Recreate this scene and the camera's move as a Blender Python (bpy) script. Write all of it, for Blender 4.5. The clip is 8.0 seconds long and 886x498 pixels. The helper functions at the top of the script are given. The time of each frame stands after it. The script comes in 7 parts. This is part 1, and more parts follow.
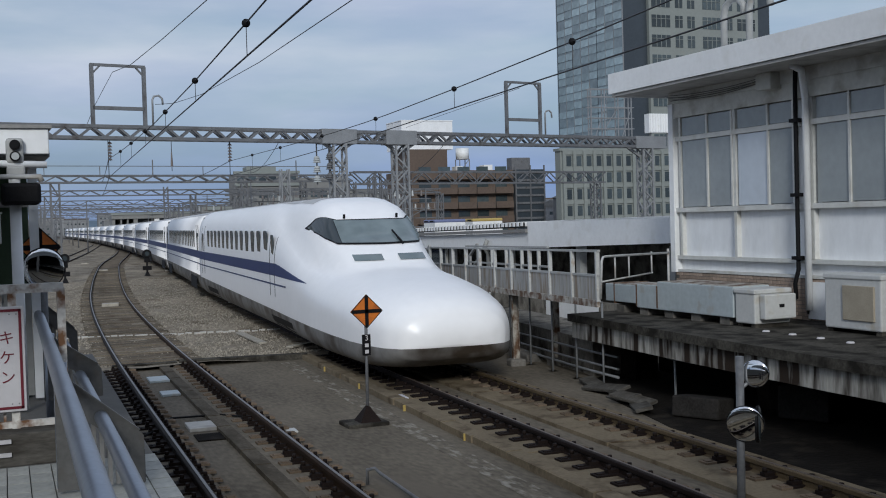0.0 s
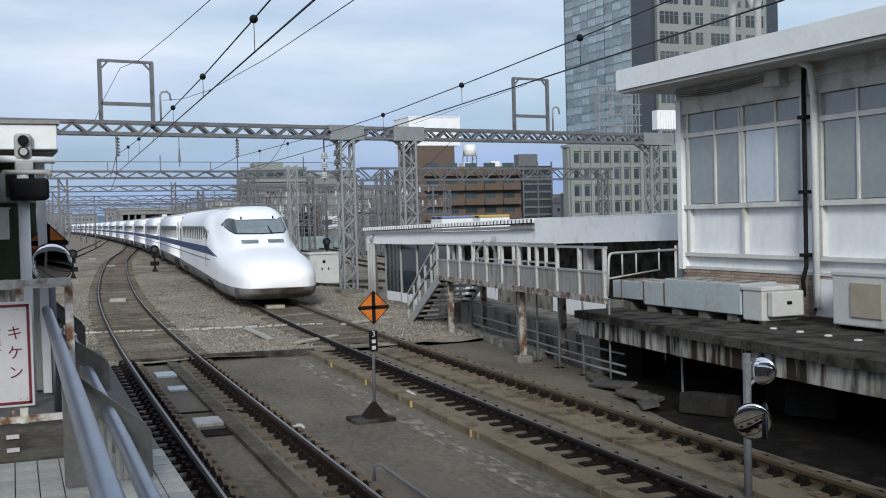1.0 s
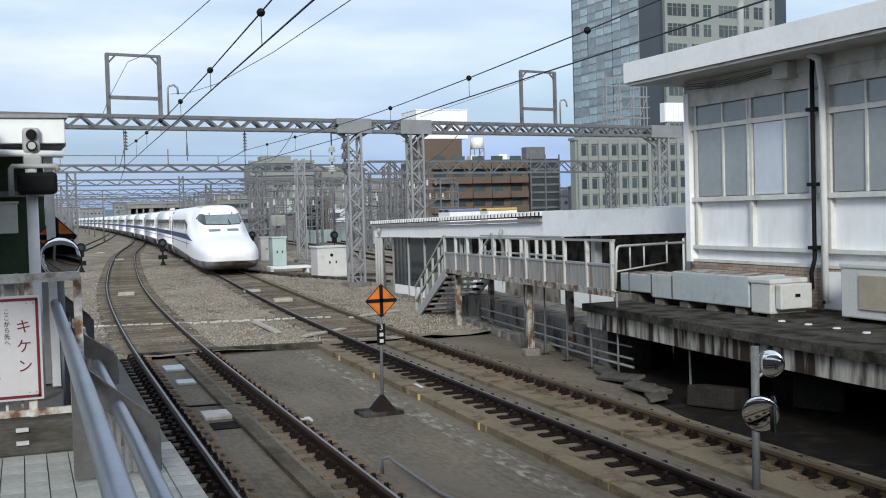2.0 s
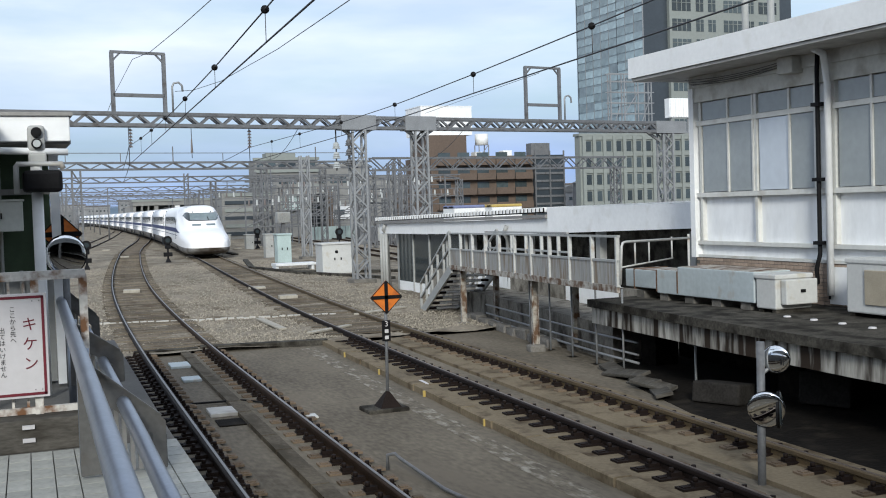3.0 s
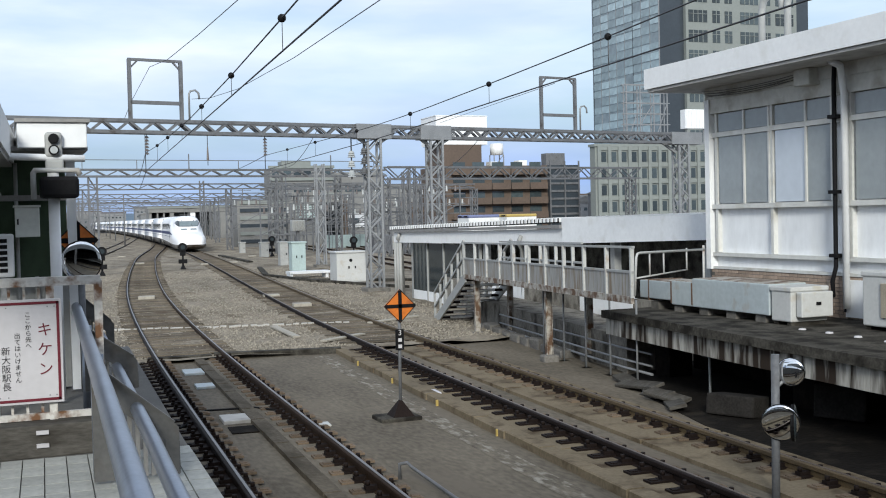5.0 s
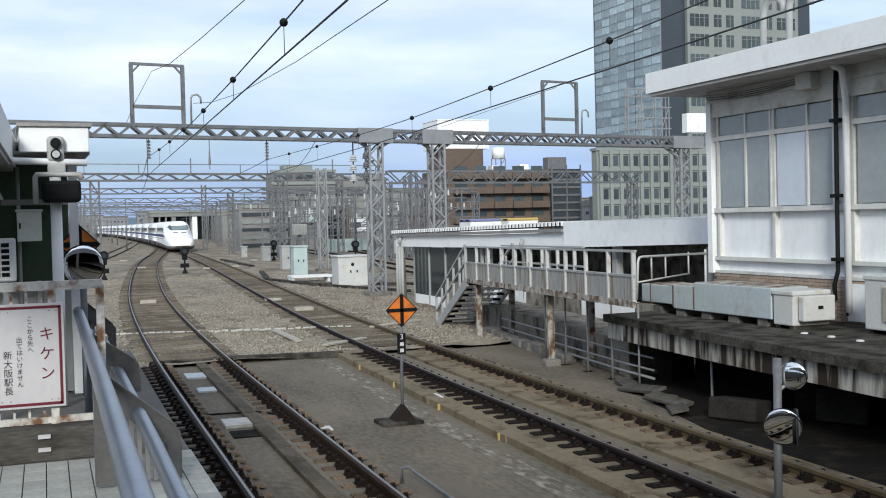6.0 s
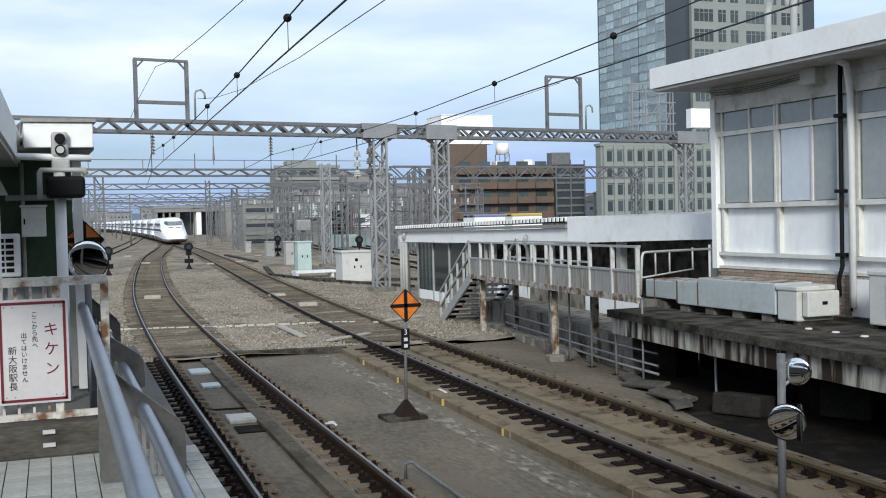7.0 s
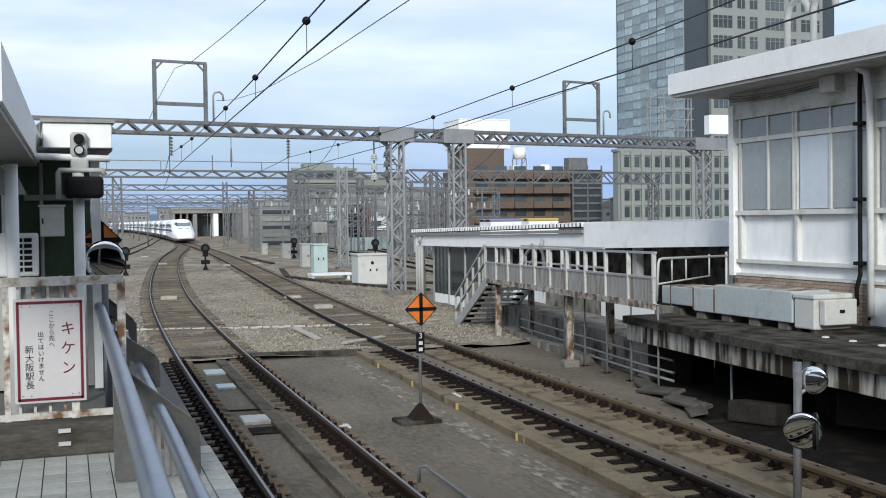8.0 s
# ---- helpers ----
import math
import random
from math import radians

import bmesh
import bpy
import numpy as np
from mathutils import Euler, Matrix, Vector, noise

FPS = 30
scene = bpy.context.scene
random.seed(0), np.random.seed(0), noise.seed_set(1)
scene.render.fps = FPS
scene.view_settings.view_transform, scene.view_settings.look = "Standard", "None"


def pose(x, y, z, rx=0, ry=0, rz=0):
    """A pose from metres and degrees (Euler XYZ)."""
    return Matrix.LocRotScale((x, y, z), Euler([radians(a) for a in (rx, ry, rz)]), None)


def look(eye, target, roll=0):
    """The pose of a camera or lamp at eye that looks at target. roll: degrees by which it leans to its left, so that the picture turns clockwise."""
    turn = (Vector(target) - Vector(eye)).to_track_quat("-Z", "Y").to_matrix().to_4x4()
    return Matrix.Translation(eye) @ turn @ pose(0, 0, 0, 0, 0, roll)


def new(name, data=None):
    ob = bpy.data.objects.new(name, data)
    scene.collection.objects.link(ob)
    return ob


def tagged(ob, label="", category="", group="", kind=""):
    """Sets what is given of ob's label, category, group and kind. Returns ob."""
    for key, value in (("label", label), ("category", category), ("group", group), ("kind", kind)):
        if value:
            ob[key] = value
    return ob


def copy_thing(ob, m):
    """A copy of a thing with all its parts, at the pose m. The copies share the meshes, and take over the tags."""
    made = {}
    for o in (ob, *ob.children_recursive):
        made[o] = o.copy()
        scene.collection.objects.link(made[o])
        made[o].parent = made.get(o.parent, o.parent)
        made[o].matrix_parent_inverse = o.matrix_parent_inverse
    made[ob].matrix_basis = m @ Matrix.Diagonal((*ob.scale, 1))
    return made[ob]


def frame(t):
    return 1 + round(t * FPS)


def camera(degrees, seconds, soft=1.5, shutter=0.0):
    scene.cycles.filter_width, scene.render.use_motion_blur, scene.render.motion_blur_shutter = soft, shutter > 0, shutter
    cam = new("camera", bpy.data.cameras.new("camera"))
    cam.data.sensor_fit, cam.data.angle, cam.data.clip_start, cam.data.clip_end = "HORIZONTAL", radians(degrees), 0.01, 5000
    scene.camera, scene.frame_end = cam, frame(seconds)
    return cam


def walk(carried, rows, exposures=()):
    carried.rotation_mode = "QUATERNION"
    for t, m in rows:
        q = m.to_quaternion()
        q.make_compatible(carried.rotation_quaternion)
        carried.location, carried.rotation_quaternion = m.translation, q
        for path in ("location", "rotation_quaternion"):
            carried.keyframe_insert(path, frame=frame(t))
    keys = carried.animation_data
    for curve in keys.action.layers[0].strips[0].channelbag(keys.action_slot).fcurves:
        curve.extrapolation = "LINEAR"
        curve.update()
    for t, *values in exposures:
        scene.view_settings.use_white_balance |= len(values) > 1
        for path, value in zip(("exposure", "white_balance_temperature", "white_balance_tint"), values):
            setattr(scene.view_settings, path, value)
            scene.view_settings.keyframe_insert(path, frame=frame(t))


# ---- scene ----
cam = camera(43.5, 8.0, soft=1.05)
EYE = (0.0, 0.0, 2.94)
PATH = [
    (0.0, -23.29, -1.52, 1.67),
    (0.5, -23.16, -1.63, 1.61),
    (1.0, -22.92, -1.70, 1.54),
    (1.5, -22.71, -1.87, 1.53),
    (3.0, -22.29, -2.22, 1.84),
    (3.5, -22.09, -2.15, 1.53),
    (4.0, -21.94, -1.94, 1.64),
    (4.5, -21.68, -1.84, 1.44),
    (6.0, -21.45, -1.51, 1.39),
    (6.5, -21.47, -1.58, 1.37),
    (7.0, -21.25, -1.74, 1.40),
    (7.5, -20.98, -1.62, 0.87),
    (8.0, -20.41, -1.52, 0.79),
]
walk(cam, [(t, pose(*EYE, 90 + p, r, y)) for t, y, p, r in PATH],
     exposures=[(0.0, -0.38, 6120, 8), (0.5, -0.18, 6180, 8), (1.0, 0.12, 6280, 7), (1.7, 0.33, 6390, 6), (8.0, 0.43, 6390, 6)])

# ---- light: a bright overcast sky with a soft high sun ----
world = bpy.data.worlds.new("sky")
scene.world = world
world.use_nodes = True
wn = world.node_tree.nodes
wl = world.node_tree.links
wn.clear()
w_out = wn.new("ShaderNodeOutputWorld")
w_bg = wn.new("ShaderNodeBackground")
w_sky = wn.new("ShaderNodeTexSky")
w_sky.sky_type = 'NISHITA'
w_sky.sun_disc = False
w_sky.sun_elevation = radians(25)
w_sky.sun_rotation = radians(202.8)
w_sky.dust_density = 1.5
w_tc = wn.new("ShaderNodeTexCoord")
w_map = wn.new("ShaderNodeMapping")
w_map.inputs["Scale"].default_value = (1.2, 1.2, 5.5)
w_n = wn.new("ShaderNodeTexNoise")
w_n.inputs["Scale"].default_value = 2.2
w_n.inputs["Detail"].default_value = 7
w_n.inputs["Roughness"].default_value = 0.52
w_ramp = wn.new("ShaderNodeValToRGB")
w_ramp.color_ramp.elements[0].position = 0.36
w_ramp.color_ramp.elements[0].color = (0.35, 0.35, 0.35, 1)
w_ramp.color_ramp.elements[1].position = 0.62
w_ramp.color_ramp.elements[1].color = (1, 1, 1, 1)
w_n2 = wn.new("ShaderNodeTexNoise")
w_n2.inputs["Scale"].default_value = 4.0
w_n2.inputs["Detail"].default_value = 5
w_cl = wn.new("ShaderNodeValToRGB")
w_cl.color_ramp.elements[0].position = 0.35
w_cl.color_ramp.elements[0].color = (5.7, 6.45, 8.2, 1)
w_cl.color_ramp.elements[1].position = 0.7
w_cl.color_ramp.elements[1].color = (8.2, 8.55, 9.4, 1)
w_mix = wn.new("ShaderNodeMix")
w_mix.data_type = 'RGBA'
wl.new(w_tc.outputs["Generated"], w_map.inputs["Vector"])
wl.new(w_map.outputs["Vector"], w_n.inputs["Vector"])
wl.new(w_map.outputs["Vector"], w_n2.inputs["Vector"])
wl.new(w_n.outputs["Fac"], w_ramp.inputs["Fac"])
wl.new(w_n2.outputs["Fac"], w_cl.inputs["Fac"])
wl.new(w_ramp.outputs["Color"], w_mix.inputs["Factor"])
wl.new(w_sky.outputs["Color"], w_mix.inputs["A"])
wl.new(w_cl.outputs["Color"], w_mix.inputs["B"])
w_sep = wn.new("ShaderNodeSeparateXYZ")
w_low = wn.new("ShaderNodeValToRGB")      # the sky low over the town is a deeper grey blue
w_low.color_ramp.elements[0].position = 0.03
w_low.color_ramp.elements[0].color = (0.5, 0.62, 0.84, 1)
w_low.color_ramp.elements[1].position = 0.15
w_low.color_ramp.elements[1].color = (1, 1, 1, 1)
w_mul = wn.new("ShaderNodeMix")
w_mul.data_type, w_mul.blend_type = 'RGBA', 'MULTIPLY'
w_mul.inputs["Factor"].default_value = 1.0
wl.new(w_tc.outputs["Generated"], w_sep.inputs["Vector"])
wl.new(w_sep.outputs["Z"], w_low.inputs["Fac"])
wl.new(w_mix.outputs["Result"], w_mul.inputs["A"])
wl.new(w_low.outputs["Color"], w_mul.inputs["B"])
wl.new(w_mul.outputs["Result"], w_bg.inputs["Color"])
w_bg.inputs["Strength"].default_value = 0.1
wl.new(w_bg.outputs["Background"], w_out.inputs["Surface"])
sun_data = bpy.data.lights.new("sun", 'SUN')
sun_data.energy = 2.35
sun_data.angle = radians(12)
sun_data.color = (1.0, 0.97, 0.92)
sun = new("sun", sun_data)
sun.matrix_world = look((-26, -52, 31.4), (0, 10, 0))


# ---- materials ----
def mat(name, base, rough=0.7, metal=0.0, vary=0.25, size=2.0, fine=25.0, bump=0.15, stain=None, stain_at=0.6, stretch=(1, 1, 1), random_tone=0.0, island=0.0):
    """A procedural surface: two scales of tone, an optional stain colour and fine relief."""
    m = bpy.data.materials.new(name)
    m.use_nodes = True
    n, l = m.node_tree.nodes, m.node_tree.links
    b = n["Principled BSDF"]
    tc = n.new("ShaderNodeTexCoord")
    mp = n.new("ShaderNodeMapping")
    mp.inputs["Scale"].default_value = stretch
    l.new(tc.outputs["Object"], mp.inputs["Vector"])
    big, small = n.new("ShaderNodeTexNoise"), n.new("ShaderNodeTexNoise")
    big.inputs["Scale"].default_value, big.inputs["Detail"].default_value = size, 5
    small.inputs["Scale"].default_value, small.inputs["Detail"].default_value = fine, 4
    for s in (big, small):
        l.new(mp.outputs["Vector"], s.inputs["Vector"])
    add = n.new("ShaderNodeMath")
    add.operation = 'ADD'
    l.new(big.outputs["Fac"], add.inputs[0])
    l.new(small.outputs["Fac"], add.inputs[1])
    rng = n.new("ShaderNodeMapRange")
    rng.inputs["From Min"].default_value, rng.inputs["From Max"].default_value = 0.65, 1.35
    rng.inputs["To Min"].default_value, rng.inputs["To Max"].default_value = 1 - vary, 1 + vary
    l.new(add.outputs[0], rng.inputs["Value"])
    tone = rng.outputs["Result"]
    if random_tone:
        oi = n.new("ShaderNodeObjectInfo")
        r2 = n.new("ShaderNodeMapRange")
        r2.inputs["To Min"].default_value, r2.inputs["To Max"].default_value = 1 - random_tone, 1 + random_tone
        l.new(oi.outputs["Random"], r2.inputs["Value"])
        mu = n.new("ShaderNodeMath")
        mu.operation = 'MULTIPLY'
        l.new(tone, mu.inputs[0])
        l.new(r2.outputs["Result"], mu.inputs[1])
        tone = mu.outputs[0]
    if island:
        gm = n.new("ShaderNodeNewGeometry")
        r3 = n.new("ShaderNodeMapRange")
        r3.inputs["To Min"].default_value, r3.inputs["To Max"].default_value = 1 - island, 1 + island
        l.new(gm.outputs["Random Per Island"], r3.inputs["Value"])
        mu3 = n.new("ShaderNodeMath")
        mu3.operation = 'MULTIPLY'
        l.new(tone, mu3.inputs[0])
        l.new(r3.outputs["Result"], mu3.inputs[1])
        tone = mu3.outputs[0]
    col = n.new("ShaderNodeMix")
    col.data_type, col.blend_type = 'RGBA', 'MULTIPLY'
    col.inputs["Factor"].default_value = 1
    col.inputs["A"].default_value = (*base, 1)
    l.new(tone, col.inputs["B"])
    out = col.outputs["Result"]
    if stain:
        st = n.new("ShaderNodeTexNoise")
        st.inputs["Scale"].default_value, st.inputs["Detail"].default_value = size * 1.7, 8
        l.new(mp.outputs["Vector"], st.inputs["Vector"])
        rp = n.new("ShaderNodeMapRange")
        rp.inputs["From Min"].default_value, rp.inputs["From Max"].default_value = stain_at - 0.08, stain_at + 0.1
        l.new(st.outputs["Fac"], rp.inputs["Value"])
        mx = n.new("ShaderNodeMix")
        mx.data_type = 'RGBA'
        mx.inputs["B"].default_value = (*stain, 1)
        l.new(rp.outputs["Result"], mx.inputs["Factor"])
        l.new(out, mx.inputs["A"])
        out = mx.outputs["Result"]
    l.new(out, b.inputs["Base Color"])
    b.inputs["Roughness"].default_value = rough
    b.inputs["Metallic"].default_value = metal
    if bump:
        bp = n.new("ShaderNodeBump")
        bp.inputs["Strength"].default_value = bump
        bp.inputs["Distance"].default_value = 0.02
        l.new(small.outputs["Fac"], bp.inputs["Height"])
        l.new(bp.outputs["Normal"], b.inputs["Normal"])
    return m


M_BALLAST = mat("ballast", (0.228, 0.199, 0.156), 0.95, vary=0.6, size=0.5, fine=13, bump=1.0, stain=(0.12, 0.095, 0.068), stain_at=0.6, stretch=(1, 0.45, 1))
M_BALLAST_BR = mat("rust_brown_ballast", (0.145, 0.118, 0.087), 0.95, vary=0.5, size=0.7, fine=14, bump=1.0, stain=(0.085, 0.062, 0.042), stain_at=0.58, stretch=(1, 0.3, 1))
M_STONE = mat("ballast_stone", (0.245, 0.22, 0.18), 0.95, vary=0.3, size=6, fine=40, bump=0.3, island=0.34)
M_SLAB = mat("trackbed_concrete", (0.138, 0.119, 0.092), 0.85, vary=0.4, size=0.9, fine=16, bump=0.4, stretch=(1, 0.35, 1), stain=(0.15, 0.128, 0.1), stain_at=0.62)
M_EFFLOR = mat("trackbed_concrete_with_salt_streaks", (0.138, 0.119, 0.092), 0.85, vary=0.4, size=4.2, fine=16, bump=0.4, stretch=(1.5, 0.5, 1), stain=(0.3, 0.28, 0.235), stain_at=0.575)
M_SLAB_PALE = mat("track_slab_concrete", (0.175, 0.142, 0.096), 0.85, vary=0.25, size=1.2, fine=20, bump=0.3, stain=(0.06, 0.042, 0.026), stain_at=0.6)
M_CONC = mat("weathered_concrete", (0.17, 0.16, 0.145), 0.85, vary=0.3, size=1.5, fine=22, bump=0.3, stain=(0.1, 0.095, 0.085), stain_at=0.57)
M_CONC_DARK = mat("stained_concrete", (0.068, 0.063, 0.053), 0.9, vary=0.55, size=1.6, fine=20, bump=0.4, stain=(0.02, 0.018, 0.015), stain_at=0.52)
M_BLOCK = mat("dark_old_concrete", (0.026, 0.024, 0.022), 0.95, vary=0.4, size=3, fine=25, bump=0.3)
M_STREAK = mat("streaked_concrete", (0.4, 0.385, 0.345), 0.85, vary=0.35, size=1.0, fine=9, bump=0.2, stain=(0.035, 0.026, 0.02), stain_at=0.5, stretch=(3.5, 3.5, 0.5))
M_RAIL_SIDE = mat("rusty_rail_steel", (0.03, 0.018, 0.011), 0.75, 0.1, vary=0.3, size=3, fine=40)
M_RAIL_DARK = mat("dark_rail_steel", (0.016, 0.011, 0.0095), 0.7, 0.1, vary=0.3, size=3, fine=40)
M_RAIL_RUST = mat("yellow_brown_rail_rust", (0.085, 0.058, 0.027), 0.8, 0.1, vary=0.3, size=3, fine=40)
M_RAIL_TOP = mat("polished_rail_top", (0.25, 0.235, 0.225), 0.45, 0.8, vary=0.15, size=2, fine=30, bump=0.03)
M_PLATE = mat("rail_plate_steel", (0.15, 0.113, 0.08), 0.8, 0.2, vary=0.3, size=6, fine=50, random_tone=0.25)
M_SLEEPER = mat("sleeper_concrete", (0.135, 0.115, 0.088), 0.9, vary=0.4, size=4, fine=30, random_tone=0.4)
M_GALV = mat("galvanised_steel", (0.26, 0.268, 0.275), 0.5, 0.3, vary=0.2, size=2, fine=30, bump=0.05)
M_GALV_DK = mat("weathered_galvanised_steel", (0.145, 0.15, 0.158), 0.6, 0.25, vary=0.25, size=1.5, fine=20, bump=0.05, stain=(0.085, 0.075, 0.07), stain_at=0.64)
M_GREY_PAINT = mat("pale_grey_paint", (0.33, 0.335, 0.325), 0.55, vary=0.12, size=1.5, fine=12, bump=0.04, stain=(0.3, 0.24, 0.18), stain_at=0.68)
M_WHITE_PAINT = mat("white_paint", (0.78, 0.79, 0.79), 0.5, vary=0.06, size=1.2, fine=10, bump=0.03, stain=(0.68, 0.68, 0.66), stain_at=0.64)
M_FRAME = mat("aged_window_frame_paint", (0.6, 0.6, 0.57), 0.5, vary=0.1, size=1.2, fine=10, bump=0.03, stain=(0.48, 0.46, 0.41), stain_at=0.62)
M_OFFWHITE = mat("aged_white_panel", (0.79, 0.805, 0.815), 0.55, vary=0.1, size=0.9, fine=8, bump=0.04, stain=(0.72, 0.725, 0.71), stain_at=0.62, stretch=(1, 1, 0.4))
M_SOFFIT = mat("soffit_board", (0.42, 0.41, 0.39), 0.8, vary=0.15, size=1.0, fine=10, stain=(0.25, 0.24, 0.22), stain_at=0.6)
M_TRAIN = mat("glossy_white_train_paint", (0.92, 0.92, 0.925), 0.34, vary=0.03, size=0.6, fine=5, bump=0.0)
M_TRAIN_ROOF = mat("grey_train_roof", (0.5, 0.5, 0.5), 0.5, vary=0.12, size=0.8, fine=6, bump=0.02, stain=(0.4, 0.36, 0.3), stain_at=0.6)
M_TRAIN_UNDER = mat("grey_train_skirt", (0.2, 0.195, 0.188), 0.5, vary=0.2, size=0.7, fine=8, bump=0.05, stain=(0.05, 0.038, 0.028), stain_at=0.5)
M_BLUE = mat("blue_train_stripe", (0.01, 0.022, 0.11), 0.5, vary=0.08, size=1, fine=8, bump=0.0)
M_DARKGLASS = mat("dark_train_glass", (0.035, 0.045, 0.05), 0.08, vary=0.1, size=2, fine=5, bump=0.0)
M_SCREEN = mat("windscreen_glass", (0.16, 0.2, 0.21), 0.06, vary=0.2, size=1.2, fine=3, bump=0.0)
M_BLACK = mat("black_rubber", (0.01, 0.01, 0.011), 0.6, vary=0.2, size=4, fine=30)
M_ORANGE = mat("orange_sign_sheet", (0.62, 0.17, 0.02), 0.5, vary=0.12, size=4, fine=30, bump=0.03, stain=(0.38, 0.1, 0.02), stain_at=0.6)
M_RED = mat("dark_red_sign_paint", (0.13, 0.006, 0.018), 0.5, vary=0.1, size=6, fine=30, bump=0.0)
M_SIGN = mat("white_sign_sheet", (0.55, 0.535, 0.545), 0.45, vary=0.05, size=2, fine=15, bump=0.02)
M_PIPE = mat("polished_steel_pipe", (0.29, 0.315, 0.365), 0.38, 0.75, vary=0.12, size=3, fine=30, bump=0.03)
M_PLATE_GREY = mat("grey_painted_plate", (0.24, 0.235, 0.225), 0.5, 0.2, vary=0.15, size=2.5, fine=25, bump=0.05)
M_PLATE_DK = mat("dark_grey_painted_plate", (0.13, 0.128, 0.122), 0.5, 0.2, vary=0.2, size=2.5, fine=25, bump=0.05, stain=(0.09, 0.075, 0.06), stain_at=0.64)
M_TILE = mat("pale_platform_tile", (0.37, 0.37, 0.335), 0.65, vary=0.2, size=3, fine=30, bump=0.08, random_tone=0.1)
M_CURB = mat("stained_curb_concrete", (0.088, 0.082, 0.072), 0.85, vary=0.45, size=2.5, fine=22, bump=0.3, stain=(0.05, 0.045, 0.038), stain_at=0.56, stretch=(0.6, 1, 2))
M_LOWWALL = mat("stained_retaining_concrete", (0.21, 0.196, 0.17), 0.85, vary=0.4, size=1.4, fine=18, bump=0.35, stain=(0.06, 0.053, 0.045), stain_at=0.56, stretch=(1, 1, 0.7))
M_LID = mat("brown_trough_lid_concrete", (0.1, 0.085, 0.064), 0.85, vary=0.4, size=2.0, fine=22, bump=0.3, stain=(0.06, 0.05, 0.036), stain_at=0.58, stretch=(1, 0.5, 1))
M_PAD = mat("pale_tan_concrete", (0.34, 0.315, 0.265), 0.85, vary=0.25, size=3, fine=25, bump=0.2)
M_GROUT = mat("tile_grout", (0.13, 0.125, 0.115), 0.9, vary=0.2, size=4, fine=40)
M_GREEN_DK = mat("dark_green_wall", (0.04, 0.07, 0.035), 0.6, vary=0.2, size=1.5, fine=14)
M_WINGLASS = mat("grey_blind_behind_glass", (0.3, 0.325, 0.33), 0.14, vary=0.1, size=0.8, fine=6, bump=0.0)
M_WINPALE = mat("white_blind_behind_glass", (0.55, 0.6, 0.66), 0.15, vary=0.06, size=0.8, fine=5, bump=0.0)
M_BRICK = mat("pale_brown_brick", (0.34, 0.265, 0.21), 0.85, vary=0.25, size=3, fine=25, random_tone=0.2)
M_RUST = mat("rusted_painted_steel", (0.46, 0.45, 0.42), 0.7, 0.1, vary=0.25, size=3, fine=25, stain=(0.2, 0.12, 0.065), stain_at=0.6)
M_RUSTY = mat("rust_streaked_pale_paint", (0.38, 0.36, 0.32), 0.75, vary=0.3, size=3, fine=25, stain=(0.11, 0.06, 0.032), stain_at=0.5)
M_DARKRUST = mat("dark_rust", (0.12, 0.07, 0.042), 0.85, vary=0.4, size=5, fine=30)
M_CREAM = mat("aged_cream_paint", (0.56, 0.555, 0.51), 0.7, vary=0.12, size=1.2, fine=12, bump=0.04, stain=(0.33, 0.3, 0.25), stain_at=0.6)
M_FENCE = mat("rust_spotted_white_paint", (0.6, 0.58, 0.54), 0.65, 0.05, vary=0.2, size=5, fine=25, stain=(0.17, 0.08, 0.035), stain_at=0.56)
M_DUCT = mat("pale_blue_painted_duct", (0.4, 0.45, 0.465), 0.55, vary=0.12, size=1.2, fine=12, bump=0.05, stain=(0.3, 0.22, 0.15), stain_at=0.68)
M_MIRROR = mat("mirror_glass", (0.85, 0.86, 0.86), 0.04, 1.0, vary=0.03, size=2, fine=4, bump=0.0)
M_AC = mat("cream_machine_paint", (0.5, 0.505, 0.49), 0.5, vary=0.08, size=2, fine=16, bump=0.03, stain=(0.42, 0.38, 0.3), stain_at=0.66)
M_BOX = mat("pale_grey_green_box_paint", (0.66, 0.68, 0.63), 0.5, vary=0.1, size=2, fine=16, bump=0.03)
M_MINT = mat("pale_mint_paint", (0.38, 0.47, 0.46), 0.5, vary=0.12, size=1.5, fine=12, bump=0.03)
M_WIRE = mat("dark_wire", (0.045, 0.045, 0.05), 0.6, 0.3, vary=0.1, size=3, fine=20, bump=0.0)
M_INSUL = mat("brown_porcelain", (0.12, 0.1, 0.095), 0.3, vary=0.1, size=5, fine=20, bump=0.0)
M_INSUL_W = mat("white_porcelain", (0.4, 0.42, 0.42), 0.3, vary=0.1, size=5, fine=20, bump=0.0)
M_YELLOW = mat("yellow_paint", (0.45, 0.33, 0.1), 0.55, vary=0.15, size=3, fine=20)
M_BLUE_BAND = mat("blue_band", (0.16, 0.19, 0.34), 0.6, vary=0.15, size=2, fine=15)
M_FACADE_BR = mat("brown_tile_facade", (0.105, 0.076, 0.058), 0.75, vary=0.18, size=0.25, fine=3)
M_FACADE_ST = mat("grey_stone_facade", (0.215, 0.235, 0.222), 0.75, vary=0.1, size=0.15, fine=2)
M_FACADE_LT = mat("pale_concrete_facade", (0.2, 0.2, 0.193), 0.8, vary=0.12, size=0.2, fine=2)
M_TOWER_GLASS = mat("green_grey_curtain_glass", (0.3, 0.375, 0.395), 0.15, 0.2, vary=0.25, size=0.12, fine=0.6, bump=0.0, random_tone=0.3)
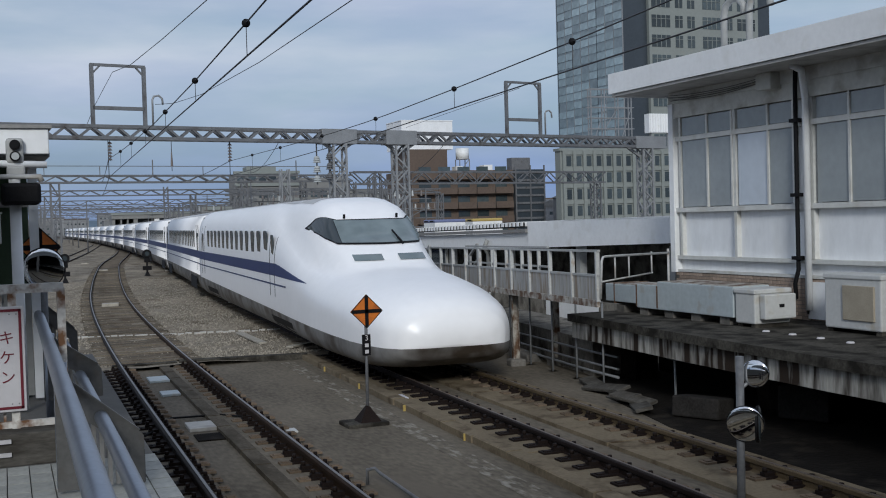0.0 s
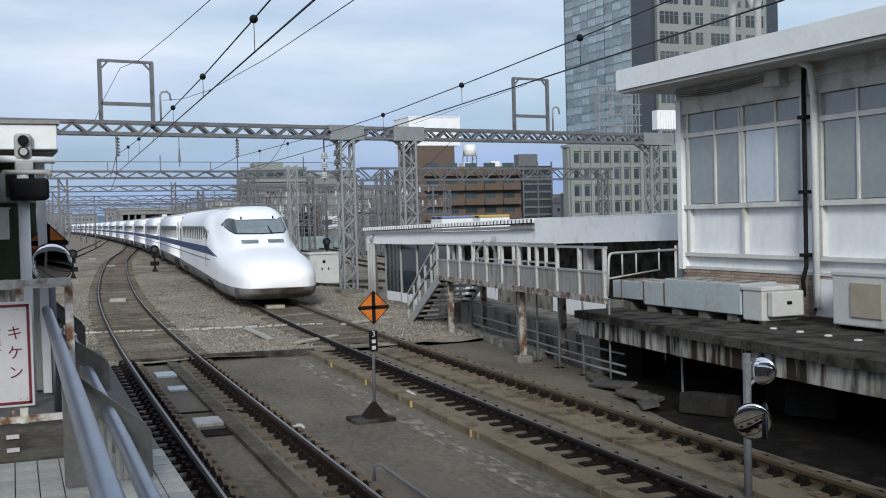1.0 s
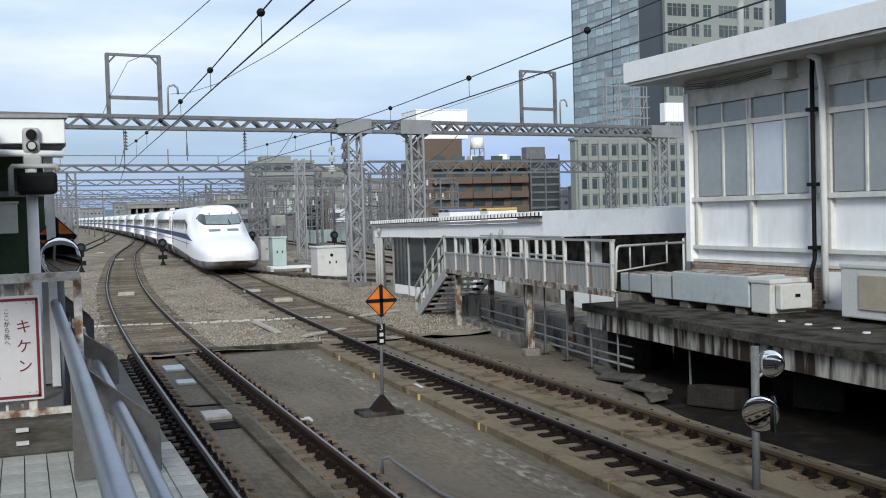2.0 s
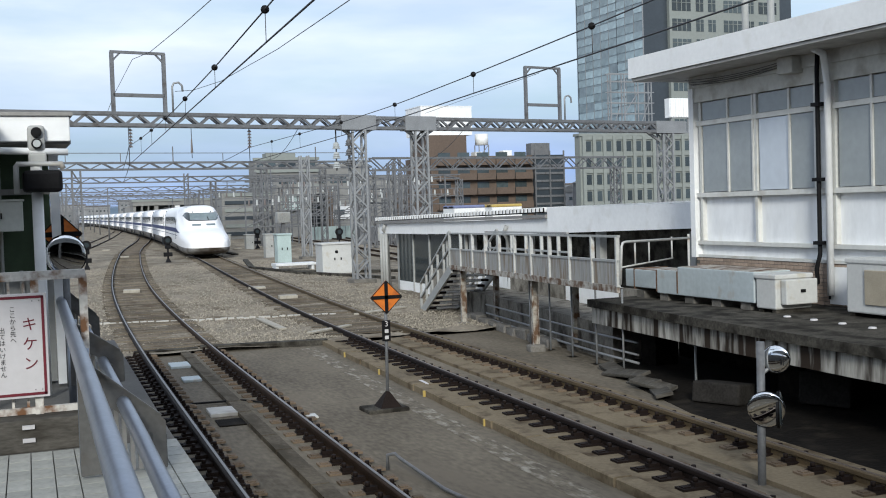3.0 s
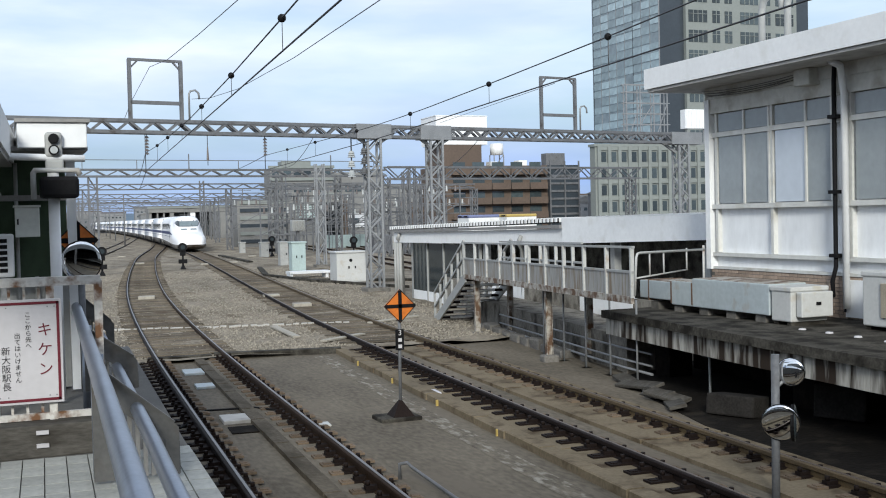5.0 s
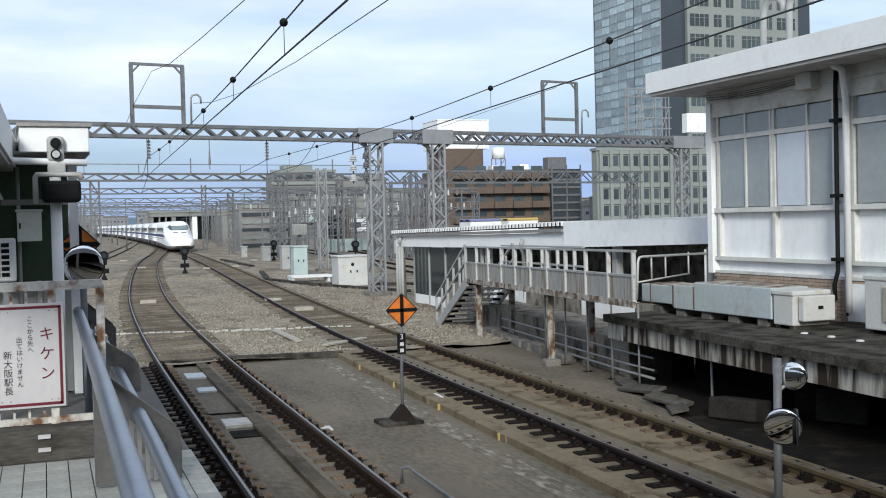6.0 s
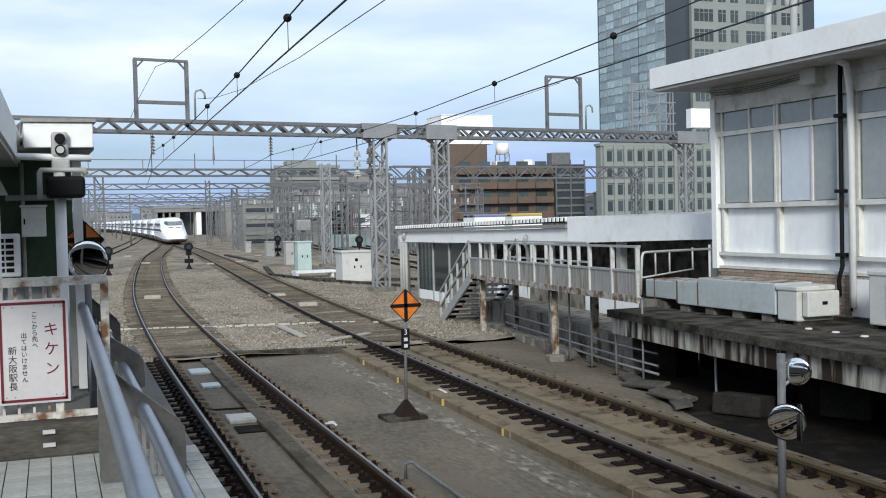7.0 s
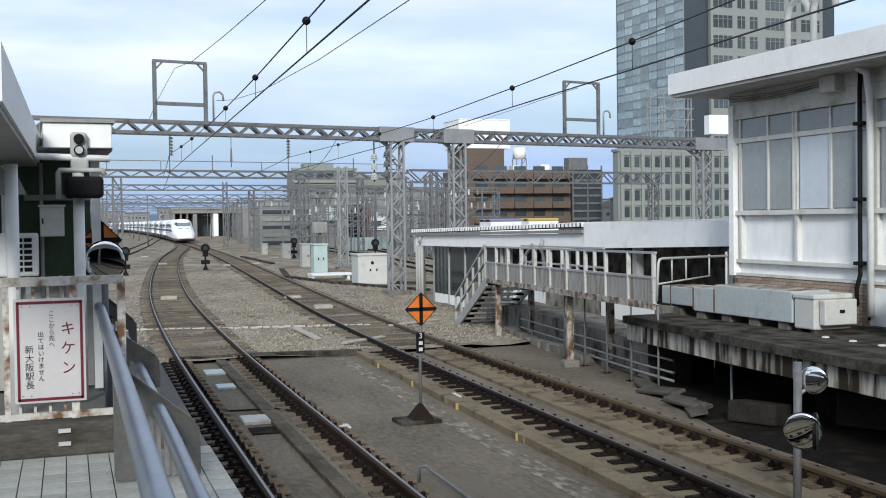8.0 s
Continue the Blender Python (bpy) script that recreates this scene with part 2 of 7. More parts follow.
M_TOWER_DARK = mat("dark_tower_cladding", (0.04, 0.05, 0.06), 0.3, vary=0.15, size=0.2, fine=2, bump=0.0)
M_FAR_WIN = mat("dark_far_window", (0.05, 0.065, 0.07), 0.15, vary=0.3, size=0.3, fine=2, bump=0.0, random_tone=0.4)
M_HILL = mat("far_hills", (0.1, 0.15, 0.2), 0.9, vary=0.2, size=0.004, fine=0.03, bump=0.0)
M_TOWN = mat("far_town_walls", (0.19, 0.195, 0.2), 0.85, vary=0.2, size=0.1, fine=1, random_tone=0.35, bump=0.0)
# near-black colour that holds the shade under the deck and in the pit
M_SHADE = mat("painted_shade", (0.009, 0.0075, 0.006), 0.95, vary=0.5, size=1.5, fine=15, bump=0.5, stain=(0.024, 0.02, 0.015), stain_at=0.62)
M_RAIL_TOP_B = mat("dull_rail_top", (0.13, 0.1, 0.08), 0.45, 0.5, vary=0.2, size=2, fine=30, bump=0.03)
M_EARTH = mat("city_ground", (0.14, 0.13, 0.12), 0.95, vary=0.3, size=0.05, fine=1.5)

# dusty ground and rust have hardly any sheen
for one in (M_BALLAST, M_STONE, M_SLAB, M_EFFLOR, M_SLAB_PALE, M_CONC, M_CONC_DARK, M_CURB, M_SHADE, M_STREAK, M_PLATE, M_RAIL_SIDE, M_RAIL_DARK, M_SLEEPER, M_EARTH, M_BRICK, M_BLACK, M_LOWWALL, M_BLOCK, M_BALLAST_BR, M_LID):
    one.node_tree.nodes["Principled BSDF"].inputs["Specular IOR Level"].default_value = 0.1


# ---- mesh helpers ----
def bm_box(bm, lo, hi, m=None, bevel=0.0):
    """Adds a box to bm, between two corners, then moved by m."""
    s = [hi[i] - lo[i] for i in range(3)]
    c = [(hi[i] + lo[i]) / 2 for i in range(3)]
    mm = Matrix.Translation(c) @ Matrix.Diagonal((*s, 1))
    got = bmesh.ops.create_cube(bm, size=1, matrix=(m @ mm) if m else mm)
    if bevel:
        edges = list({e for v in got["verts"] for e in v.link_edges})
        bmesh.ops.bevel(bm, geom=edges, offset=bevel, segments=2, affect='EDGES', profile=0.5)
    return bm


def bm_rod(bm, a, b, r, n=8, r2=None):
    """Adds a round bar from a to b."""
    a, b = Vector(a), Vector(b)
    d = b - a
    m = Matrix.Translation((a + b) / 2) @ d.to_track_quat("Z", "Y").to_matrix().to_4x4()
    got = bmesh.ops.create_cone(bm, cap_ends=True, segments=n, radius1=r, radius2=r if r2 is None else r2, depth=d.length, matrix=m)
    for f in {f for v in got["verts"] for f in v.link_faces}:
        f.smooth = len(f.verts) == 4
    return bm


def bm_bar(bm, a, b, w, h=None):
    """Adds a square bar from a to b, w wide and h high."""
    a, b = Vector(a), Vector(b)
    d = b - a
    x = d.normalized()
    up = Vector((0, 0, 1)) if abs(x.z) < 0.95 else Vector((0, 1, 0))
    y = up.cross(x).normalized()
    z = x.cross(y)
    h = h or w
    m = Matrix(((x.x, y.x, z.x, 0), (x.y, y.y, z.y, 0), (x.z, y.z, z.z, 0), (0, 0, 0, 1)))
    mm = Matrix.Translation((a + b) / 2) @ m @ Matrix.Diagonal((d.length, w, h, 1))
    bmesh.ops.create_cube(bm, size=1, matrix=mm)
    return bm


def bm_path(bm, pts, r, n=8):
    """Adds one round tube through all the points."""
    pts = [Vector(p) for p in pts]
    dirs = [(b - a).normalized() for a, b in zip(pts, pts[1:])]
    side = dirs[0].orthogonal().normalized()
    rings = []
    for i, p in enumerate(pts):
        d0, d1 = dirs[max(0, i - 1)], dirs[min(i, len(dirs) - 1)]
        d = (d0 + d1).normalized()
        side = (side - d * side.dot(d)).normalized()
        up = d.cross(side)
        rings.append([bm.verts.new(p + (side * math.cos(2 * math.pi * k / n) + up * math.sin(2 * math.pi * k / n)) * r) for k in range(n)])
    for a, b in zip(rings, rings[1:]):
        for k in range(n):
            bm.faces.new((a[k], a[(k + 1) % n], b[(k + 1) % n], b[k])).smooth = True
    bm.faces.new(rings[0][::-1])
    bm.faces.new(rings[-1])
    return bm


def bm_prism(bm, outline, z0, z1, m=None):
    """Adds an upright prism over a flat outline (counter-clockwise x, y)."""
    lo = [bm.verts.new((x, y, z0)) for x, y in outline]
    hi = [bm.verts.new((x, y, z1)) for x, y in outline]
    n = len(outline)
    bm.faces.new(hi)
    bm.faces.new(lo[::-1])
    for i in range(n):
        j = (i + 1) % n
        bm.faces.new((lo[i], lo[j], hi[j], hi[i]))
    if m:
        bmesh.ops.transform(bm, matrix=m, verts=lo + hi)
    return bm


def smooth(bm):
    for f in bm.faces:
        f.smooth = True
    return bm


def link(name, bm, material, m=None):
    me = bpy.data.meshes.new(name)
    bm.to_mesh(me)
    bm.free()
    for one in (material if isinstance(material, (list, tuple)) else [material]):
        me.materials.append(one)
    ob = new(name, me)
    if m is not None:
        ob.matrix_world = m
    return ob


def thing(name, at, label, category, group="", kind=""):
    """An empty at the thing's base, with its tags."""
    ob = new(name)
    ob.empty_display_size = 0.2
    ob.matrix_world = at if isinstance(at, Matrix) else Matrix.Translation(at)
    return tagged(ob, label, category, group, kind)


def part(name, bm, material, parent, label="", m=None):
    ob = link(name, bm, material)
    ob.parent = parent
    if m is not None:
        ob.matrix_basis = m
    if label:
        ob["label"] = label
    return ob


def again(name, mesh, parent, m):
    """One more piece on a mesh that is already there."""
    ob = new(name, mesh)
    ob.parent = parent
    ob.matrix_basis = m
    return ob


def B():
    return bmesh.new()


# ---- the lines of the two tracks ----
YS = np.arange(-70.0, 720.0, 0.5)


def centre_line(knots, at):
    ys, sl = zip(*knots)
    s = np.interp(YS, ys, sl)
    xs = np.concatenate([[0], np.cumsum((s[1:] + s[:-1]) / 2 * 0.5)])
    return xs + at[1] - np.interp(at[0], YS, xs)


LINE_A = centre_line([(-69.5, 0.0257), (0.5, 0.0385), (20.3, 0.047), (37.9, 0.0748), (54.5, 0.1057), (79.3, 0.1222), (116.1, 0.114), (153.8, 0.0765), (236.0, 0.0597), (528.1, 0.0172), (702.3, 0.0)], (11.34, 3.09))
LINE_B = centre_line([(-68.7, 0.0257), (1.3, 0.0428), (13.0, 0.0512), (24.7, 0.0681), (36.5, 0.0999), (60.2, 0.1099), (89.7, 0.0999), (131.0, 0.0807), (178.0, 0.0681), (295.3, 0.0512), (528.7, 0.0172), (703.0, 0.0)], (13.96, 7.93))
JOIN = np.clip((YS - 88.0) / 105.0, 0, 1)
LINE_A = LINE_A + (LINE_B - LINE_A) * JOIN * JOIN * (3 - 2 * JOIN)      # the near line joins the train's line beyond the signals
ARC_B = np.concatenate([[0], np.cumsum(np.hypot(0.5, np.diff(LINE_B)))])


def on(line, y):
    return float(np.interp(y, YS, line))


def turn_at(line, y):
    return math.degrees(math.atan2(on(line, y + 1) - on(line, y - 1), 2.0))


def at_arc(s):
    return float(np.interp(s, ARC_B, LINE_B)), float(np.interp(s, ARC_B, YS))


# ---- ground and trackbed ----
def grid_sheet(name, x0, x1, y0, y1, nx, ny, z, material, rough=0.0, shape=None):
    bm = B()
    rows = []
    for j in range(ny + 1):
        y = y0 + (y1 - y0) * j / ny
        row = []
        for i in range(nx + 1):
            x = x0 + (x1 - x0) * i / nx
            px_, py_ = shape(x, y) if shape else (x, y)
            row.append(bm.verts.new((px_, py_, z + rough * noise.noise((px_ * 1.3, py_ * 1.3, 0)))))
        rows.append(row)
    for j in range(ny):
        for i in range(nx):
            bm.faces.new((rows[j][i], rows[j][i + 1], rows[j + 1][i + 1], rows[j + 1][i]))
    return link(name, smooth(bm), material)


ground = grid_sheet("ground", -2500, 3500, -300, 4500, 30, 30, -0.6, M_EARTH)
tagged(ground, "flat grey city ground reaching to the horizon", "ground", kind="structure")

ballast = grid_sheet("ballast_bed", -12, 26, 25.0, 380, 76, 460, -0.14, M_BALLAST, 0.07,
                     shape=lambda x, y: (x + on(LINE_B, y) - 8.6, y))
tagged(ballast, "brown grey crushed stone ballast between the tracks", "ballast", kind="structure")

# concrete trackbed in front of the ballast, its end edge slightly askew
bm = B()
bm_prism(bm, [(-3, -30), (34, -30), (34, 26.0), (9.6, 25.0), (7.5, 25.0), (3.0, 25.5), (-3, 25.6)], -0.5, -0.2)
slab = link("trackbed", bm, M_SLAB)
tagged(slab, "dark stained concrete trackbed slab", "trackbed", kind="structure")
bm = B()
bm_bar(bm, (4.35, 25.5, -0.14), (7.2, 24.95, -0.14), 0.28, 0.14)
bm_bar(bm, (2.9, 25.6, -0.15), (4.3, 25.52, -0.15), 0.2, 0.1)
# dark ground beside and under the deck; the deck's shade is in its colour
shade_sheet = link("painted_shade", bm_prism(B(), [(8.05, -30), (34, -30), (34, 19.5), (12.8, 19.5), (11.0, 18.4), (10.0, 16.2), (9.35, 13.5), (8.75, 9.0)], -0.4, -0.19), M_SHADE)
tagged(shade_sheet, "dark ground under the side deck, its shade put into the colour", "ground", kind="structure")
edge = tagged(link("trackbed_edge", bm, M_CONC_DARK), "dark raised edge where slab meets ballast", "edge", kind="structure")

GAUGE = 1.5


def sweep(line, off, prof, y0, y1, step):
    """A profile (x, z) swept along a track line at a sideways offset."""
    bm = B()
    prev = None
    y = y0
    while y <= y1 + 1e-6:
        a = math.radians(turn_at(line, y))
        c = Vector((on(line, y), y, 0))
        side = Vector((math.cos(a), -math.sin(a), 0))
        ring = [bm.verts.new(c + side * (off + px_) + Vector((0, 0, pz))) for px_, pz in prof]
        if prev:
            for i in range(len(prof)):
                j = (i + 1) % len(prof)
                bm.faces.new((prev[i], prev[j], ring[j], ring[i]))
        else:
            bm.faces.new(ring)
        prev = ring
        y += step if y < 120 else 6.0
    bm.faces.new(prev[::-1])
    bmesh.ops.recalc_face_normals(bm, faces=bm.faces)
    return bm


RAIL = [(-0.09, -0.17), (0.09, -0.17), (0.09, -0.15), (0.025, -0.13), (0.025, -0.065), (0.048, -0.05), (0.048, -0.008), (0.038, 0.0), (-0.038, 0.0), (-0.048, -0.008), (-0.048, -0.05), (-0.025, -0.065), (-0.025, -0.13), (-0.09, -0.15)]
RAIL_HEAD = [(-0.006, -0.006), (0.034, -0.006), (0.03, 0.004), (-0.002, 0.004)]


def box_mesh(name, size, material, bevel=0.0, taper=1.0):
    bm = B()
    bm_box(bm, (-size[0] / 2, -size[1] / 2, 0), (size[0] / 2, size[1] / 2, size[2]))
    if taper != 1.0:
        for v in bm.verts:
            if v.co.z > size[2] / 2:
                v.co.x *= taper
                v.co.y *= taper
    me = bpy.data.meshes.new(name)
    bm.to_mesh(me)
    bm.free()
    me.materials.append(material)
    return me


def fastener_mesh(dark):
    """A base plate with a clip and two bolts, for one side of a rail."""
    bm = B()
    bm_box(bm, (-0.13, -0.09, 0.0), (0.05, 0.09, 0.034))
    bm_box(bm, (0.05, -0.09, 0.0), (0.2, 0.09, 0.03))
    bm_box(bm, (-0.11, -0.045, 0.034), (0.035, 0.045, 0.075))
    bm_rod(bm, (0.0, 0, 0.075), (0.0, 0, 0.125), 0.028, 6)
    bm_box(bm, (0.08, -0.045, 0.03), (0.17, 0.045, 0.042))
    for f in bm.faces:
        f.material_index = 1 if f.calc_center_median().x < 0.045 else 0
    me = bpy.data.meshes.new("rail_fastener")
    bm.to_mesh(me)
    bm.free()
    me.materials.append(M_RAIL_DARK if dark else M_PLATE)
    me.materials.append(M_RAIL_DARK)
    return me


def track(name, line, label, y0, y1, dark_first):
    t = thing(name, (0, 0, 0), label, "railway track", "tracks", "structure")
    for k, off in enumerate((-GAUGE / 2, GAUGE / 2)):
        r = part("rail", sweep(line, off, RAIL, y0, y1, 1.0), M_RAIL_DARK if (k == 0 and dark_first) else (M_RAIL_RUST if line is LINE_B else M_RAIL_SIDE), t)
        part("rail_head", sweep(line, off, RAIL_HEAD, y0, y1, 1.0), M_RAIL_TOP_B if dark_first and line is LINE_B else M_RAIL_TOP, r, "rail top worn by wheels")
    return t


track_a = track("track_1", LINE_A, "curved rusty railway track beside the platform", -20, 176, True)
track_b = track("track_2", LINE_B, "railway track that the white train runs on", -20, 560, True)

# far side lines: one that joins beside the platform's end, two beyond the cabinets
LINE_C = LINE_B - 10.5 + np.clip((YS - 90) / 160, 0, 1) * 10.0
LINE_D = LINE_B + 10.5 + np.clip((YS - 60) / 60, 0, 2) * 2.0
LINE_E = LINE_D + 4.4
for nm, ln, a, b in (("track_3", LINE_C, 70, 236), ("track_4", LINE_D, 52, 330), ("track_5", LINE_E, 52, 330)):
    track(nm, ln, "rusty railway track lying in ballast", a, b, False)

FAST = fastener_mesh(False)
FAST_DK = fastener_mesh(True)


def fasteners(t, line, y0, y1, step, z):
    y = y0
    while y < y1:
        a = turn_at(line, y)
        for off in (-GAUGE / 2, GAUGE / 2):
            for sgn in (-1, 1):
                c = Vector((on(line, y), y, 0)) + Vector((math.cos(math.radians(a)), -math.sin(math.radians(a)), 0)) * (off + sgn * 0.14)
                again("rail_fastener", FAST_DK if (sgn < 0 and off < 0) else FAST, t, pose(c.x, c.y, z, 0, 0, -a + (0 if sgn > 0 else 180)))
        y += step


fasteners(track_a, LINE_A, 5.0, 25.2, 0.5, -0.17)
fasteners(track_b, LINE_B, 5.0, 24.8, 0.48, -0.15)

# pale concrete slabs under the train's track, with joints, and a low kerb beside them
for k in range(9):
    ya = -2 + 4.97 * k
    yb = min(ya + 4.9, 24.8)
    if ya >= yb:
        break
    pl = [(on(LINE_B, y), y) for y in np.linspace(ya, yb, 6)]
    for lo_, hi_, zt in ((-1.28, -0.42, -0.145), (0.0, 1.3, -0.145), (-0.42, 0.0, -0.3)):
        bm = B()
        bm_prism(bm, [(x + lo_, y) for x, y in pl] + [(x + hi_, y) for x, y in pl[::-1]], zt - 0.2, zt)
        bmesh.ops.recalc_face_normals(bm, faces=bm.faces)
        part("track_slab", bm, M_SLAB_PALE, track_b, "pale brown concrete slab under the rail")
for k in range(24):
    ya = -4 + 1.2 * k
    bm = sweep(LINE_B, -1.42 + 0.008 * (k % 3 - 1), [(-0.12, -0.3), (0.12, -0.3), (0.12, -0.1), (0.1, -0.085 - 0.006 * (k % 2)), (-0.1, -0.085 - 0.006 * (k % 2)), (-0.12, -0.1)], ya, ya + 1.165, 1.165)
    part("kerb_block", bm, M_SLAB_PALE, track_b, "low concrete kerb block beside the rails")
MARK = box_mesh("yellow_mark", (0.05, 0.03, 0.1), M_YELLOW)
for k in range(4):
    y = 14.3 + 2.75 * k
    again("yellow_mark", MARK, track_b, pose(on(LINE_B, y) - 1.55, y, -0.2))
# salt streaks on the slab along that kerb
bm = B()
pl = [(on(LINE_B, y), y) for y in np.linspace(2.0, 24.5, 16)]
bm_prism(bm, [(x - 2.12, y) for x, y in pl] + [(x - 1.8, y) for x, y in pl[::-1]], -0.25, -0.196)
bmesh.ops.recalc_face_normals(bm, faces=bm.faces)
part("streaked_slab", bm, M_EFFLOR, slab, "pale salt streaks along the kerb")
# the near track's side ledges and its sunken middle channel
for off, w in ((-0.75, 0.52), (0.66, 0.7)):
    bm = sweep(LINE_A, off, [(-w / 2, -0.3), (w / 2, -0.3), (w / 2, -0.165), (-w / 2, -0.165)], -4, 25.3, 1.0)
    part("rail_ledge", bm, M_SLAB, track_a)

# sleepers in the ballast
SLEEPER = box_mesh("sleeper", (2.4, 0.22, 0.12), M_SLEEPER, taper=0.96)
for t, ln, n in ((track_a, LINE_A, 105), (track_b, LINE_B, 105)):
    for k in range(n):
        y = 26.0 + 0.62 * k
        again("sleeper", SLEEPER, t, pose(on(ln, y), y, -0.212 - 0.012 * (k % 3), 0, 0, -turn_at(ln, y)))

# rust-brown stone under the rails
for t, ln, y0, y1 in ((track_a, LINE_A, 25.8, 176.0), (track_b, LINE_B, 25.8, 330.0)):
    bm = B()
    prev = None
    y = y0
    while y < y1:
        row = []
        for i in range(11):
            u = (i / 5.0 - 1) * (1.3 + 0.12 * noise.noise((y * 0.8, i // 6, 4.0)))
            row.append(bm.verts.new((on(ln, y) + u, y, -0.118 + 0.03 * noise.noise((u * 2.1, y * 1.7, 7.0)) - (0.06 if i in (0, 10) else 0.0))))
        if prev:
            for i in range(10):
                bm.faces.new((prev[i], prev[i + 1], row[i + 1], row[i]))
        prev = row
        y += 0.4 if y < 90 else 2.0
    part("rusty_ballast", smooth(bm), M_BALLAST_BR, t, "rust-brown ballast under the rails")

# loose stones lying on the ballast
rng = random.Random(4)
bm = B()
for k in range(30000):
    y = 25.7 + 44 * rng.random() ** 1.5
    x = on(LINE_B, y) + rng.uniform(-7.5, 4.2)
    if min(abs(x - on(LINE_A, y)), abs(x - on(LINE_B, y))) < 0.9 and rng.random() < 0.8:
        continue
    r = rng.uniform(0.016, 0.042)
    v = [bm.verts.new((x + r * rng.uniform(0.6, 1.4) * math.cos(a), y + r * rng.uniform(0.6, 1.4) * math.sin(a), -0.15 + rng.uniform(0, 0.02))) for a in (0, 1.6, 3.1, 4.7)]
    top = bm.verts.new((x + rng.uniform(-r, r) * 0.4, y + rng.uniform(-r, r) * 0.4, -0.135 + r))
    for i in range(4):
        bm.faces.new((v[i], v[(i + 1) % 4], top))
tagged(link("ballast_stones", bm, M_STONE), "loose brown grey ballast stones", "stones", kind="stuff")


# ---- overhead line gantries ----
def lattice_mast(name, x, y, z0, z1, w, label, m=M_GALV, step=0.5, foot=True):
    m = m if foot else M_GALV_DK
    t = thing(name, (x, y, z0), label, "lattice mast", "overhead line masts")
    h = z1 - z0
    for sx in (-1, 1):
        for sy in (-1, 1):
            part("corner_angle", bm_bar(B(), (sx * w / 2, sy * w / 2, 0), (sx * w / 2, sy * w / 2, h), 0.085), m, t)
    n = max(2, int(h / step))
    bm = B()
    for k in range(n):
        za, zb = h * k / n, h * (k + 1) / n
        s = 1 if k % 2 else -1
        for sy in (-1, 1):
            for a, b in (((-s * w / 2, sy * w / 2, za), (s * w / 2, sy * w / 2, zb)), ((sy * w / 2, -s * w / 2, za), (sy * w / 2, s * w / 2, zb))):
                if foot:
                    part("lacing_bar", bm_bar(B(), a, b, 0.06), m, t)
                else:
                    bm_bar(bm, a, b, 0.055)
    if foot:
        bm.free()
        bm = B()
        bm_box(bm, (-w * 0.9, -w * 0.9, -0.2), (w * 0.9, w * 0.9, 0.28), bevel=0.04)
        part("footing", bm, M_CONC, t, "square concrete footing")
    else:
        part("lacing", bm, m, t)["kind"] = "stuff"
    return t


def lattice_beam(name, xa, xb, y, z0, z1, label, depth=0.5, step=0.62, m=M_GALV_DK, plates=(), skew=0.0, split=False):
    t = thing(name, (xa, y, z0), label, "gantry beam", "overhead line gantries")
    L, h = xb - xa, z1 - z0
    for sy in (-1, 1):
        for z in (0.06, h - 0.06):
            part("chord", bm_bar(B(), (0, sy * depth / 2, z), (L, sy * depth / 2 + skew * L, z), 0.12), m, t)
    bm = B()
    n = max(2, int(L / step))
    for k in range(n):
        a, b = L * k / n, L * (k + 1) / n
        za, zb = (0.08, h - 0.08) if k % 2 else (h - 0.08, 0.08)
        for sy in (-1, 1):
            p, q = (a, sy * depth / 2 + skew * a, za), (b, sy * depth / 2 + skew * b, zb)
            if split:
                part("diagonal", bm_bar(B(), p, q, 0.085), m, t)
            else:
                bm_bar(bm, p, q, 0.075)
    if split:
        bm.free()
    else:
        part("diagonals", bm, m, t)["kind"] = "stuff"
    for a, b in plates:
        bm = B()
        bm_box(bm, (a - xa, -depth / 2 - 0.1, -0.03), (b - xa, depth / 2 + 0.1, h + 0.03), Matrix(((1, 0, 0, 0), (skew, 1, 0, 0), (0, 0, 1, 0), (0, 0, 0, 1))))
        part("joint_plate", bm, M_GALV, t, "flat steel joint box")
    return t


GY, SKEW = 41.5, 0.18     # the gantry crosses the tracks askew
G0, G1 = 6.22, 6.76
lattice_beam("gantry_beam", -1.2, 32.6, GY - 1.2 * SKEW, G0, G1, "long grey lattice steel beam over the tracks", plates=((13.5, 15.1), (16.5, 18.0), (30.6, 32.6)), skew=SKEW, step=0.46, split=True)
for x in (14.31, 17.28):
    mast = lattice_mast("lattice_mast", x, GY + SKEW * x, -0.25, G0, 0.55, "grey lattice steel mast under the gantry beam")
    for s in (-1, 1):
        part("knee_brace", bm_bar(B(), (s * 0.28, 0, 6.25), (s * 0.95, 0, 6.7), 0.12), M_GALV, mast)
mast = lattice_mast("lattice_mast", 31.4, GY + SKEW * 31.4, -0.6, G0, 0.55, "grey lattice steel mast beside the far building")
part("knee_brace", bm_bar(B(), (-0.28, 0, 6.4), (-1.3, 0, 7.05), 0.12), M_GALV, mast)


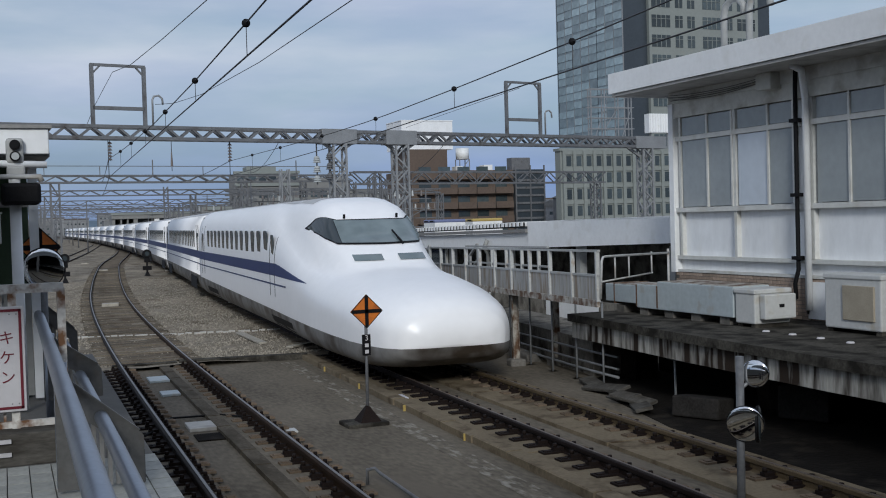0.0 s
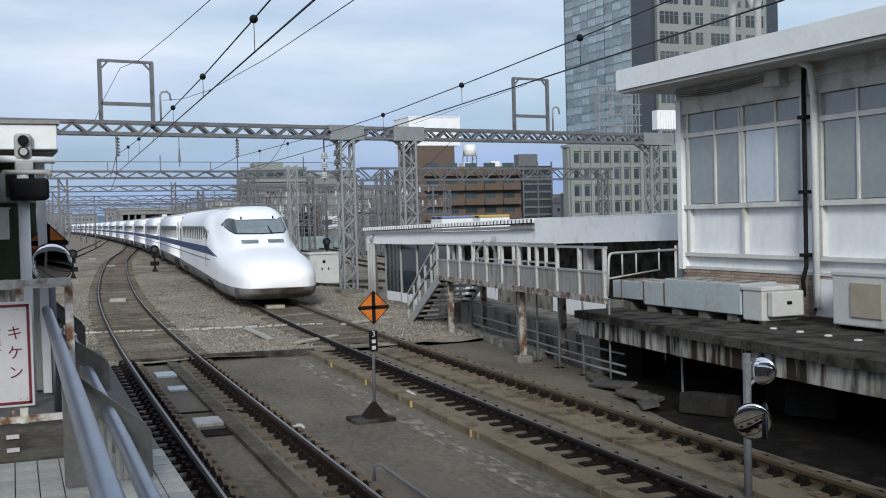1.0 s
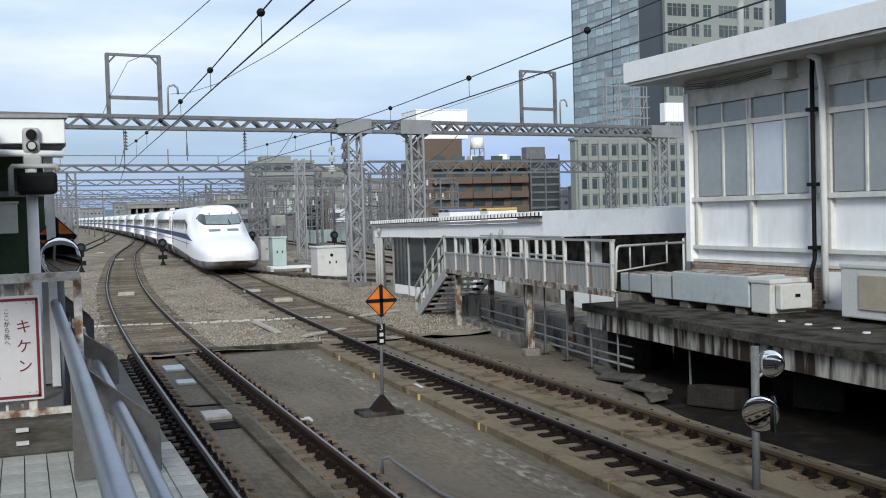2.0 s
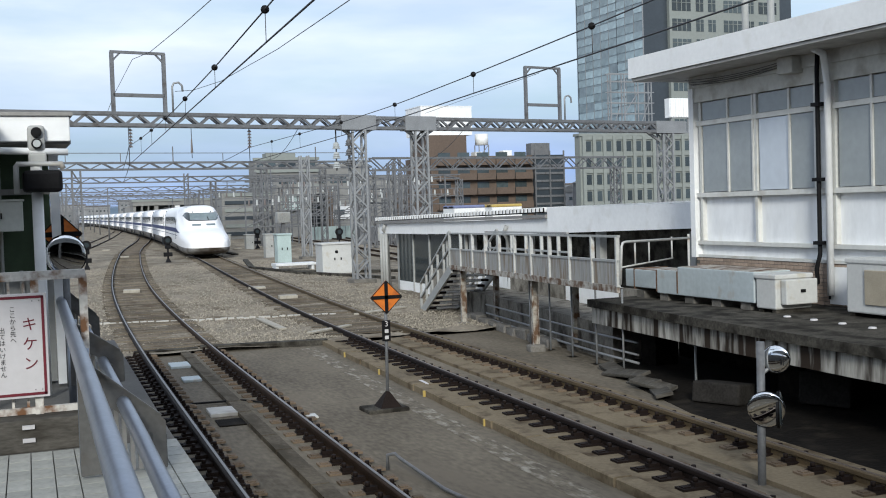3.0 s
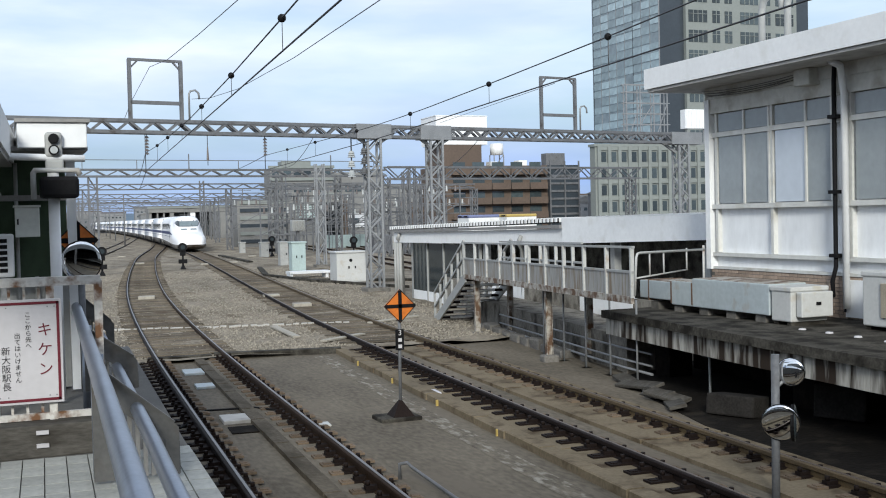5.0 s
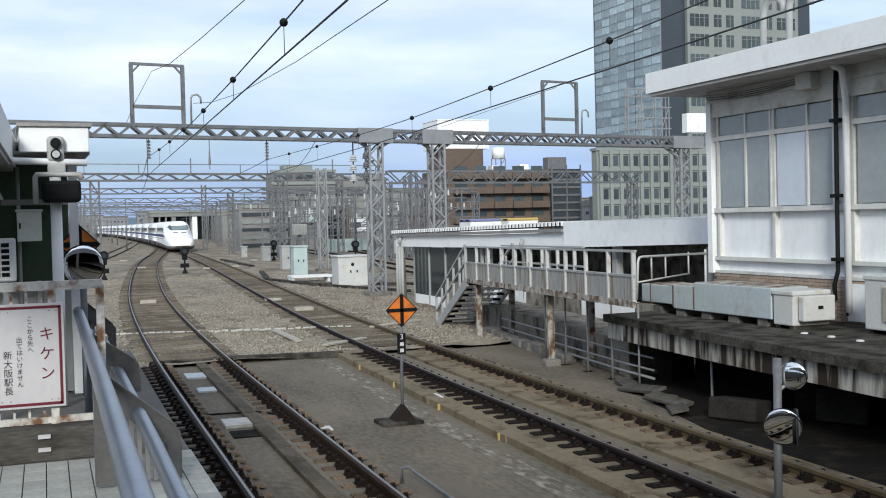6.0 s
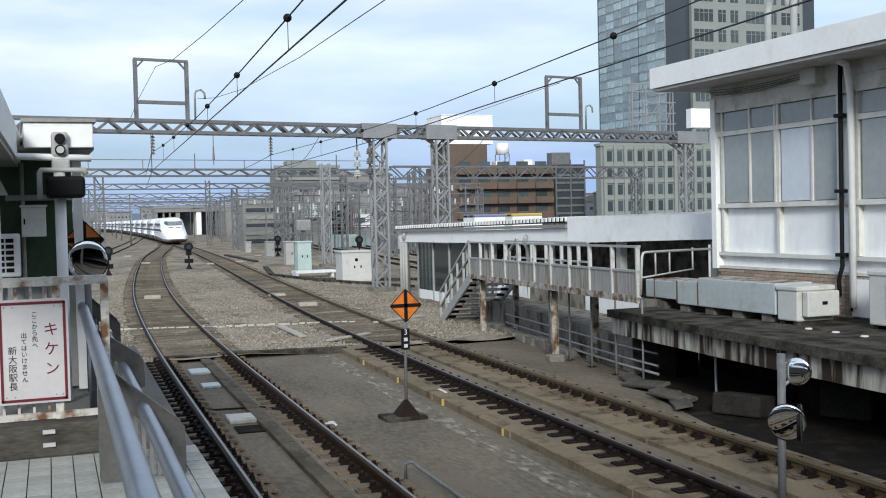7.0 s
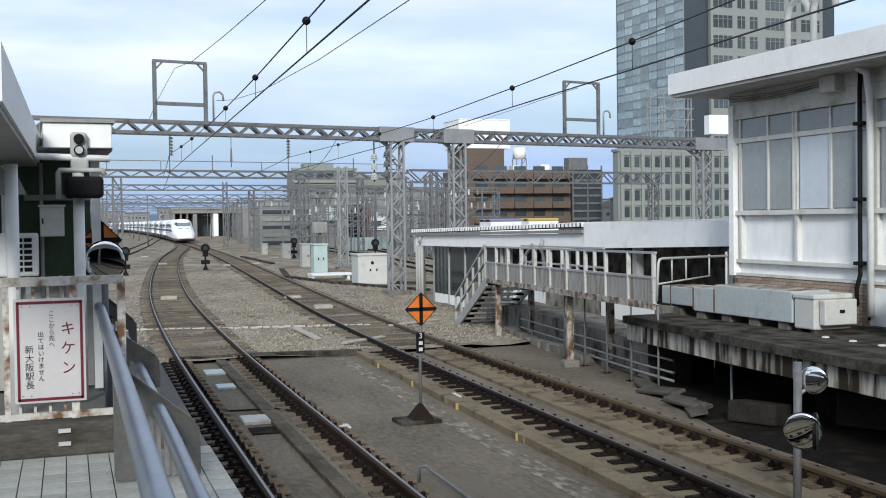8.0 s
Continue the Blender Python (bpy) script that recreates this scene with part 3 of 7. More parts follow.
def top_frame(x0, x1, z1, zl):
    t = thing("steel_goalpost", pose((x0 + x1) / 2, GY + SKEW * (x0 + x1) / 2, G1, 0, 0, math.degrees(math.atan(SKEW))), "grey steel goalpost frame standing on the gantry beam", "steel frame", "frames on the gantry")
    w, h, hl = (x1 - x0) / 2, z1 - G1, zl - G1
    for s in (-1, 1):
        part("upright", bm_bar(B(), (s * w, 0, 0), (s * w, 0, h), 0.13), M_GALV_DK, t)
        part("gusset", bm_bar(B(), (s * w, 0, h - 0.35), (s * (w - 0.3), 0, h - 0.04), 0.06), M_GALV_DK, t)
    part("top_bar", bm_bar(B(), (-w - 0.05, 0, h), (w + 0.05, 0, h), 0.1), M_GALV_DK, t)
    part("lower_bar", bm_bar(B(), (-w, 0, hl), (w, 0, hl), 0.13), M_GALV_DK, t)
    bm = bm_path(B(), [(w + 0.3, 0, 0), (w + 0.3, 0, 1.0), (w + 0.36, 0, 1.12), (w + 0.55, 0, 1.16), (w + 0.68, 0, 1.05), (w + 0.7, 0, 0.82)], 0.04)
    part("hooked_pipe", bm, M_GALV, t, "bent steel pipe beside the frame")
    return t


top_frame(4.42, 6.36, 8.96, 7.39)
top_frame(22.95, 24.9, 9.15, 7.44)

# further gantries down the line
far = [(5.55, 27.5, 76.6, 6.05, 6.62), (7.5, 40.0, 113.7, 6.26, 6.9), (9.0, 52.0, 155.0, 6.26, 6.95), (12.0, 64.0, 203.0, 6.35, 7.1), (15.0, 80.0, 261.0, 6.35, 7.2), (18.0, 95.0, 336.0, 6.35, 7.3)]
far += [(22.5, 44.0, 95.0, 5.6, 6.1), (26.0, 50.0, 134.0, 5.4, 6.0), (11.0, 58.0, 180.0, 6.2, 6.9), (14.0, 70.0, 230.0, 6.2, 7.1), (20.0, 110.0, 400.0, 6.4, 7.6)]
for k, (xa, xb, y, z0, z1) in enumerate(far):
    lattice_beam("gantry_beam", xa - (8 if xa < 16 else 1), xb, y + SKEW * (xa - (8 if xa < 16 else 1)), z0, z1, "far grey lattice beam across the tracks", step=0.8 + 0.2 * k, depth=0.6, skew=SKEW)
    for x in ((xa, xb) if y < 90 else (xa, xa + (xb - xa) * 0.45, xa + (xb - xa) * 0.7, xb)):
        lattice_mast("lattice_mast", x, y + SKEW * x, -0.25, z0, 0.55, "far grey lattice steel mast beside the tracks", step=0.9, foot=False)
strut = thing("cable_rail", (5.2, 77.5, 6.6), "dark cable rail on short struts over the second gantry beam", "cable rail")
part("cable", bm_bar(B(), (-8, -1.44, 0.62), (22, 3.96, 0.62), 0.05), M_GALV_DK, strut)
for k in range(9):
    x = -7.5 + 3.6 * k
    part("strut", bm_bar(B(), (x, x * SKEW, 0.0), (x, x * SKEW, 0.62 + (0.45 if k % 3 == 1 else 0.0)), 0.07 if k % 3 == 1 else 0.05), M_GALV_DK, strut)
lattice_beam("gantry_beam", 25.0, 48.0, 74.1, 5.54, 6.5, "deep grey lattice truss on thin masts", step=0.95, depth=0.8, skew=SKEW)
lattice_mast("lattice_mast", 47.2, 78.1, -0.6, 5.54, 0.6, "grey lattice mast under the deep truss", foot=False)

# ---- overhead wires ----
def sag(a, b, drop, n=14):
    a, b = Vector(a), Vector(b)
    return [a.lerp(b, k / n) - Vector((0, 0, drop * 4 * (k / n) * (1 - k / n))) for k in range(n + 1)]


def overhead(name, pts, r, label):
    return tagged(link(name, bm_path(B(), pts, r, 5), M_WIRE), label, "overhead wire", "overhead wires")


# ---- side deck and the signal house on it ----
DZ = 1.06
deck = thing("side_deck", (0, 0, 0), "weathered concrete deck with stained streaky edge beam", "deck", kind="structure")
EDGE = [(9.75, -25.0), (9.8, 2.0), (9.93, 10.95), (10.02, 12.25), (10.18, 14.5), (10.48, 17.55), (10.57, 18.65)]
bm = B()
bm_prism(bm, EDGE + [(24.0, 18.65), (24.0, -25.0)], DZ - 0.14, DZ)
bmesh.ops.recalc_face_normals(bm, faces=bm.faces)
part("deck_slab", bm, M_CONC_DARK, deck, "dark stained concrete slab")
bm = B()
bm_prism(bm, [(x + 0.1, y) for x, y in EDGE] + [(x + 0.45, y) for x, y in EDGE[::-1]], DZ - 0.46, DZ - 0.145)
bmesh.ops.recalc_face_normals(bm, faces=bm.faces)
part("edge_beam", bm, M_STREAK, deck, "streaked concrete edge beam")
# supports and back wall are near-black to paint the shade below the slab
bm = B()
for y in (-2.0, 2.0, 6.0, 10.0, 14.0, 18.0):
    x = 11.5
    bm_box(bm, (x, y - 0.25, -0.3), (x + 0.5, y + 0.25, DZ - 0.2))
part("support", bm, M_SHADE, deck)
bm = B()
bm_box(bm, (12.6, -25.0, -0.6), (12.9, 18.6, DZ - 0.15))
part("back_wall", bm, M_SHADE, deck, "wall under the deck, its shade put into the colour")

house = thing("signal_house", (13.0, 0, DZ), "white panelled railway house with a flat overhanging roof", "house")
HY = 18.50   # the far corner
H = lambda z: z - DZ
bm = B()
bm_box(bm, (0.06, -6, 0), (7.5, HY, H(5.25)))
part("wall", bm, M_OFFWHITE, house)
bm = B()
bm_box(bm, (-0.02, -6, 0.0), (0.06, HY - 0.02, H(1.77)))
plinth = part("plinth", bm, M_CONC, house, "pale brown brick base")
BRICK = box_mesh("brick", (0.012, 0.2, 0.056), M_BRICK, taper=0.98)
for j in range(11):
    for i in range(24):
        again("brick", BRICK, plinth, pose(-0.024, 18.36 - 0.212 * i - (0.1 if j % 2 else 0.0), 0.01 + 0.064 * j))
bm = B()
bm_prism(bm, [(-1.0, -6.5), (8.0, -6.5), (8.0, 19.27), (-1.0, 19.27)], H(5.36), H(5.76))
part("roof", bm, M_WHITE_PAINT, house, "flat white roof with a deep fascia")
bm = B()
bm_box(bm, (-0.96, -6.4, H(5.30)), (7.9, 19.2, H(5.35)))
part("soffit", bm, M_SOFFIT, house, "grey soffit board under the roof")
bm = B()
bm_box(bm, (-0.1, -6, H(5.08)), (0.06, HY, H(5.30)))
part("cornice", bm, M_CREAM, house)
bm = B()
bm_box(bm, (-0.07, -6, H(4.80)), (0.06, HY - 0.05, H(5.08)))
part("lintel", bm, M_CREAM, house)
bm = B()
bm_box(bm, (-0.1, HY - 0.12, H(1.77)), (0.08, HY + 0.03, H(5.08)))
part("corner_post", bm, M_WHITE_PAINT, house)
# posts and rails of the panelled wall
for y in (18.25, 16.57, 14.55, 12.8, 10.8):
    bm = B()
    bm_box(bm, (-0.035, y - 0.035, H(2.1)), (0.06, y + 0.035, H(4.80)))
    part("wall_post", bm, M_FRAME, house)
for z, d in ((2.99, 0.09), (2.06, 0.07), (1.8, 0.05)):
    bm = B()
    bm_box(bm, (-0.03 - d / 3, -6, H(z) - d / 2), (0.06, HY - 0.12, H(z) + d / 2))
    part("wall_rail", bm, M_FRAME, house)
bm = B()
bm_box(bm, (-0.045, -6, H(4.34)), (0.06, HY - 0.12, H(4.43)))
part("transom", bm, M_FRAME, house)
bays = [(18.2, 16.63, (0.53,)), (16.5, 14.98, (0.57,)), (14.46, 12.9, (0.5,)), (12.7, 10.9, (0.5,)), (10.7, 9.0, (0.5,))]
for i, (ya, yb, cuts) in enumerate(bays):
    edges = [ya] + [ya + (yb - ya) * c for c in cuts] + [yb]
    for j, (a, b) in enumerate(zip(edges, edges[1:])):
        for z0, z1 in ((3.05, 4.33), (4.44, 4.78)):
            bm = B()
            bm_box(bm, (-0.02, b + 0.025, H(z0)), (0.062, a - 0.025, H(z1)))
            pale = (i == 1 and j == 0 and z0 < 4)
            pane = part("window_pane", bm, M_WINPALE if pale else M_WINGLASS, house, "window with a white blind" if pale else "window with a grey blind")
        bm = B()
        bm_box(bm, (-0.05, b - 0.02, H(3.02)), (0.06, b + 0.025, H(4.80)))
        part("window_mullion", bm, M_FRAME, house)
hatch = part("hatch", bm_box(B(), (-0.055, 14.2, 0.04), (-0.031, 14.68, 0.66)), M_WHITE_PAINT, house, "low white hatch in the base")
for z in (0.15, 0.55):
    part("hinge", bm_box(B(), (-0.07, 14.66, z - 0.03), (-0.0552, 14.7, z + 0.03)), M_BLACK, hatch)
# rain pipe with clamps
bm = bm_path(B(), [(-0.14, 14.78, H(5.30)), (-0.14, 14.80, H(5.01)), (-0.14, 14.80, H(1.93)), (-0.2, 14.82, H(1.69)), (-0.14, 14.87, H(1.45)), (-0.3, 15.22, H(1.16))], 0.038, 10)
pipe = part("rain_pipe", bm, M_BLACK, house, "dark rain pipe")
bm = bm_path(B(), [(-0.5, 14.46, H(5.30)), (-0.3, 14.46, H(5.22)), (-0.22, 14.50, H(4.96)), (-0.12, 14.58, H(4.77)), (-0.12, 14.58, H(1.25))], 0.06, 10)
part("rain_pipe", bm, M_WHITE_PAINT, house, "white bent rain pipe")
for z in (2.12, 3.18, 4.43):
    bm = B()
    bm_box(bm, (-0.2, 14.71, H(z) - 0.03), (0.0, 14.90, H(z) + 0.03))
    part("pipe_clamp", bm, M_BLACK, house)
bm = B()
bm_box(bm, (-0.3, 15.22, H(5.01)), (-0.02, 15.62, H(5.30)), bevel=0.02)
part("wall_box", bm, M_CREAM, house)
for k in range(5):
    bm = bm_path(B(), sag((-0.12 - 0.03 * k, HY - 0.1, H(5.14 + 0.025 * k)), (-0.15, 15.56, H(5.16 + 0.025 * k)), 0.02 + 0.022 * ((k * 3) % 5), 8), 0.007, 5)
    part("cable", bm, M_PLATE_DK, house)

for k, dy in enumerate((0.0, 0.75)):
    bm = bm_path(B(), [(0.6, 17.6 - dy, H(5.7)), (0.6, 17.6 - dy, H(6.7)), (0.6, 17.54 - dy, H(6.88)), (0.6, 17.36 - dy, H(6.98)), (0.6, 17.15 - dy, H(6.95)), (0.6, 17.02 - dy, H(6.82)), (0.6, 17.0 - dy, H(6.66))], 0.065, 12)
    part("roof_vent", bm, M_GREY_PAINT, house, "bent roof vent pipe")

# equipment on the deck
duct = thing("metal_duct", (0, 0, 0), "pale blue painted sheet metal duct on concrete blocks", "duct")
duct.location = (11.5, 0, DZ)
for ya, yb, za, zb in ((18.75, 17.67, 0.2, 0.54), (17.65, 17.0, 0.13, 0.57), (16.98, 14.81, 0.13, 0.64)):
    bm = B()
    bm_box(bm, (0, yb, za), (0.75, ya, zb), bevel=0.015)
    part("duct_section", bm, M_DUCT, duct)
for y in (18.43, 17.66, 16.99):
    bm = B()
    bm_box(bm, (-0.008, y - 0.012, 0.16), (0.758, y + 0.012, 0.56))
    part("flange", bm, M_DARKRUST, duct, "rusted flange")
for ya, yb, z in ((18.75, 17.67, 0.54), (17.65, 17.0, 0.57), (16.98, 14.81, 0.64)):
    part("top_sheet", bm_box(B(), (0.015, yb + 0.015, z), (0.735, ya - 0.015, z + 0.006)), M_RUSTY, duct, "dusty rust stained top")
for y in (18.3, 17.5, 16.7, 15.9, 15.1):
    bm = B()
    bm_box(bm, (0.05, y - 0.13, 0), (0.7, y + 0.13, 0.14))
    part("block", bm, M_CONC, duct, "concrete block")


def machine(x, y, w, d, h, label, fan):
    t = thing("outdoor_unit", (x, y, DZ), label, "air conditioner", "units on the deck")
    bm = B()
    bm_box(bm, (0, -d, 0.06), (w, 0, h), bevel=0.025)
    part("casing", bm, M_AC, t)
    bm = B()
    bm_box(bm, (-0.02, -d - 0.02, h - 0.06), (w + 0.02, 0.02, h + 0.02), bevel=0.02)
    part("lid", bm, M_AC, t)
    for dy in (-d + 0.08, -0.08):
        bm = B()
        bm_box(bm, (0.03, dy - 0.05, 0), (w - 0.03, dy + 0.05, 0.07))
        part("foot", bm, M_CONC_DARK, t)
    if fan:
        bm = B()
        bm_box(bm, (-0.03, -d + 0.12, 0.2), (0.01, -d * 0.35, h - 0.15), bevel=0.01)
        part("grille", bm, mat("tan_grille", (0.33, 0.29, 0.22), 0.7, vary=0.2, size=4, fine=60), t, "tan air grille")
    else:
        bm = B()
        bm_box(bm, (0.08, -d - 0.16, 0.14), (w - 0.02, -d - 0.021, h - 0.06), bevel=0.02)
        part("side_box", bm, M_AC, t)
        bm = B()
        bm_box(bm, (0.36, -d - 0.175, 0.33), (0.45, -d - 0.16, 0.38))
        part("catch", bm, M_BLACK, t)
    return t


machine(11.5, 14.76, 0.72, 0.49, 0.6, "cream metal outdoor unit with a side box", False)
machine(12.1, 13.36, 0.45, 1.15, 0.87, "cream air conditioner with a tan grille", True)
rng = random.Random(8)
for k, (x, y) in enumerate(((11.33, 13.8), (11.33, 13.2), (11.3, 12.57), (11.24, 11.92))):
    bm = B()
    bmesh.ops.create_cone(bm, cap_ends=True, segments=12, radius1=0.06, radius2=0.05, depth=0.02, matrix=pose(0, 0, 0.01))
    tagged(link("floor_disc", bm, M_SIGN, pose(x, y, DZ)), "small white round marker on the deck", "marker", "deck markers")

# ---- walkway, its stairs and the rails below ----
WA, WB = Vector((9.87, 16.27, 0)), Vector((11.45, 27.46, 0))
wdir = (WB - WA).normalized()
wperp = Vector((wdir.y, -wdir.x, 0))
walkm = Matrix(((wperp.x, wdir.x, 0, WA.x), (wperp.y, wdir.y, 0, WA.y), (0, 0, 1, 0), (0, 0, 0, 1)))   # local x away from the track, y along
WL = (WB - WA).length
walkway = thing("walkway", walkm @ pose(0, 0, 0.12, -0.65), "grey steel walkway with panelled railing on posts", "walkway")
zf = 1.37
bm = B()
bm_box(bm, (0, 2.3, zf - 0.06), (1.0, WL, zf + 0.02))
part("deck_plate", bm, M_GALV_DK, walkway)
bm = B()
bm_box(bm, (-0.06, 0, zf - 0.12), (0.0, WL, zf + 0.0))
part("edge_angle", bm, M_RUSTY, walkway, "rust stained edge angle")
npan = 10
M_POST = mat("aged_white_railing_paint", (0.46, 0.465, 0.45), 0.55, vary=0.15, size=3, fine=20, bump=0.04, stain=(0.3, 0.2, 0.12), stain_at=0.66)
M_PANEL = mat("streaked_grey_panel", (0.3, 0.297, 0.28), 0.6, vary=0.25, size=1.5, fine=10, stain=(0.2, 0.15, 0.1), stain_at=0.56, stretch=(3, 3, 0.5))
for side, x in ((0, -0.02), (1, 1.0)):
    for k in range(0 if side == 0 else 5, npan + 1):
        y = WL * k / npan
        bm = B()
        bm_box(bm, (x - 0.045, y - 0.028, zf - 0.02), (x + 0.024, y + 0.028, 2.2 if side == 0 else 2.17))
        part("railing_post", bm, M_POST, walkway)
    for z in (2.21, 1.79):
        bm = B()
        bm_box(bm, (x - 0.03, -0.05 if side == 0 else WL * 0.45, z - 0.02), (x + 0.03, WL + 0.05, z + 0.02))
        part("railing_bar", bm, M_GREY_PAINT, walkway)
    for k in range(npan if side == 0 else 0):
        bm = B()
        bm_box(bm, (x - 0.012, WL * k / npan + 0.05, zf + 0.0), (x + 0.012, WL * (k + 1) / npan - 0.05, 1.77))
        part("railing_panel", bm, M_PANEL, walkway)
for y, x, zb in ((4.8, 0.1, -0.28), (10.55, 0.1, -0.28), (10.2, 0.9, -0.28), (4.5, 0.9, -0.28)):
    bm = B()
    bm_box(bm, (x - 0.07, y - 0.012, zb), (x + 0.07, y + 0.012, zf - 0.06))
    bm_box(bm, (x - 0.07, y - 0.06, zb), (x - 0.055, y + 0.06, zf - 0.06))
    bm_box(bm, (x + 0.055, y - 0.06, zb), (x + 0.07, y + 0.06, zf - 0.06))
    part("post", bm, M_RUSTY, walkway, "peeling white painted steel post")
    bm = B()
    bm_box(bm, (x - 0.17, y - 0.17, zb - 0.1), (x + 0.17, y + 0.17, zb + 0.16), bevel=0.04)
    part("post_footing", bm, M_CONC, walkway, "small concrete footing")

stairs = thing("steel_stairs", walkm @ pose(0, WL, 0), "open steel stairs down from the walkway", "stairs")
ns = 9
run_, drop_ = 3.6, 1.6
for k in range(ns):
    y = run_ * (k + 0.5) / ns
    z = zf - drop_ * (k + 1) / (ns + 0)
    bm = B()
    bm_box(bm, (0.0, y - 0.15, z - 0.03), (1.28, y + 0.15, z + 0.03))
    tr_ = part("tread", bm, M_RAIL_DARK, stairs, "dark steel tread")
    part("nosing", bm_box(B(), (0.25, y - 0.165, z - 0.02), (1.05, y - 0.149, z + 0.034)), M_WHITE_PAINT, tr_, "worn white step edge")
for x in (-0.03, 1.3):
    bm = bm_bar(B(), (x, -0.1, zf - 0.1), (x, run_ + 0.1, zf - drop_ - 0.05), 0.05, 0.26)
    part("stringer", bm, M_GREY_PAINT, stairs)
    for k in range(6):
        y = run_ * k / 5
        z = zf - drop_ * k / 5
        bm = bm_bar(B(), (x, y, z), (x, y, z + 0.88), 0.06)
        part("railing_post", bm, M_GREY_PAINT, stairs)
    for dz in (0.88, 0.45):
        bm = bm_bar(B(), (x, 0, zf + dz), (x, run_, zf - drop_ + dz), 0.06)
        part("railing_bar", bm, M_GREY_PAINT, stairs)
guard = thing("pipe_railing", walkm @ pose(0.0, -0.1, DZ), "bent white pipe railing from the walkway's end to the house", "railing")
part("top_pipe", bm_path(B(), [(0, 0.08, 0.45), (0, 0, 1.1), (0.04, 0.04, 1.16), (0.12, 0.12, 1.17), (2.67, 2.8, 1.09)], 0.022), M_POST, guard)
part("lower_pipe", bm_path(B(), [(0, 0, 0.75), (1.9, 2.0, 0.75)], 0.015), M_POST, guard)
for f in (0.17, 0.36, 0.7):
    part("upright", bm_path(B(), [(2.67 * f, 2.8 * f, 0.75), (2.67 * f, 2.8 * f, 1.16)], 0.016), M_POST, guard)
part("end_post", bm_path(B(), [(2.62, 2.76, 0), (2.62, 2.76, 1.17)], 0.024), M_POST, guard)

# low wall, pipes and small posts beside the train's track
kerb = tagged(link("low_wall", bm_prism(B(), [(11.15, 18.7), (12.6, 18.7), (14.0, 31.0), (12.9, 31.0)], -0.3, 0.5), M_LOWWALL), "low stained concrete wall under the walkway", "wall", kind="structure")
for dz, r in ((0.05, 0.026), (0.2, 0.022), (0.42, 0.022)):
    ob = link("pipe_run", bm_path(B(), [(10.9, 17.4, dz - 0.1), (11.0, 18.8, dz - 0.1), (11.45, 22.4, dz - 0.1), (12.0, 26.5, dz - 0.1)], r), M_GALV)
    tagged(ob, "grey steel pipe along the low wall", "pipe", "pipes by the wall")
for k in range(5):
    y = 17.5 + 1.16 * k
    t = thing("steel_post", (10.65 + 0.11 * k, y, -0.28), "thin steel post on a small concrete foot", "post", "thin posts")
    part("rod", bm_rod(B(), (0, 0, 0), (0, 0, 1.6), 0.02), M_GALV, t)
    bm = B()
    bm_box(bm, (-0.12, -0.12, -0.05), (0.12, 0.12, 0.08), bevel=0.02)
    part("foot", bm, M_CONC, t)

rng = random.Random(21)
for k in range(9):
    y = 21.6 + 0.78 * k
    x = 11.15 + (y - 18.7) * 0.142 - 0.3
    bm = bm_box(B(), (-0.16, -0.33, 0), (0.16, 0.33, 0.26 + rng.uniform(-0.05, 0.06)), bevel=0.05)
    for v in bm.verts:
        v.co += Vector((rng.uniform(-0.02, 0.02), rng.uniform(-0.02, 0.02), rng.uniform(-0.02, 0.02)))
    tagged(link("kerb_stone", bm, M_CONC, pose(x, y, -0.25, 0, 0, -8 + rng.uniform(-6, 6))), "rough stained stone block at the low wall's foot", "stone block", "stones at the wall")

# ---- canopy of the neighbouring platform ----
canopy = thing("platform_canopy", (14.0, 0, 0), "low white canopy roof over the neighbouring platform", "canopy")


def slope_box(bm, x0, x1, pts_lo, pts_hi):
    """A long box between x0 and x1 whose under and upper side follow (y, z)."""
    rows_ = []
    for (y, zl), (_, zh) in zip(pts_lo, pts_hi):
        rows_.append([bm.verts.new(p) for p in ((x0, y, zl), (x1, y, zl), (x1, y, zh), (x0, y, zh))])
    for a, b in zip(rows_, rows_[1:]):
        for i in range(4):
            j = (i + 1) % 4
            bm.faces.new((a[i], b[i], b[j], a[j]))
    bm.faces.new(rows_[0])
    bm.faces.new(rows_[-1][::-1])
    bmesh.ops.recalc_face_normals(bm, faces=bm.faces)
    return bm


part("fascia", slope_box(B(), 0, 0.12, [(26.65, 2.11), (29.4, 2.05), (40.7, 1.95)], [(26.65, 2.52), (29.4, 2.48), (40.7, 2.33)]), M_WHITE_PAINT, canopy)
part("fascia", slope_box(B(), -0.06, 0.08, [(14.1, 2.36), (19.9, 2.29), (26.64, 2.11)], [(14.1, 2.89), (19.9, 2.83), (26.64, 2.81)]), M_WHITE_PAINT, canopy)
part("gutter", slope_box(B(), -0.12, 0.0, [(26.65, 2.53), (40.7, 2.34)], [(26.65, 2.62), (40.7, 2.42)]), M_PLATE_GREY, canopy)
bm = B()
v = [bm.verts.new(p) for p in ((0.0, 14.1, 2.85), (0.0, 26.65, 2.75), (0.0, 40.7, 2.5), (7.0, 40.7, 2.75), (7.0, 26.65, 2.89), (7.0, 14.1, 2.93))]
bm.faces.new((v[0], v[5], v[4], v[1]))
bm.faces.new((v[1], v[4], v[3], v[2]))
bmesh.ops.solidify(bm, geom=bm.faces[:], thickness=0.05)
part("roof", bm, M_WHITE_PAINT, canopy, "white ribbed roof sheet")
# black strip behind the ribs: the shadow gaps between them, painted
part("rib_gap_shade", slope_box(B(), -0.135, -0.125, [(26.66, 2.66), (40.7, 2.43)], [(26.66, 2.8), (40.7, 2.55)]), M_BLACK, canopy, "black strip painting the shade between the roof ribs")
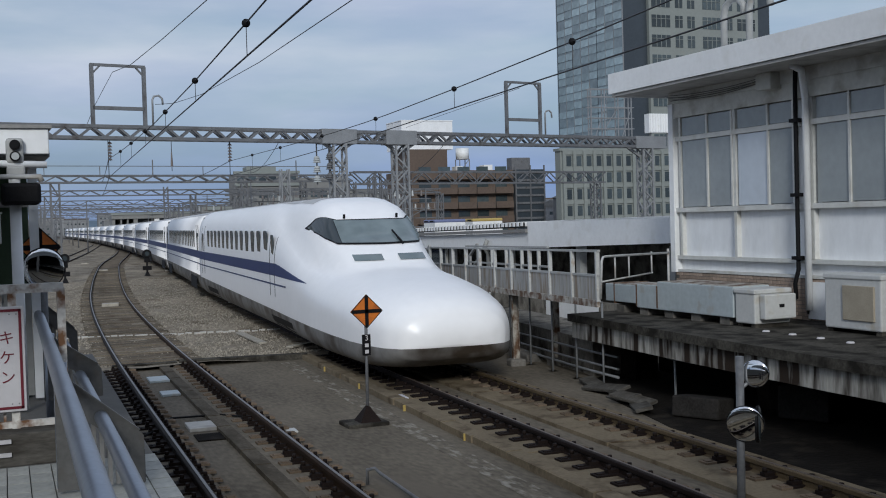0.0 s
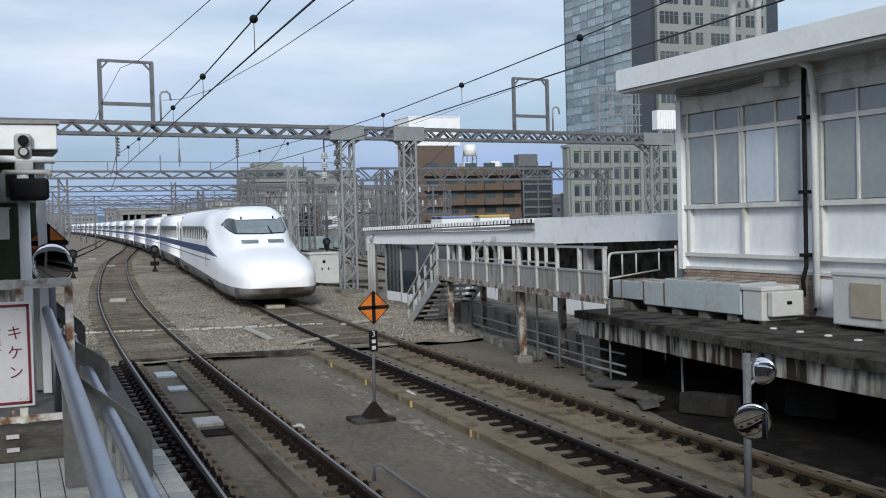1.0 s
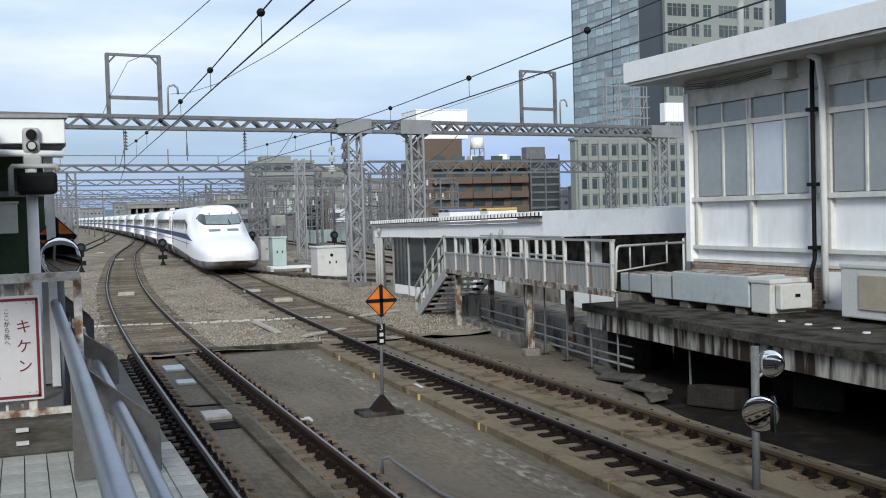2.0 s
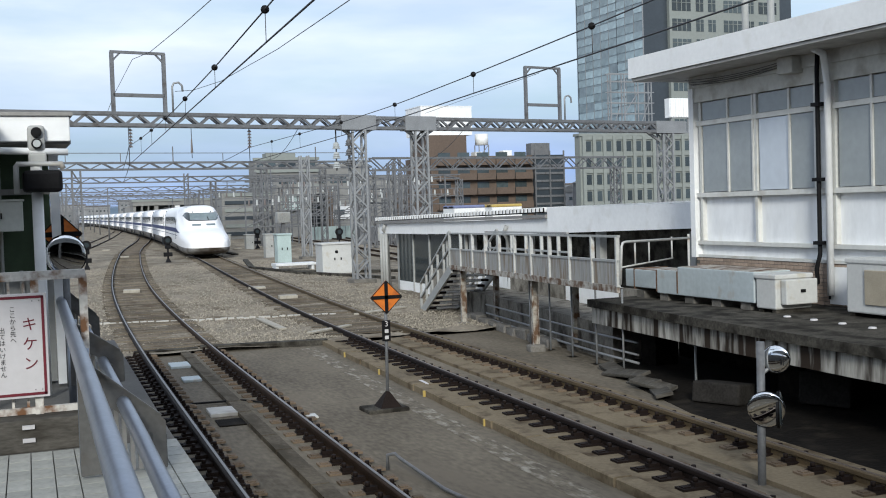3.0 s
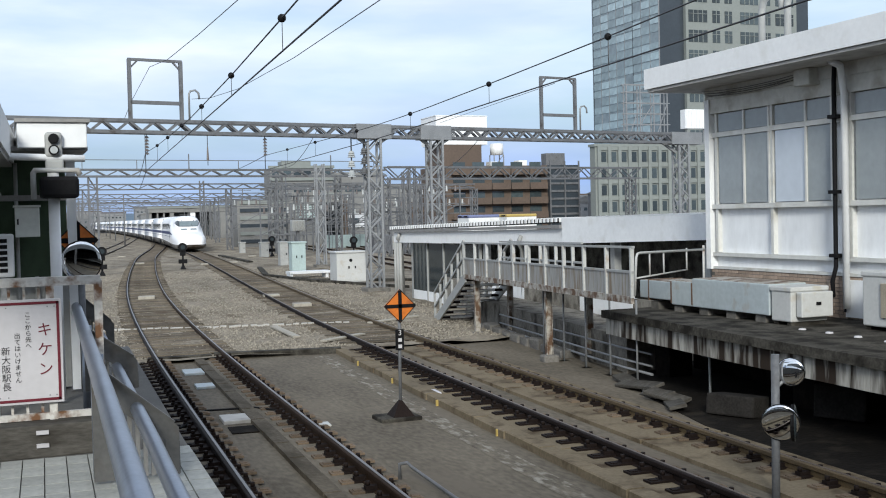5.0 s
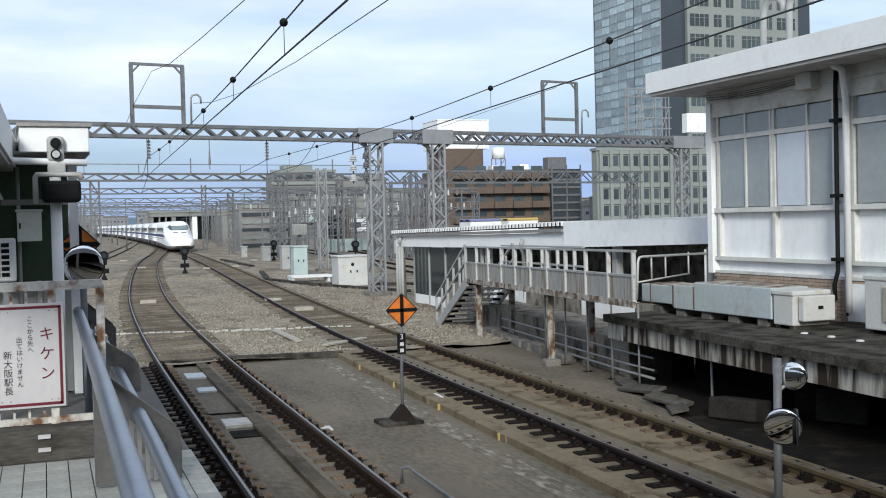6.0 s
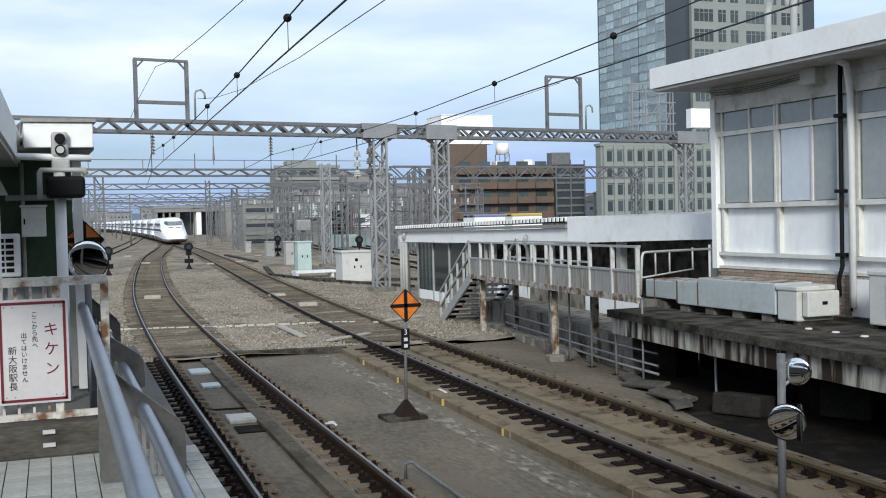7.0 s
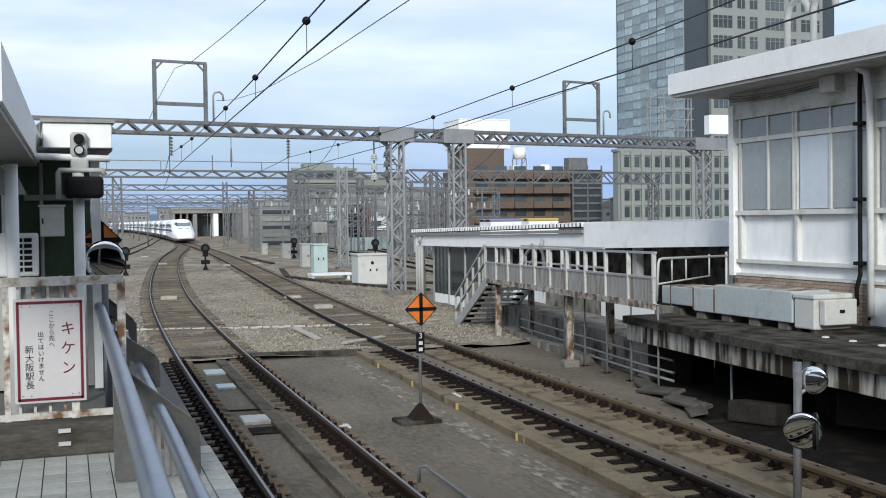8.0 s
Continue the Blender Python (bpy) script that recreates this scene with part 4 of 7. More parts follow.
for k in range(60):
    y = 26.8 + 0.235 * k
    z = float(np.interp(y, [26.65, 40.7], [2.75, 2.5]))
    bm = B()
    bm_box(bm, (-0.16, y - 0.06, z - 0.05), (0.6, y + 0.06, z + 0.07))
    part("roof_rib", bm, M_WHITE_PAINT, canopy)
for y in (29.2, 39.9):
    bm = bm_path(B(), [(-0.06, y, 2.3), (-0.1, y + 0.1, 2.1), (0.2, y + 0.5, 1.9), (0.3, y + 0.6, -0.6)], 0.06)
    part("drain_pipe", bm, M_GREY_PAINT, canopy)
for y in (39.5, 36.2, 32.7, 28.6, 24.6, 20.5):
    bm = B()
    bm_box(bm, (0.3, y - 0.1, -0.6), (0.5, y + 0.1, 2.2))
    part("column", bm, M_GREY_PAINT, canopy)
# dark concrete on this wall stands for the shaded interior under the canopy
under = tagged(link("platform_wall", bm_box(B(), (16.5, 7.0, -0.6), (16.8, 40.8, 2.3)), M_CONC_DARK), "back wall below the canopy, dark for the shaded interior", "wall", kind="structure")
for ya, yb, m, lab in ((21.0, 23.5, M_LOWWALL, "stained low concrete wall under the canopy"), (23.5, 26.2, M_WHITE_PAINT, "white low panel wall under the canopy"), (26.2, 29.6, M_LOWWALL, "stained low concrete wall under the canopy"), (29.6, 32.2, M_WHITE_PAINT, "white low panel wall under the canopy"), (32.2, 36.0, M_LOWWALL, "stained low concrete wall under the canopy")):
    tagged(link("panel_wall", bm_box(B(), (14.2, ya + 0.01, -0.3), (14.35, yb - 0.01, 0.8)), m), lab, "wall", kind="structure")

glazed = thing("glazed_screen", (14.25, 0, -0.3), "dark glazed screen in grey frames under the canopy", "screen")
for k in range(4):
    y = 32.9 + 1.6 * k
    bm = B()
    bm_box(bm, (0, y + 0.05, 0.5), (0.03, y + 1.55, 2.25))
    part("glass_pane", bm, M_DARKGLASS, glazed)
    bm = B()
    bm_box(bm, (-0.01, y + 0.05, 0.0), (0.04, y + 1.55, 0.5))
    part("kick_panel", bm, M_WHITE_PAINT, glazed, "white kick panel")
    part("frame_post", bm_bar(B(), (0.0, y, 0), (0.0, y, 2.3), 0.08), M_GREY_PAINT, glazed)
for k in range(3):
    ob = link("vertical_pipe", bm_path(B(), [(13.8 + 0.02 * k, 39.4 + 0.35 * k, -0.3), (13.8 + 0.02 * k, 39.4 + 0.35 * k, 1.95)], 0.06), M_GREY_PAINT)
    tagged(ob, "grey vertical pipe at the canopy's end", "pipe", "pipes at the canopy")
for y, x, w, h in ((14.0, 10.25, 0.5, 0.32), (13.0, 11.5, 0.7, 0.5)):
    bm = B()
    bm_box(bm, (-w / 2, -0.4, 0), (w / 2, 0.4, h), bevel=0.03)
    tagged(link("concrete_block", bm, M_BLOCK, pose(x, y, -0.2, 0, 6, 24)), "dark concrete block under the deck", "block", "blocks under the deck")
for x, y, z, rx, ry, rz, l in ((10.42, 17.45, -0.13, 3, 9, -14, 0.55), (10.22, 16.75, -0.09, -5, 14, 2, 0.6), (10.3, 16.55, -0.15, 4, -6, -24, 0.45), (10.05, 15.9, -0.12, -6, 16, -10, 0.5), (9.95, 15.45, -0.08, 7, 10, 16, 0.4), (9.8, 15.0, -0.13, -3, 12, -26, 0.45)):
    bm = bm_box(B(), (-0.14, -l, -0.03), (0.14, l, 0.03), bevel=0.012)
    tagged(link("fallen_slab", bm, M_CURB, pose(x, y, z, rx, -ry, rz)), "stained concrete cover slab lying aslant beside the track", "slab", "fallen cover slabs")
tagged(link("thin_pole", bm_path(B(), [(10.82, 15.5, -0.2), (10.82, 15.5, 0.62)], 0.022), M_INSUL_W), "thin pale pole standing under the deck", "pole")
for z in (0.15, 0.35, 0.55):
    ob = link("pipe_run", bm_path(B(), [(12.4, -10.0, z), (12.4, 18.0, z)], 0.04), M_PLATE_GREY)
    tagged(ob, "dark pipe along the wall under the deck", "pipe", "pipes by the wall")

# ---- the platform on which the camera stands ----
PZ = 1.2
platform = thing("platform", (0, 0, 0), "railway platform paved with pale tiles", "platform", kind="structure")
bm = B()
bm_prism(bm, [(-8, -12), (0.95, -12), (1.17, 4.85), (1.3, 9.17), (1.6, 16.5), (-8, 16.5)], -0.4, PZ - 0.03)
bmesh.ops.recalc_face_normals(bm, faces=bm.faces)
part("platform_base", bm, M_GROUT, platform)
TILE = box_mesh("tile", (0.148, 0.294, 0.03), M_TILE, taper=0.97)
n_t = 0
for j in range(14):
    y = 8.6 - 0.3 * j
    for i in range(15):
        xe = float(np.interp(y, [4.85, 9.17], [1.17, 1.3]))
        x = xe - 0.08 - 0.152 * i
        if n_t < 298:
            again("tile", TILE, platform, pose(x, y + 0.03 * (xe - x), PZ - 0.03, 0, 0, -1.72))
            n_t += 1


# ---- catenary over both tracks ----
def catenary(xs, zc, zm, y1, droppers):
    """Contact and messenger wire: x and messenger height by (y, value) knots, the contact wire level."""
    t = thing("catenary_wires", (0, 0, 0), "black contact wire hung from a messenger wire over the track", "overhead wire", "overhead wires")
    at = lambda knots, y: float(np.interp(y, [k[0] for k in knots], [k[1] for k in knots]))
    ys = np.linspace(-9.0, y1, 53)
    part("contact_wire", bm_path(B(), [(at(xs, y), y, zc) for y in ys], 0.011, 5), M_WIRE, t)
    part("messenger_wire", bm_path(B(), [(at(xs, y), y, at(zm, y)) for y in ys], 0.01, 5), M_WIRE, t)
    part("end_hanger", bm_rod(B(), (at(xs, y1), y1, zc), (at(xs, y1), y1, G0 + 0.1), 0.015, 6), M_WIRE, t)
    for y in droppers:
        x, z = at(xs, y), at(zm, y)
        part("dropper", bm_rod(B(), (x, y, zc), (x, y, z), 0.005, 5), M_WIRE, t)
        bm = B()
        bmesh.ops.create_uvsphere(bm, u_segments=10, v_segments=6, radius=0.05, matrix=pose(x, y, z))
        part("clamp_ball", smooth(bm), M_BLACK, t, "black ball clamp")
    return t


catenary([(-9, 1.62), (12.0, 2.97), (42.4, 4.94)], 4.85, [(-9, 5.9), (2, 5.45), (9, 5.28), (12.4, 5.22), (17, 5.16), (24, 5.14), (30, 5.22), (36, 5.34), (42.4, 5.52)], 42.4, (3.2, 7.8, 12.42, 17.04, 21.6, 26.2, 30.8, 35.4))
catenary([(-9, 5.55), (12.2, 7.48), (17.9, 7.99), (22.1, 8.38), (27, 8.75), (43.2, 9.6)], 4.9, [(-9, 5.9), (2, 5.48), (9, 5.33), (13, 5.27), (17.9, 5.23), (24, 5.22), (30, 5.27), (36, 5.36), (43.2, 5.47)], 43.2, (3.0, 8.0, 13.0, 17.9, 23.3, 28.5, 33.8, 38.5))
for nm, pts, r in (
        ("feeder_wire", [(4.90, -8.90, 7.20), (5.42, 28.09, 8.29), (5.49, 33.14, 8.44), (5.50, 39.89, 8.64), (5.19, 42.43, 8.71)], 0.012),
        ("feeder_wire", [(5.19, 42.43, 8.71), (4.5, 42.3, 7.45), (4.2, 42.2, 6.75)], 0.01),
        ("stay_wire", [(3.67, -8.90, 5.60), (6.15, 19.00, 6.67), (6.89, 27.37, 6.99), (7.47, 37.55, 7.38), (7.29, 41.98, 7.55), (6.74, 42.71, 7.58)], 0.01),
        ("feeder_wire", [(23.74, 45.77, 8.90), (27.60, 70.00, 9.22)], 0.012),
        ("stay_wire", sag((4.94, 42.4, 5.52), (8.6, 78.1, 6.1), 0.12), 0.014),
        ("stay_wire", sag((4.94, 42.4, 4.85), (8.6, 78.1, 5.2), 0.05), 0.014),
        ("stay_wire", sag((9.6, 43.2, 5.47), (14.0, 79.1, 6.1), 0.12), 0.014),
        ("stay_wire", sag((12.0, 43.7, 6.75), (19.0, 80.0, 6.8), 0.6), 0.014),
        ("stay_wire", sag((20.0, 45.1, 6.75), (31.0, 79.7, 6.5), 0.5), 0.014)):
    overhead(nm, pts, r, "thin dark overhead wire above the tracks")


def insulator(x, y, ztop, n, r, step, label, m=M_INSUL, rod=0.25):
    t = thing("insulator_string", (x, y, ztop), label, "insulator", "insulators")
    part("rod", bm_rod(B(), (0, 0, 0), (0, 0, -rod - n * step), 0.014, 6), M_WIRE, t)
    for k in range(n):
        bm = B()
        bmesh.ops.create_cone(bm, cap_ends=True, segments=12, radius1=r, radius2=r * 0.45, depth=step * 0.6, matrix=pose(0, 0, -rod - step * (k + 0.5)))
        part("disc", bm, m, t)
    return t


for x in (5.0, 9.62):
    insulator(x, GY + SKEW * x, G0, 6, 0.09, 0.12, "dark porcelain insulator string under the beam", rod=0.05)
insulator(7.3, GY + SKEW * 7.3, G0, 1, 0.05, 0.9, "thin dark hanging rod under the beam")
for k in range(3):
    for s in (0, 1):
        t = thing("post_insulator", (13.93 - 0.55 * s, GY + SKEW * 14, 5.6 - 0.4 * k - 0.12 * s), "grey porcelain insulator beside the mast", "insulator", "insulators")
        for j in range(3):
            bm = B()
            bmesh.ops.create_cone(bm, cap_ends=True, segments=12, radius1=0.18 - 0.02 * j, radius2=0.08, depth=0.1, matrix=pose(0, 0, 0.08 * j))
            part("shed", bm, M_INSUL_W if s else M_GALV_DK, t)
        part("pin", bm_rod(B(), (0, 0, -0.15), (0.35, 0, -0.15) if not s else (0, 0, 1.0), 0.03), M_GALV_DK, t)

# ---- unseen station hall added over the tracks behind the camera, blocking light ----
hall = thing("station_hall", (0, -9.0, 0), "unseen grey station hall added behind the platform to block light", "station hall", kind="structure")
part("hall_front", bm_box(B(), (-45, -1.0, 6.2), (60, 0.0, 8.4)), M_FACADE_LT, hall)
part("hall_floor", bm_box(B(), (-45, -60, 5.6), (60, -1.01, 6.2)), M_CONC_DARK, hall)
part("hall_roof", bm_box(B(), (-45, -60, 8.4), (60, 0.4, 8.9)), M_FACADE_ST, hall)
part("hall_back", bm_box(B(), (-45, -60.5, -0.6), (60, -60.01, 8.4)), M_CONC_DARK, hall)
for x in (-14.0, 0.2, 5.7, 16.0, 30.0):
    part("hall_column", bm_box(B(), (x - 0.3, -0.9, -0.6), (x + 0.3, -0.3, 6.2)), M_CONC, hall)
part("hall_lintel", bm_box(B(), (-45, -0.6, 4.7), (60, -0.2, 6.19)), M_FACADE_LT, hall)

# ---- speed sign between the tracks ----
t = thing("diamond_sign", (5.62, 16.2, -0.2), "orange diamond sign with a black cross on a thin post", "sign", "diamond signs")


def diamond(parent, cx, cz, r, y=0.0):
    m = Matrix(((1, 0, 0, cx), (0, 0, -1, y), (0, 1, 0, cz), (0, 0, 0, 1)))
    bm = B()
    bm_prism(bm, [(r, 0), (0, r), (-r, 0), (0, -r)], -0.012, 0.012, m)
    part("board", bm, M_ORANGE, parent, "orange board")
    for a, b in (((-r * 0.93, 0), (r * 0.93, 0)), ((0, -r * 0.93), (0, r * 0.93))):
        bm = bm_bar(B(), (cx + a[0], y - 0.016, cz + a[1]), (cx + b[0], y - 0.016, cz + b[1]), 0.055 if a[1] else 0.012, 0.012 if a[1] else 0.055)
        part("cross_bar", bm, M_BLACK, parent, "black bar")
    for k in range(4):
        p = [(r, 0), (0, r), (-r, 0), (0, -r)]
        a, b = p[k], p[(k + 1) % 4]
        part("edge_strip", bm_bar(B(), (cx + a[0] * 0.985, y - 0.014, cz + a[1] * 0.985), (cx + b[0] * 0.985, y - 0.014, cz + b[1] * 0.985), 0.01), M_BLACK, parent)


speed_sign = t
diamond(t, 0.02, 1.76, 0.26)
part("post", bm_rod(B(), (0.0, 0.03, 0.0), (0.02, 0.03, 1.9), 0.026), M_GALV_DK, t)
bm = B()
bm_box(bm, (-0.06, -0.015, 1.08), (0.07, 0.015, 1.4))
part("number_plate", bm, M_BLACK, t, "small black plate")
for k in range(2):
    bm = B()
    bm_box(bm, (-0.025, -0.02, 1.11 + 0.098 * k), (0.035, -0.016, 1.165 + 0.098 * k))
    part("plate_mark", bm, M_SIGN, t, "white mark")
bm = B()
bmesh.ops.create_cone(bm, cap_ends=True, segments=4, radius1=0.24, radius2=0.03, depth=0.24, matrix=pose(0, 0.03, 0.18, 0, 0, 45))
part("base_cone", bm, M_RAIL_DARK, t)
bm = B()
bm_box(bm, (-0.38, -0.2, -0.06), (0.28, 0.32, 0.06), bevel=0.02)
part("base_block", bm, M_CONC_DARK, t, "concrete base block")

# ---- mirror post at the slab ----
t = thing("mirror_post", (7.66, 9.8, -0.3), "grey post with two round convex mirrors", "mirror")
part("post", bm_rod(B(), (0, 0, -0.4), (0.02, 0, 1.66), 0.045, 14), M_GALV_DK, t)


def dome(parent, name, c, r, aim, material, depth=0.25):
    """A shallow convex mirror, its face towards aim."""
    bm = B()
    n1, n2 = 24, 7
    rings = []
    for j in range(n2 + 1):
        u = j / n2
        rr = r * math.sin(u * math.pi / 2)
        zz = r * depth * math.cos(u * math.pi / 2)
        rings.append([bm.verts.new((rr * math.cos(2 * math.pi * k / n1), rr * math.sin(2 * math.pi * k / n1), zz)) for k in range(n1)] if j else [bm.verts.new((0, 0, zz))])
    for j in range(n2):
        for k in range(n1):
            k2 = (k + 1) % n1
            if j == 0:
                bm.faces.new((rings[0][0], rings[1][k], rings[1][k2]))
            else:
                bm.faces.new((rings[j][k], rings[j + 1][k], rings[j + 1][k2], rings[j][k2]))
    q = Vector(aim).normalized().to_track_quat("Z", "Y").to_matrix().to_4x4()
    m = Matrix.Translation(c) @ q
    ob = part(name, smooth(bm), material, parent, "", m)
    bm = B()
    for k in range(n1):
        a0, a1 = 2 * math.pi * k / n1, 2 * math.pi * (k + 1) / n1
        bm_bar(bm, (r * math.cos(a0), r * math.sin(a0), 0), (r * math.cos(a1), r * math.sin(a1), 0), r * 0.05)
    bmesh.ops.create_cone(bm, cap_ends=True, segments=n1, radius1=r * 0.98, radius2=r * 0.98, depth=0.02, matrix=pose(0, 0, -0.02))
    part(name + "_rim", bm, M_BLACK, parent, "", m)
    return ob


dome(t, "mirror", (0.0, -0.1, 0.94), 0.2, (-0.66, -0.74, -0.16), M_MIRROR, 0.18)
# second dome of each pair: its dark reflection is put into dark glass
dome(t, "dark_mirror", (0.18, -0.1, 0.92), 0.2, (0.75, -0.66, 0.0), M_DARKGLASS, 0.2)
dome(t, "mirror", (0.16, -0.08, 1.47), 0.15, (-0.78, -0.62, 0.0), M_MIRROR, 0.2)
dome(t, "dark_mirror", (0.27, -0.06, 1.45), 0.13, (0.75, -0.6, 0.0), M_DARKGLASS, 0.2)
part("arm", bm_path(B(), [(0.02, 0, 1.3), (0.22, 0, 1.42)], 0.02), M_GALV, t)
part("arm", bm_path(B(), [(-0.02, 0, 0.93), (0.3, 0, 0.95)], 0.02), M_GALV, t)

# ---- rails, plates and fence at the platform's end ----
rail = thing("pipe_handrail", (0, 0, 0), "thick shiny steel pipe handrail at the platform edge", "handrail")
part("top_pipe", bm_path(B(), [(0.19, -1.0, 2.07), (0.373, 3.9, 2.07), (0.445, 5.8, 2.07), (0.77, 15.0, 2.07)], 0.051, 20), M_PIPE, rail)
part("lower_pipe", bm_path(B(), [(0.48, -1.0, 1.69), (0.708, 5.5, 1.69), (0.748, 6.5, 1.69), (0.845, 9.4, 1.69), (1.0, 14.0, 1.69)], 0.046, 16), M_PIPE, rail)
for y in (3.0, 7.9, 10.2, 13.2):
    x = float(np.interp(y, [-1, 5.84, 14.6], [0.26, 0.45, 0.76]))
    part("post", bm_rod(B(), (x + 0.03, y, PZ - 0.02), (x + 0.03, y, 2.05), 0.045, 12), M_PIPE, rail)
for y, xl, xr, zl, zr, zb in ((7.7, 0.5, 1.06, 2.02, 1.56, 0.02), (10.0, 0.6, 1.04, 2.06, 1.76, 0.3), (13.0, 0.68, 1.11, 2.22, 1.83, 0.35)):
    t = thing("slanted_plate", (0, y, PZ), "grey steel screen with a slanted top band fixed beside the handrail", "screen", "slanted screens")
    up = Matrix(((1, 0, 0, 0), (0, 0, -1, 0), (0, 1, 0, 0), (0, 0, 0, 1)))
    hl, hr = zl - PZ, zr - PZ
    part("top_band", bm_prism(B(), [(xl, hl - 0.2), (xr - 0.09, hr - 0.1), (xr, hr - 0.1), (xr, hr - 0.02), (xr - 0.03, hr + 0.015), (xl, hl)], -0.012, 0.012, up), M_PLATE_DK, t)
    part("side_leg", bm_prism(B(), [(xr - 0.09, zb), (xr, zb), (xr, hr - 0.1), (xr - 0.09, hr - 0.1)], -0.012, 0.012, up), M_PLATE_DK, t)
    part("side_leg", bm_prism(B(), [(xl, zb), (xl + 0.17, zb), (xl + 0.17, hl - 0.32), (xl, hl - 0.2)], -0.012, 0.012, up), M_PLATE_DK, t)
    part("top_edge", bm_bar(B(), (xl, 0.0, hl + 0.008), (xr - 0.03, 0.0, hr + 0.022), 0.06, 0.012), M_PLATE_DK, t)
    for k in range(6):
        x = xl + 0.19 + 0.05 * k
        if x < xr - 0.1:
            part("slat", bm_bar(B(), (x, 0.04, zb), (x, 0.04, hl - 0.1 - (hl - hr) * (x - xl) / (xr - xl)), 0.028), M_PLATE_GREY, t)
    if y < 12:
        part("side_return", bm_bar(B(), (xr, 0.02, (zb + hr) / 2 - 0.06), (xr, 1.6, (zb + hr) / 2 - 0.06), 0.015, hr - zb - 0.12), M_PLATE_DK, t)
curb = tagged(link("platform_curb", bm_box(B(), (-8, 8.95, PZ - 0.03), (0.62, 9.4, 1.42), bevel=0.01), M_CURB), "stained concrete curb at the platform's end", "curb", kind="structure")
for k in range(2):
    bm = bm_box(B(), (0.17, 8.93, 1.25 + 0.1 * k), (0.26, 8.949, 1.28 + 0.1 * k))
    tagged(link("reflector_strip", bm, M_SIGN), "small white reflector strip on the curb", "reflector", "curb reflectors")
fence = thing("steel_fence", (0, 9.2, 1.42), "rust-spotted white steel fence at the platform's end", "fence")
for z, w in ((1.08, 0.07), (0.03, 0.05)):
    part("fence_rail", bm_bar(B(), (-2.5, 0, z), (0.69, 0, z), w), M_FENCE, fence)
for x in (-1.6, -0.9, -0.19, 0.31, 0.67):
    part("fence_post", bm_bar(B(), (x, 0, 0), (x, 0, 1.08), 0.045 if x < 0.3 else 0.06), M_FENCE, fence)
for k in range(4):
    part("fence_bar", bm_bar(B(), (-0.1 + 0.11 * k, 0.02, 0.03), (-0.1 + 0.11 * k, 0.02, 1.05), 0.02), M_FENCE, fence)

sign = thing("warning_sign", pose(-0.135, 9.14, 1.56, 0, 0, 0), "white warning sign with a dark red border on the fence", "sign")
bm = B()
bm_box(bm, (0, -0.01, 0), (0.525, 0.01, 0.81), bevel=0.004)
part("board", bm, M_SIGN, sign)
for a, b, w in (((0.025, 0.03), (0.5, 0.03), 0), ((0.025, 0.78), (0.5, 0.78), 0), ((0.03, 0.03), (0.03, 0.78), 1), ((0.495, 0.03), (0.495, 0.78), 1)):
    part("border", bm_bar(B(), (a[0], -0.013, a[1]), (b[0], -0.013, b[1]), 0.006, 0.02) if not w else bm_box(B(), (a[0] - 0.01, -0.016, a[1] - 0.008), (a[0] + 0.01, -0.01, b[1] + 0.008)), M_RED, sign, "dark red border")


def lettering(name, text, x, z, size, material, parent, step, y=-0.0125):
    """A column of characters, one under the other, on a board that faces the platform."""
    for k, ch in enumerate(text):
        cu = bpy.data.curves.new(name, 'FONT')
        cu.body = ch
        cu.size = size
        cu.extrude = 0.0015
        cu.align_x, cu.align_y = 'CENTER', 'CENTER'
        tmp = bpy.data.objects.new("tmp_text", cu)
        scene.collection.objects.link(tmp)
        me = bpy.data.meshes.new_from_object(tmp.evaluated_get(bpy.context.evaluated_depsgraph_get()))
        bpy.data.objects.remove(tmp)
        me.materials.clear()
        me.materials.append(material)
        ob = new(name, me)
        ob.parent = parent
        ob.matrix_basis = pose(x, y, z - step * k, 90, 0, 0)


M_INK = mat("black_sign_ink", (0.03, 0.03, 0.035), 0.6, vary=0.1, size=6, fine=30, bump=0.0)
lettering("character", "\u30ad\u30b1\u30f3", 0.395, 0.565, 0.115, M_RED, sign, 0.152)
lettering("small_character", "\u3053\u3053\u304b\u3089\u5148\u3078", 0.275, 0.69, 0.047, M_INK, sign, 0.048)
lettering("small_character", "\u51fa\u3066\u306f\u3044\u3051\u307e\u305b\u3093", 0.195, 0.53, 0.047, M_INK, sign, 0.0487)
lettering("character", "\u65b0\u5927\u962a\u99c5\u9577", 0.11, 0.415, 0.068, M_INK, sign, 0.069)
lettering("figure", "3", 0.006, 1.345, 0.12, M_SIGN, speed_sign, 0.1, -0.017)
for x, z in ((0.06, 0.75), (0.12, 0.75), (0.42, 0.75), (0.47, 0.75), (0.06, 0.06), (0.12, 0.06), (0.42, 0.06), (0.47, 0.06)):
    part("rivet", bm_rod(B(), (x, -0.014, z), (x, -0.008, z), 0.006, 8), M_GALV, sign)

# ---- staff hut behind the fence, with its lamps and boxes ----
hut = thing("staff_hut", (0, 0, PZ), "dark green platform hut with white eaves and posts", "hut")
hz = PZ
bm = B()
bm_box(bm, (-7.0, 12.6, 0), (0.62, 15.8, 2.5))
part("wall", bm, M_GREEN_DK, hut, "dark green wall")
bm = B()
bm_box(bm, (-7.0, 12.55, 0), (0.62, 12.62, 1.1))
part("wall_panel", bm, M_GREY_PAINT, hut, "pale grey lower wall")
bm = B()
bm_box(bm, (0.14, 11.6, 2.5), (0.79, 16.2, 2.75), bevel=0.01)
part("roof_fascia", bm, M_WHITE_PAINT, hut)
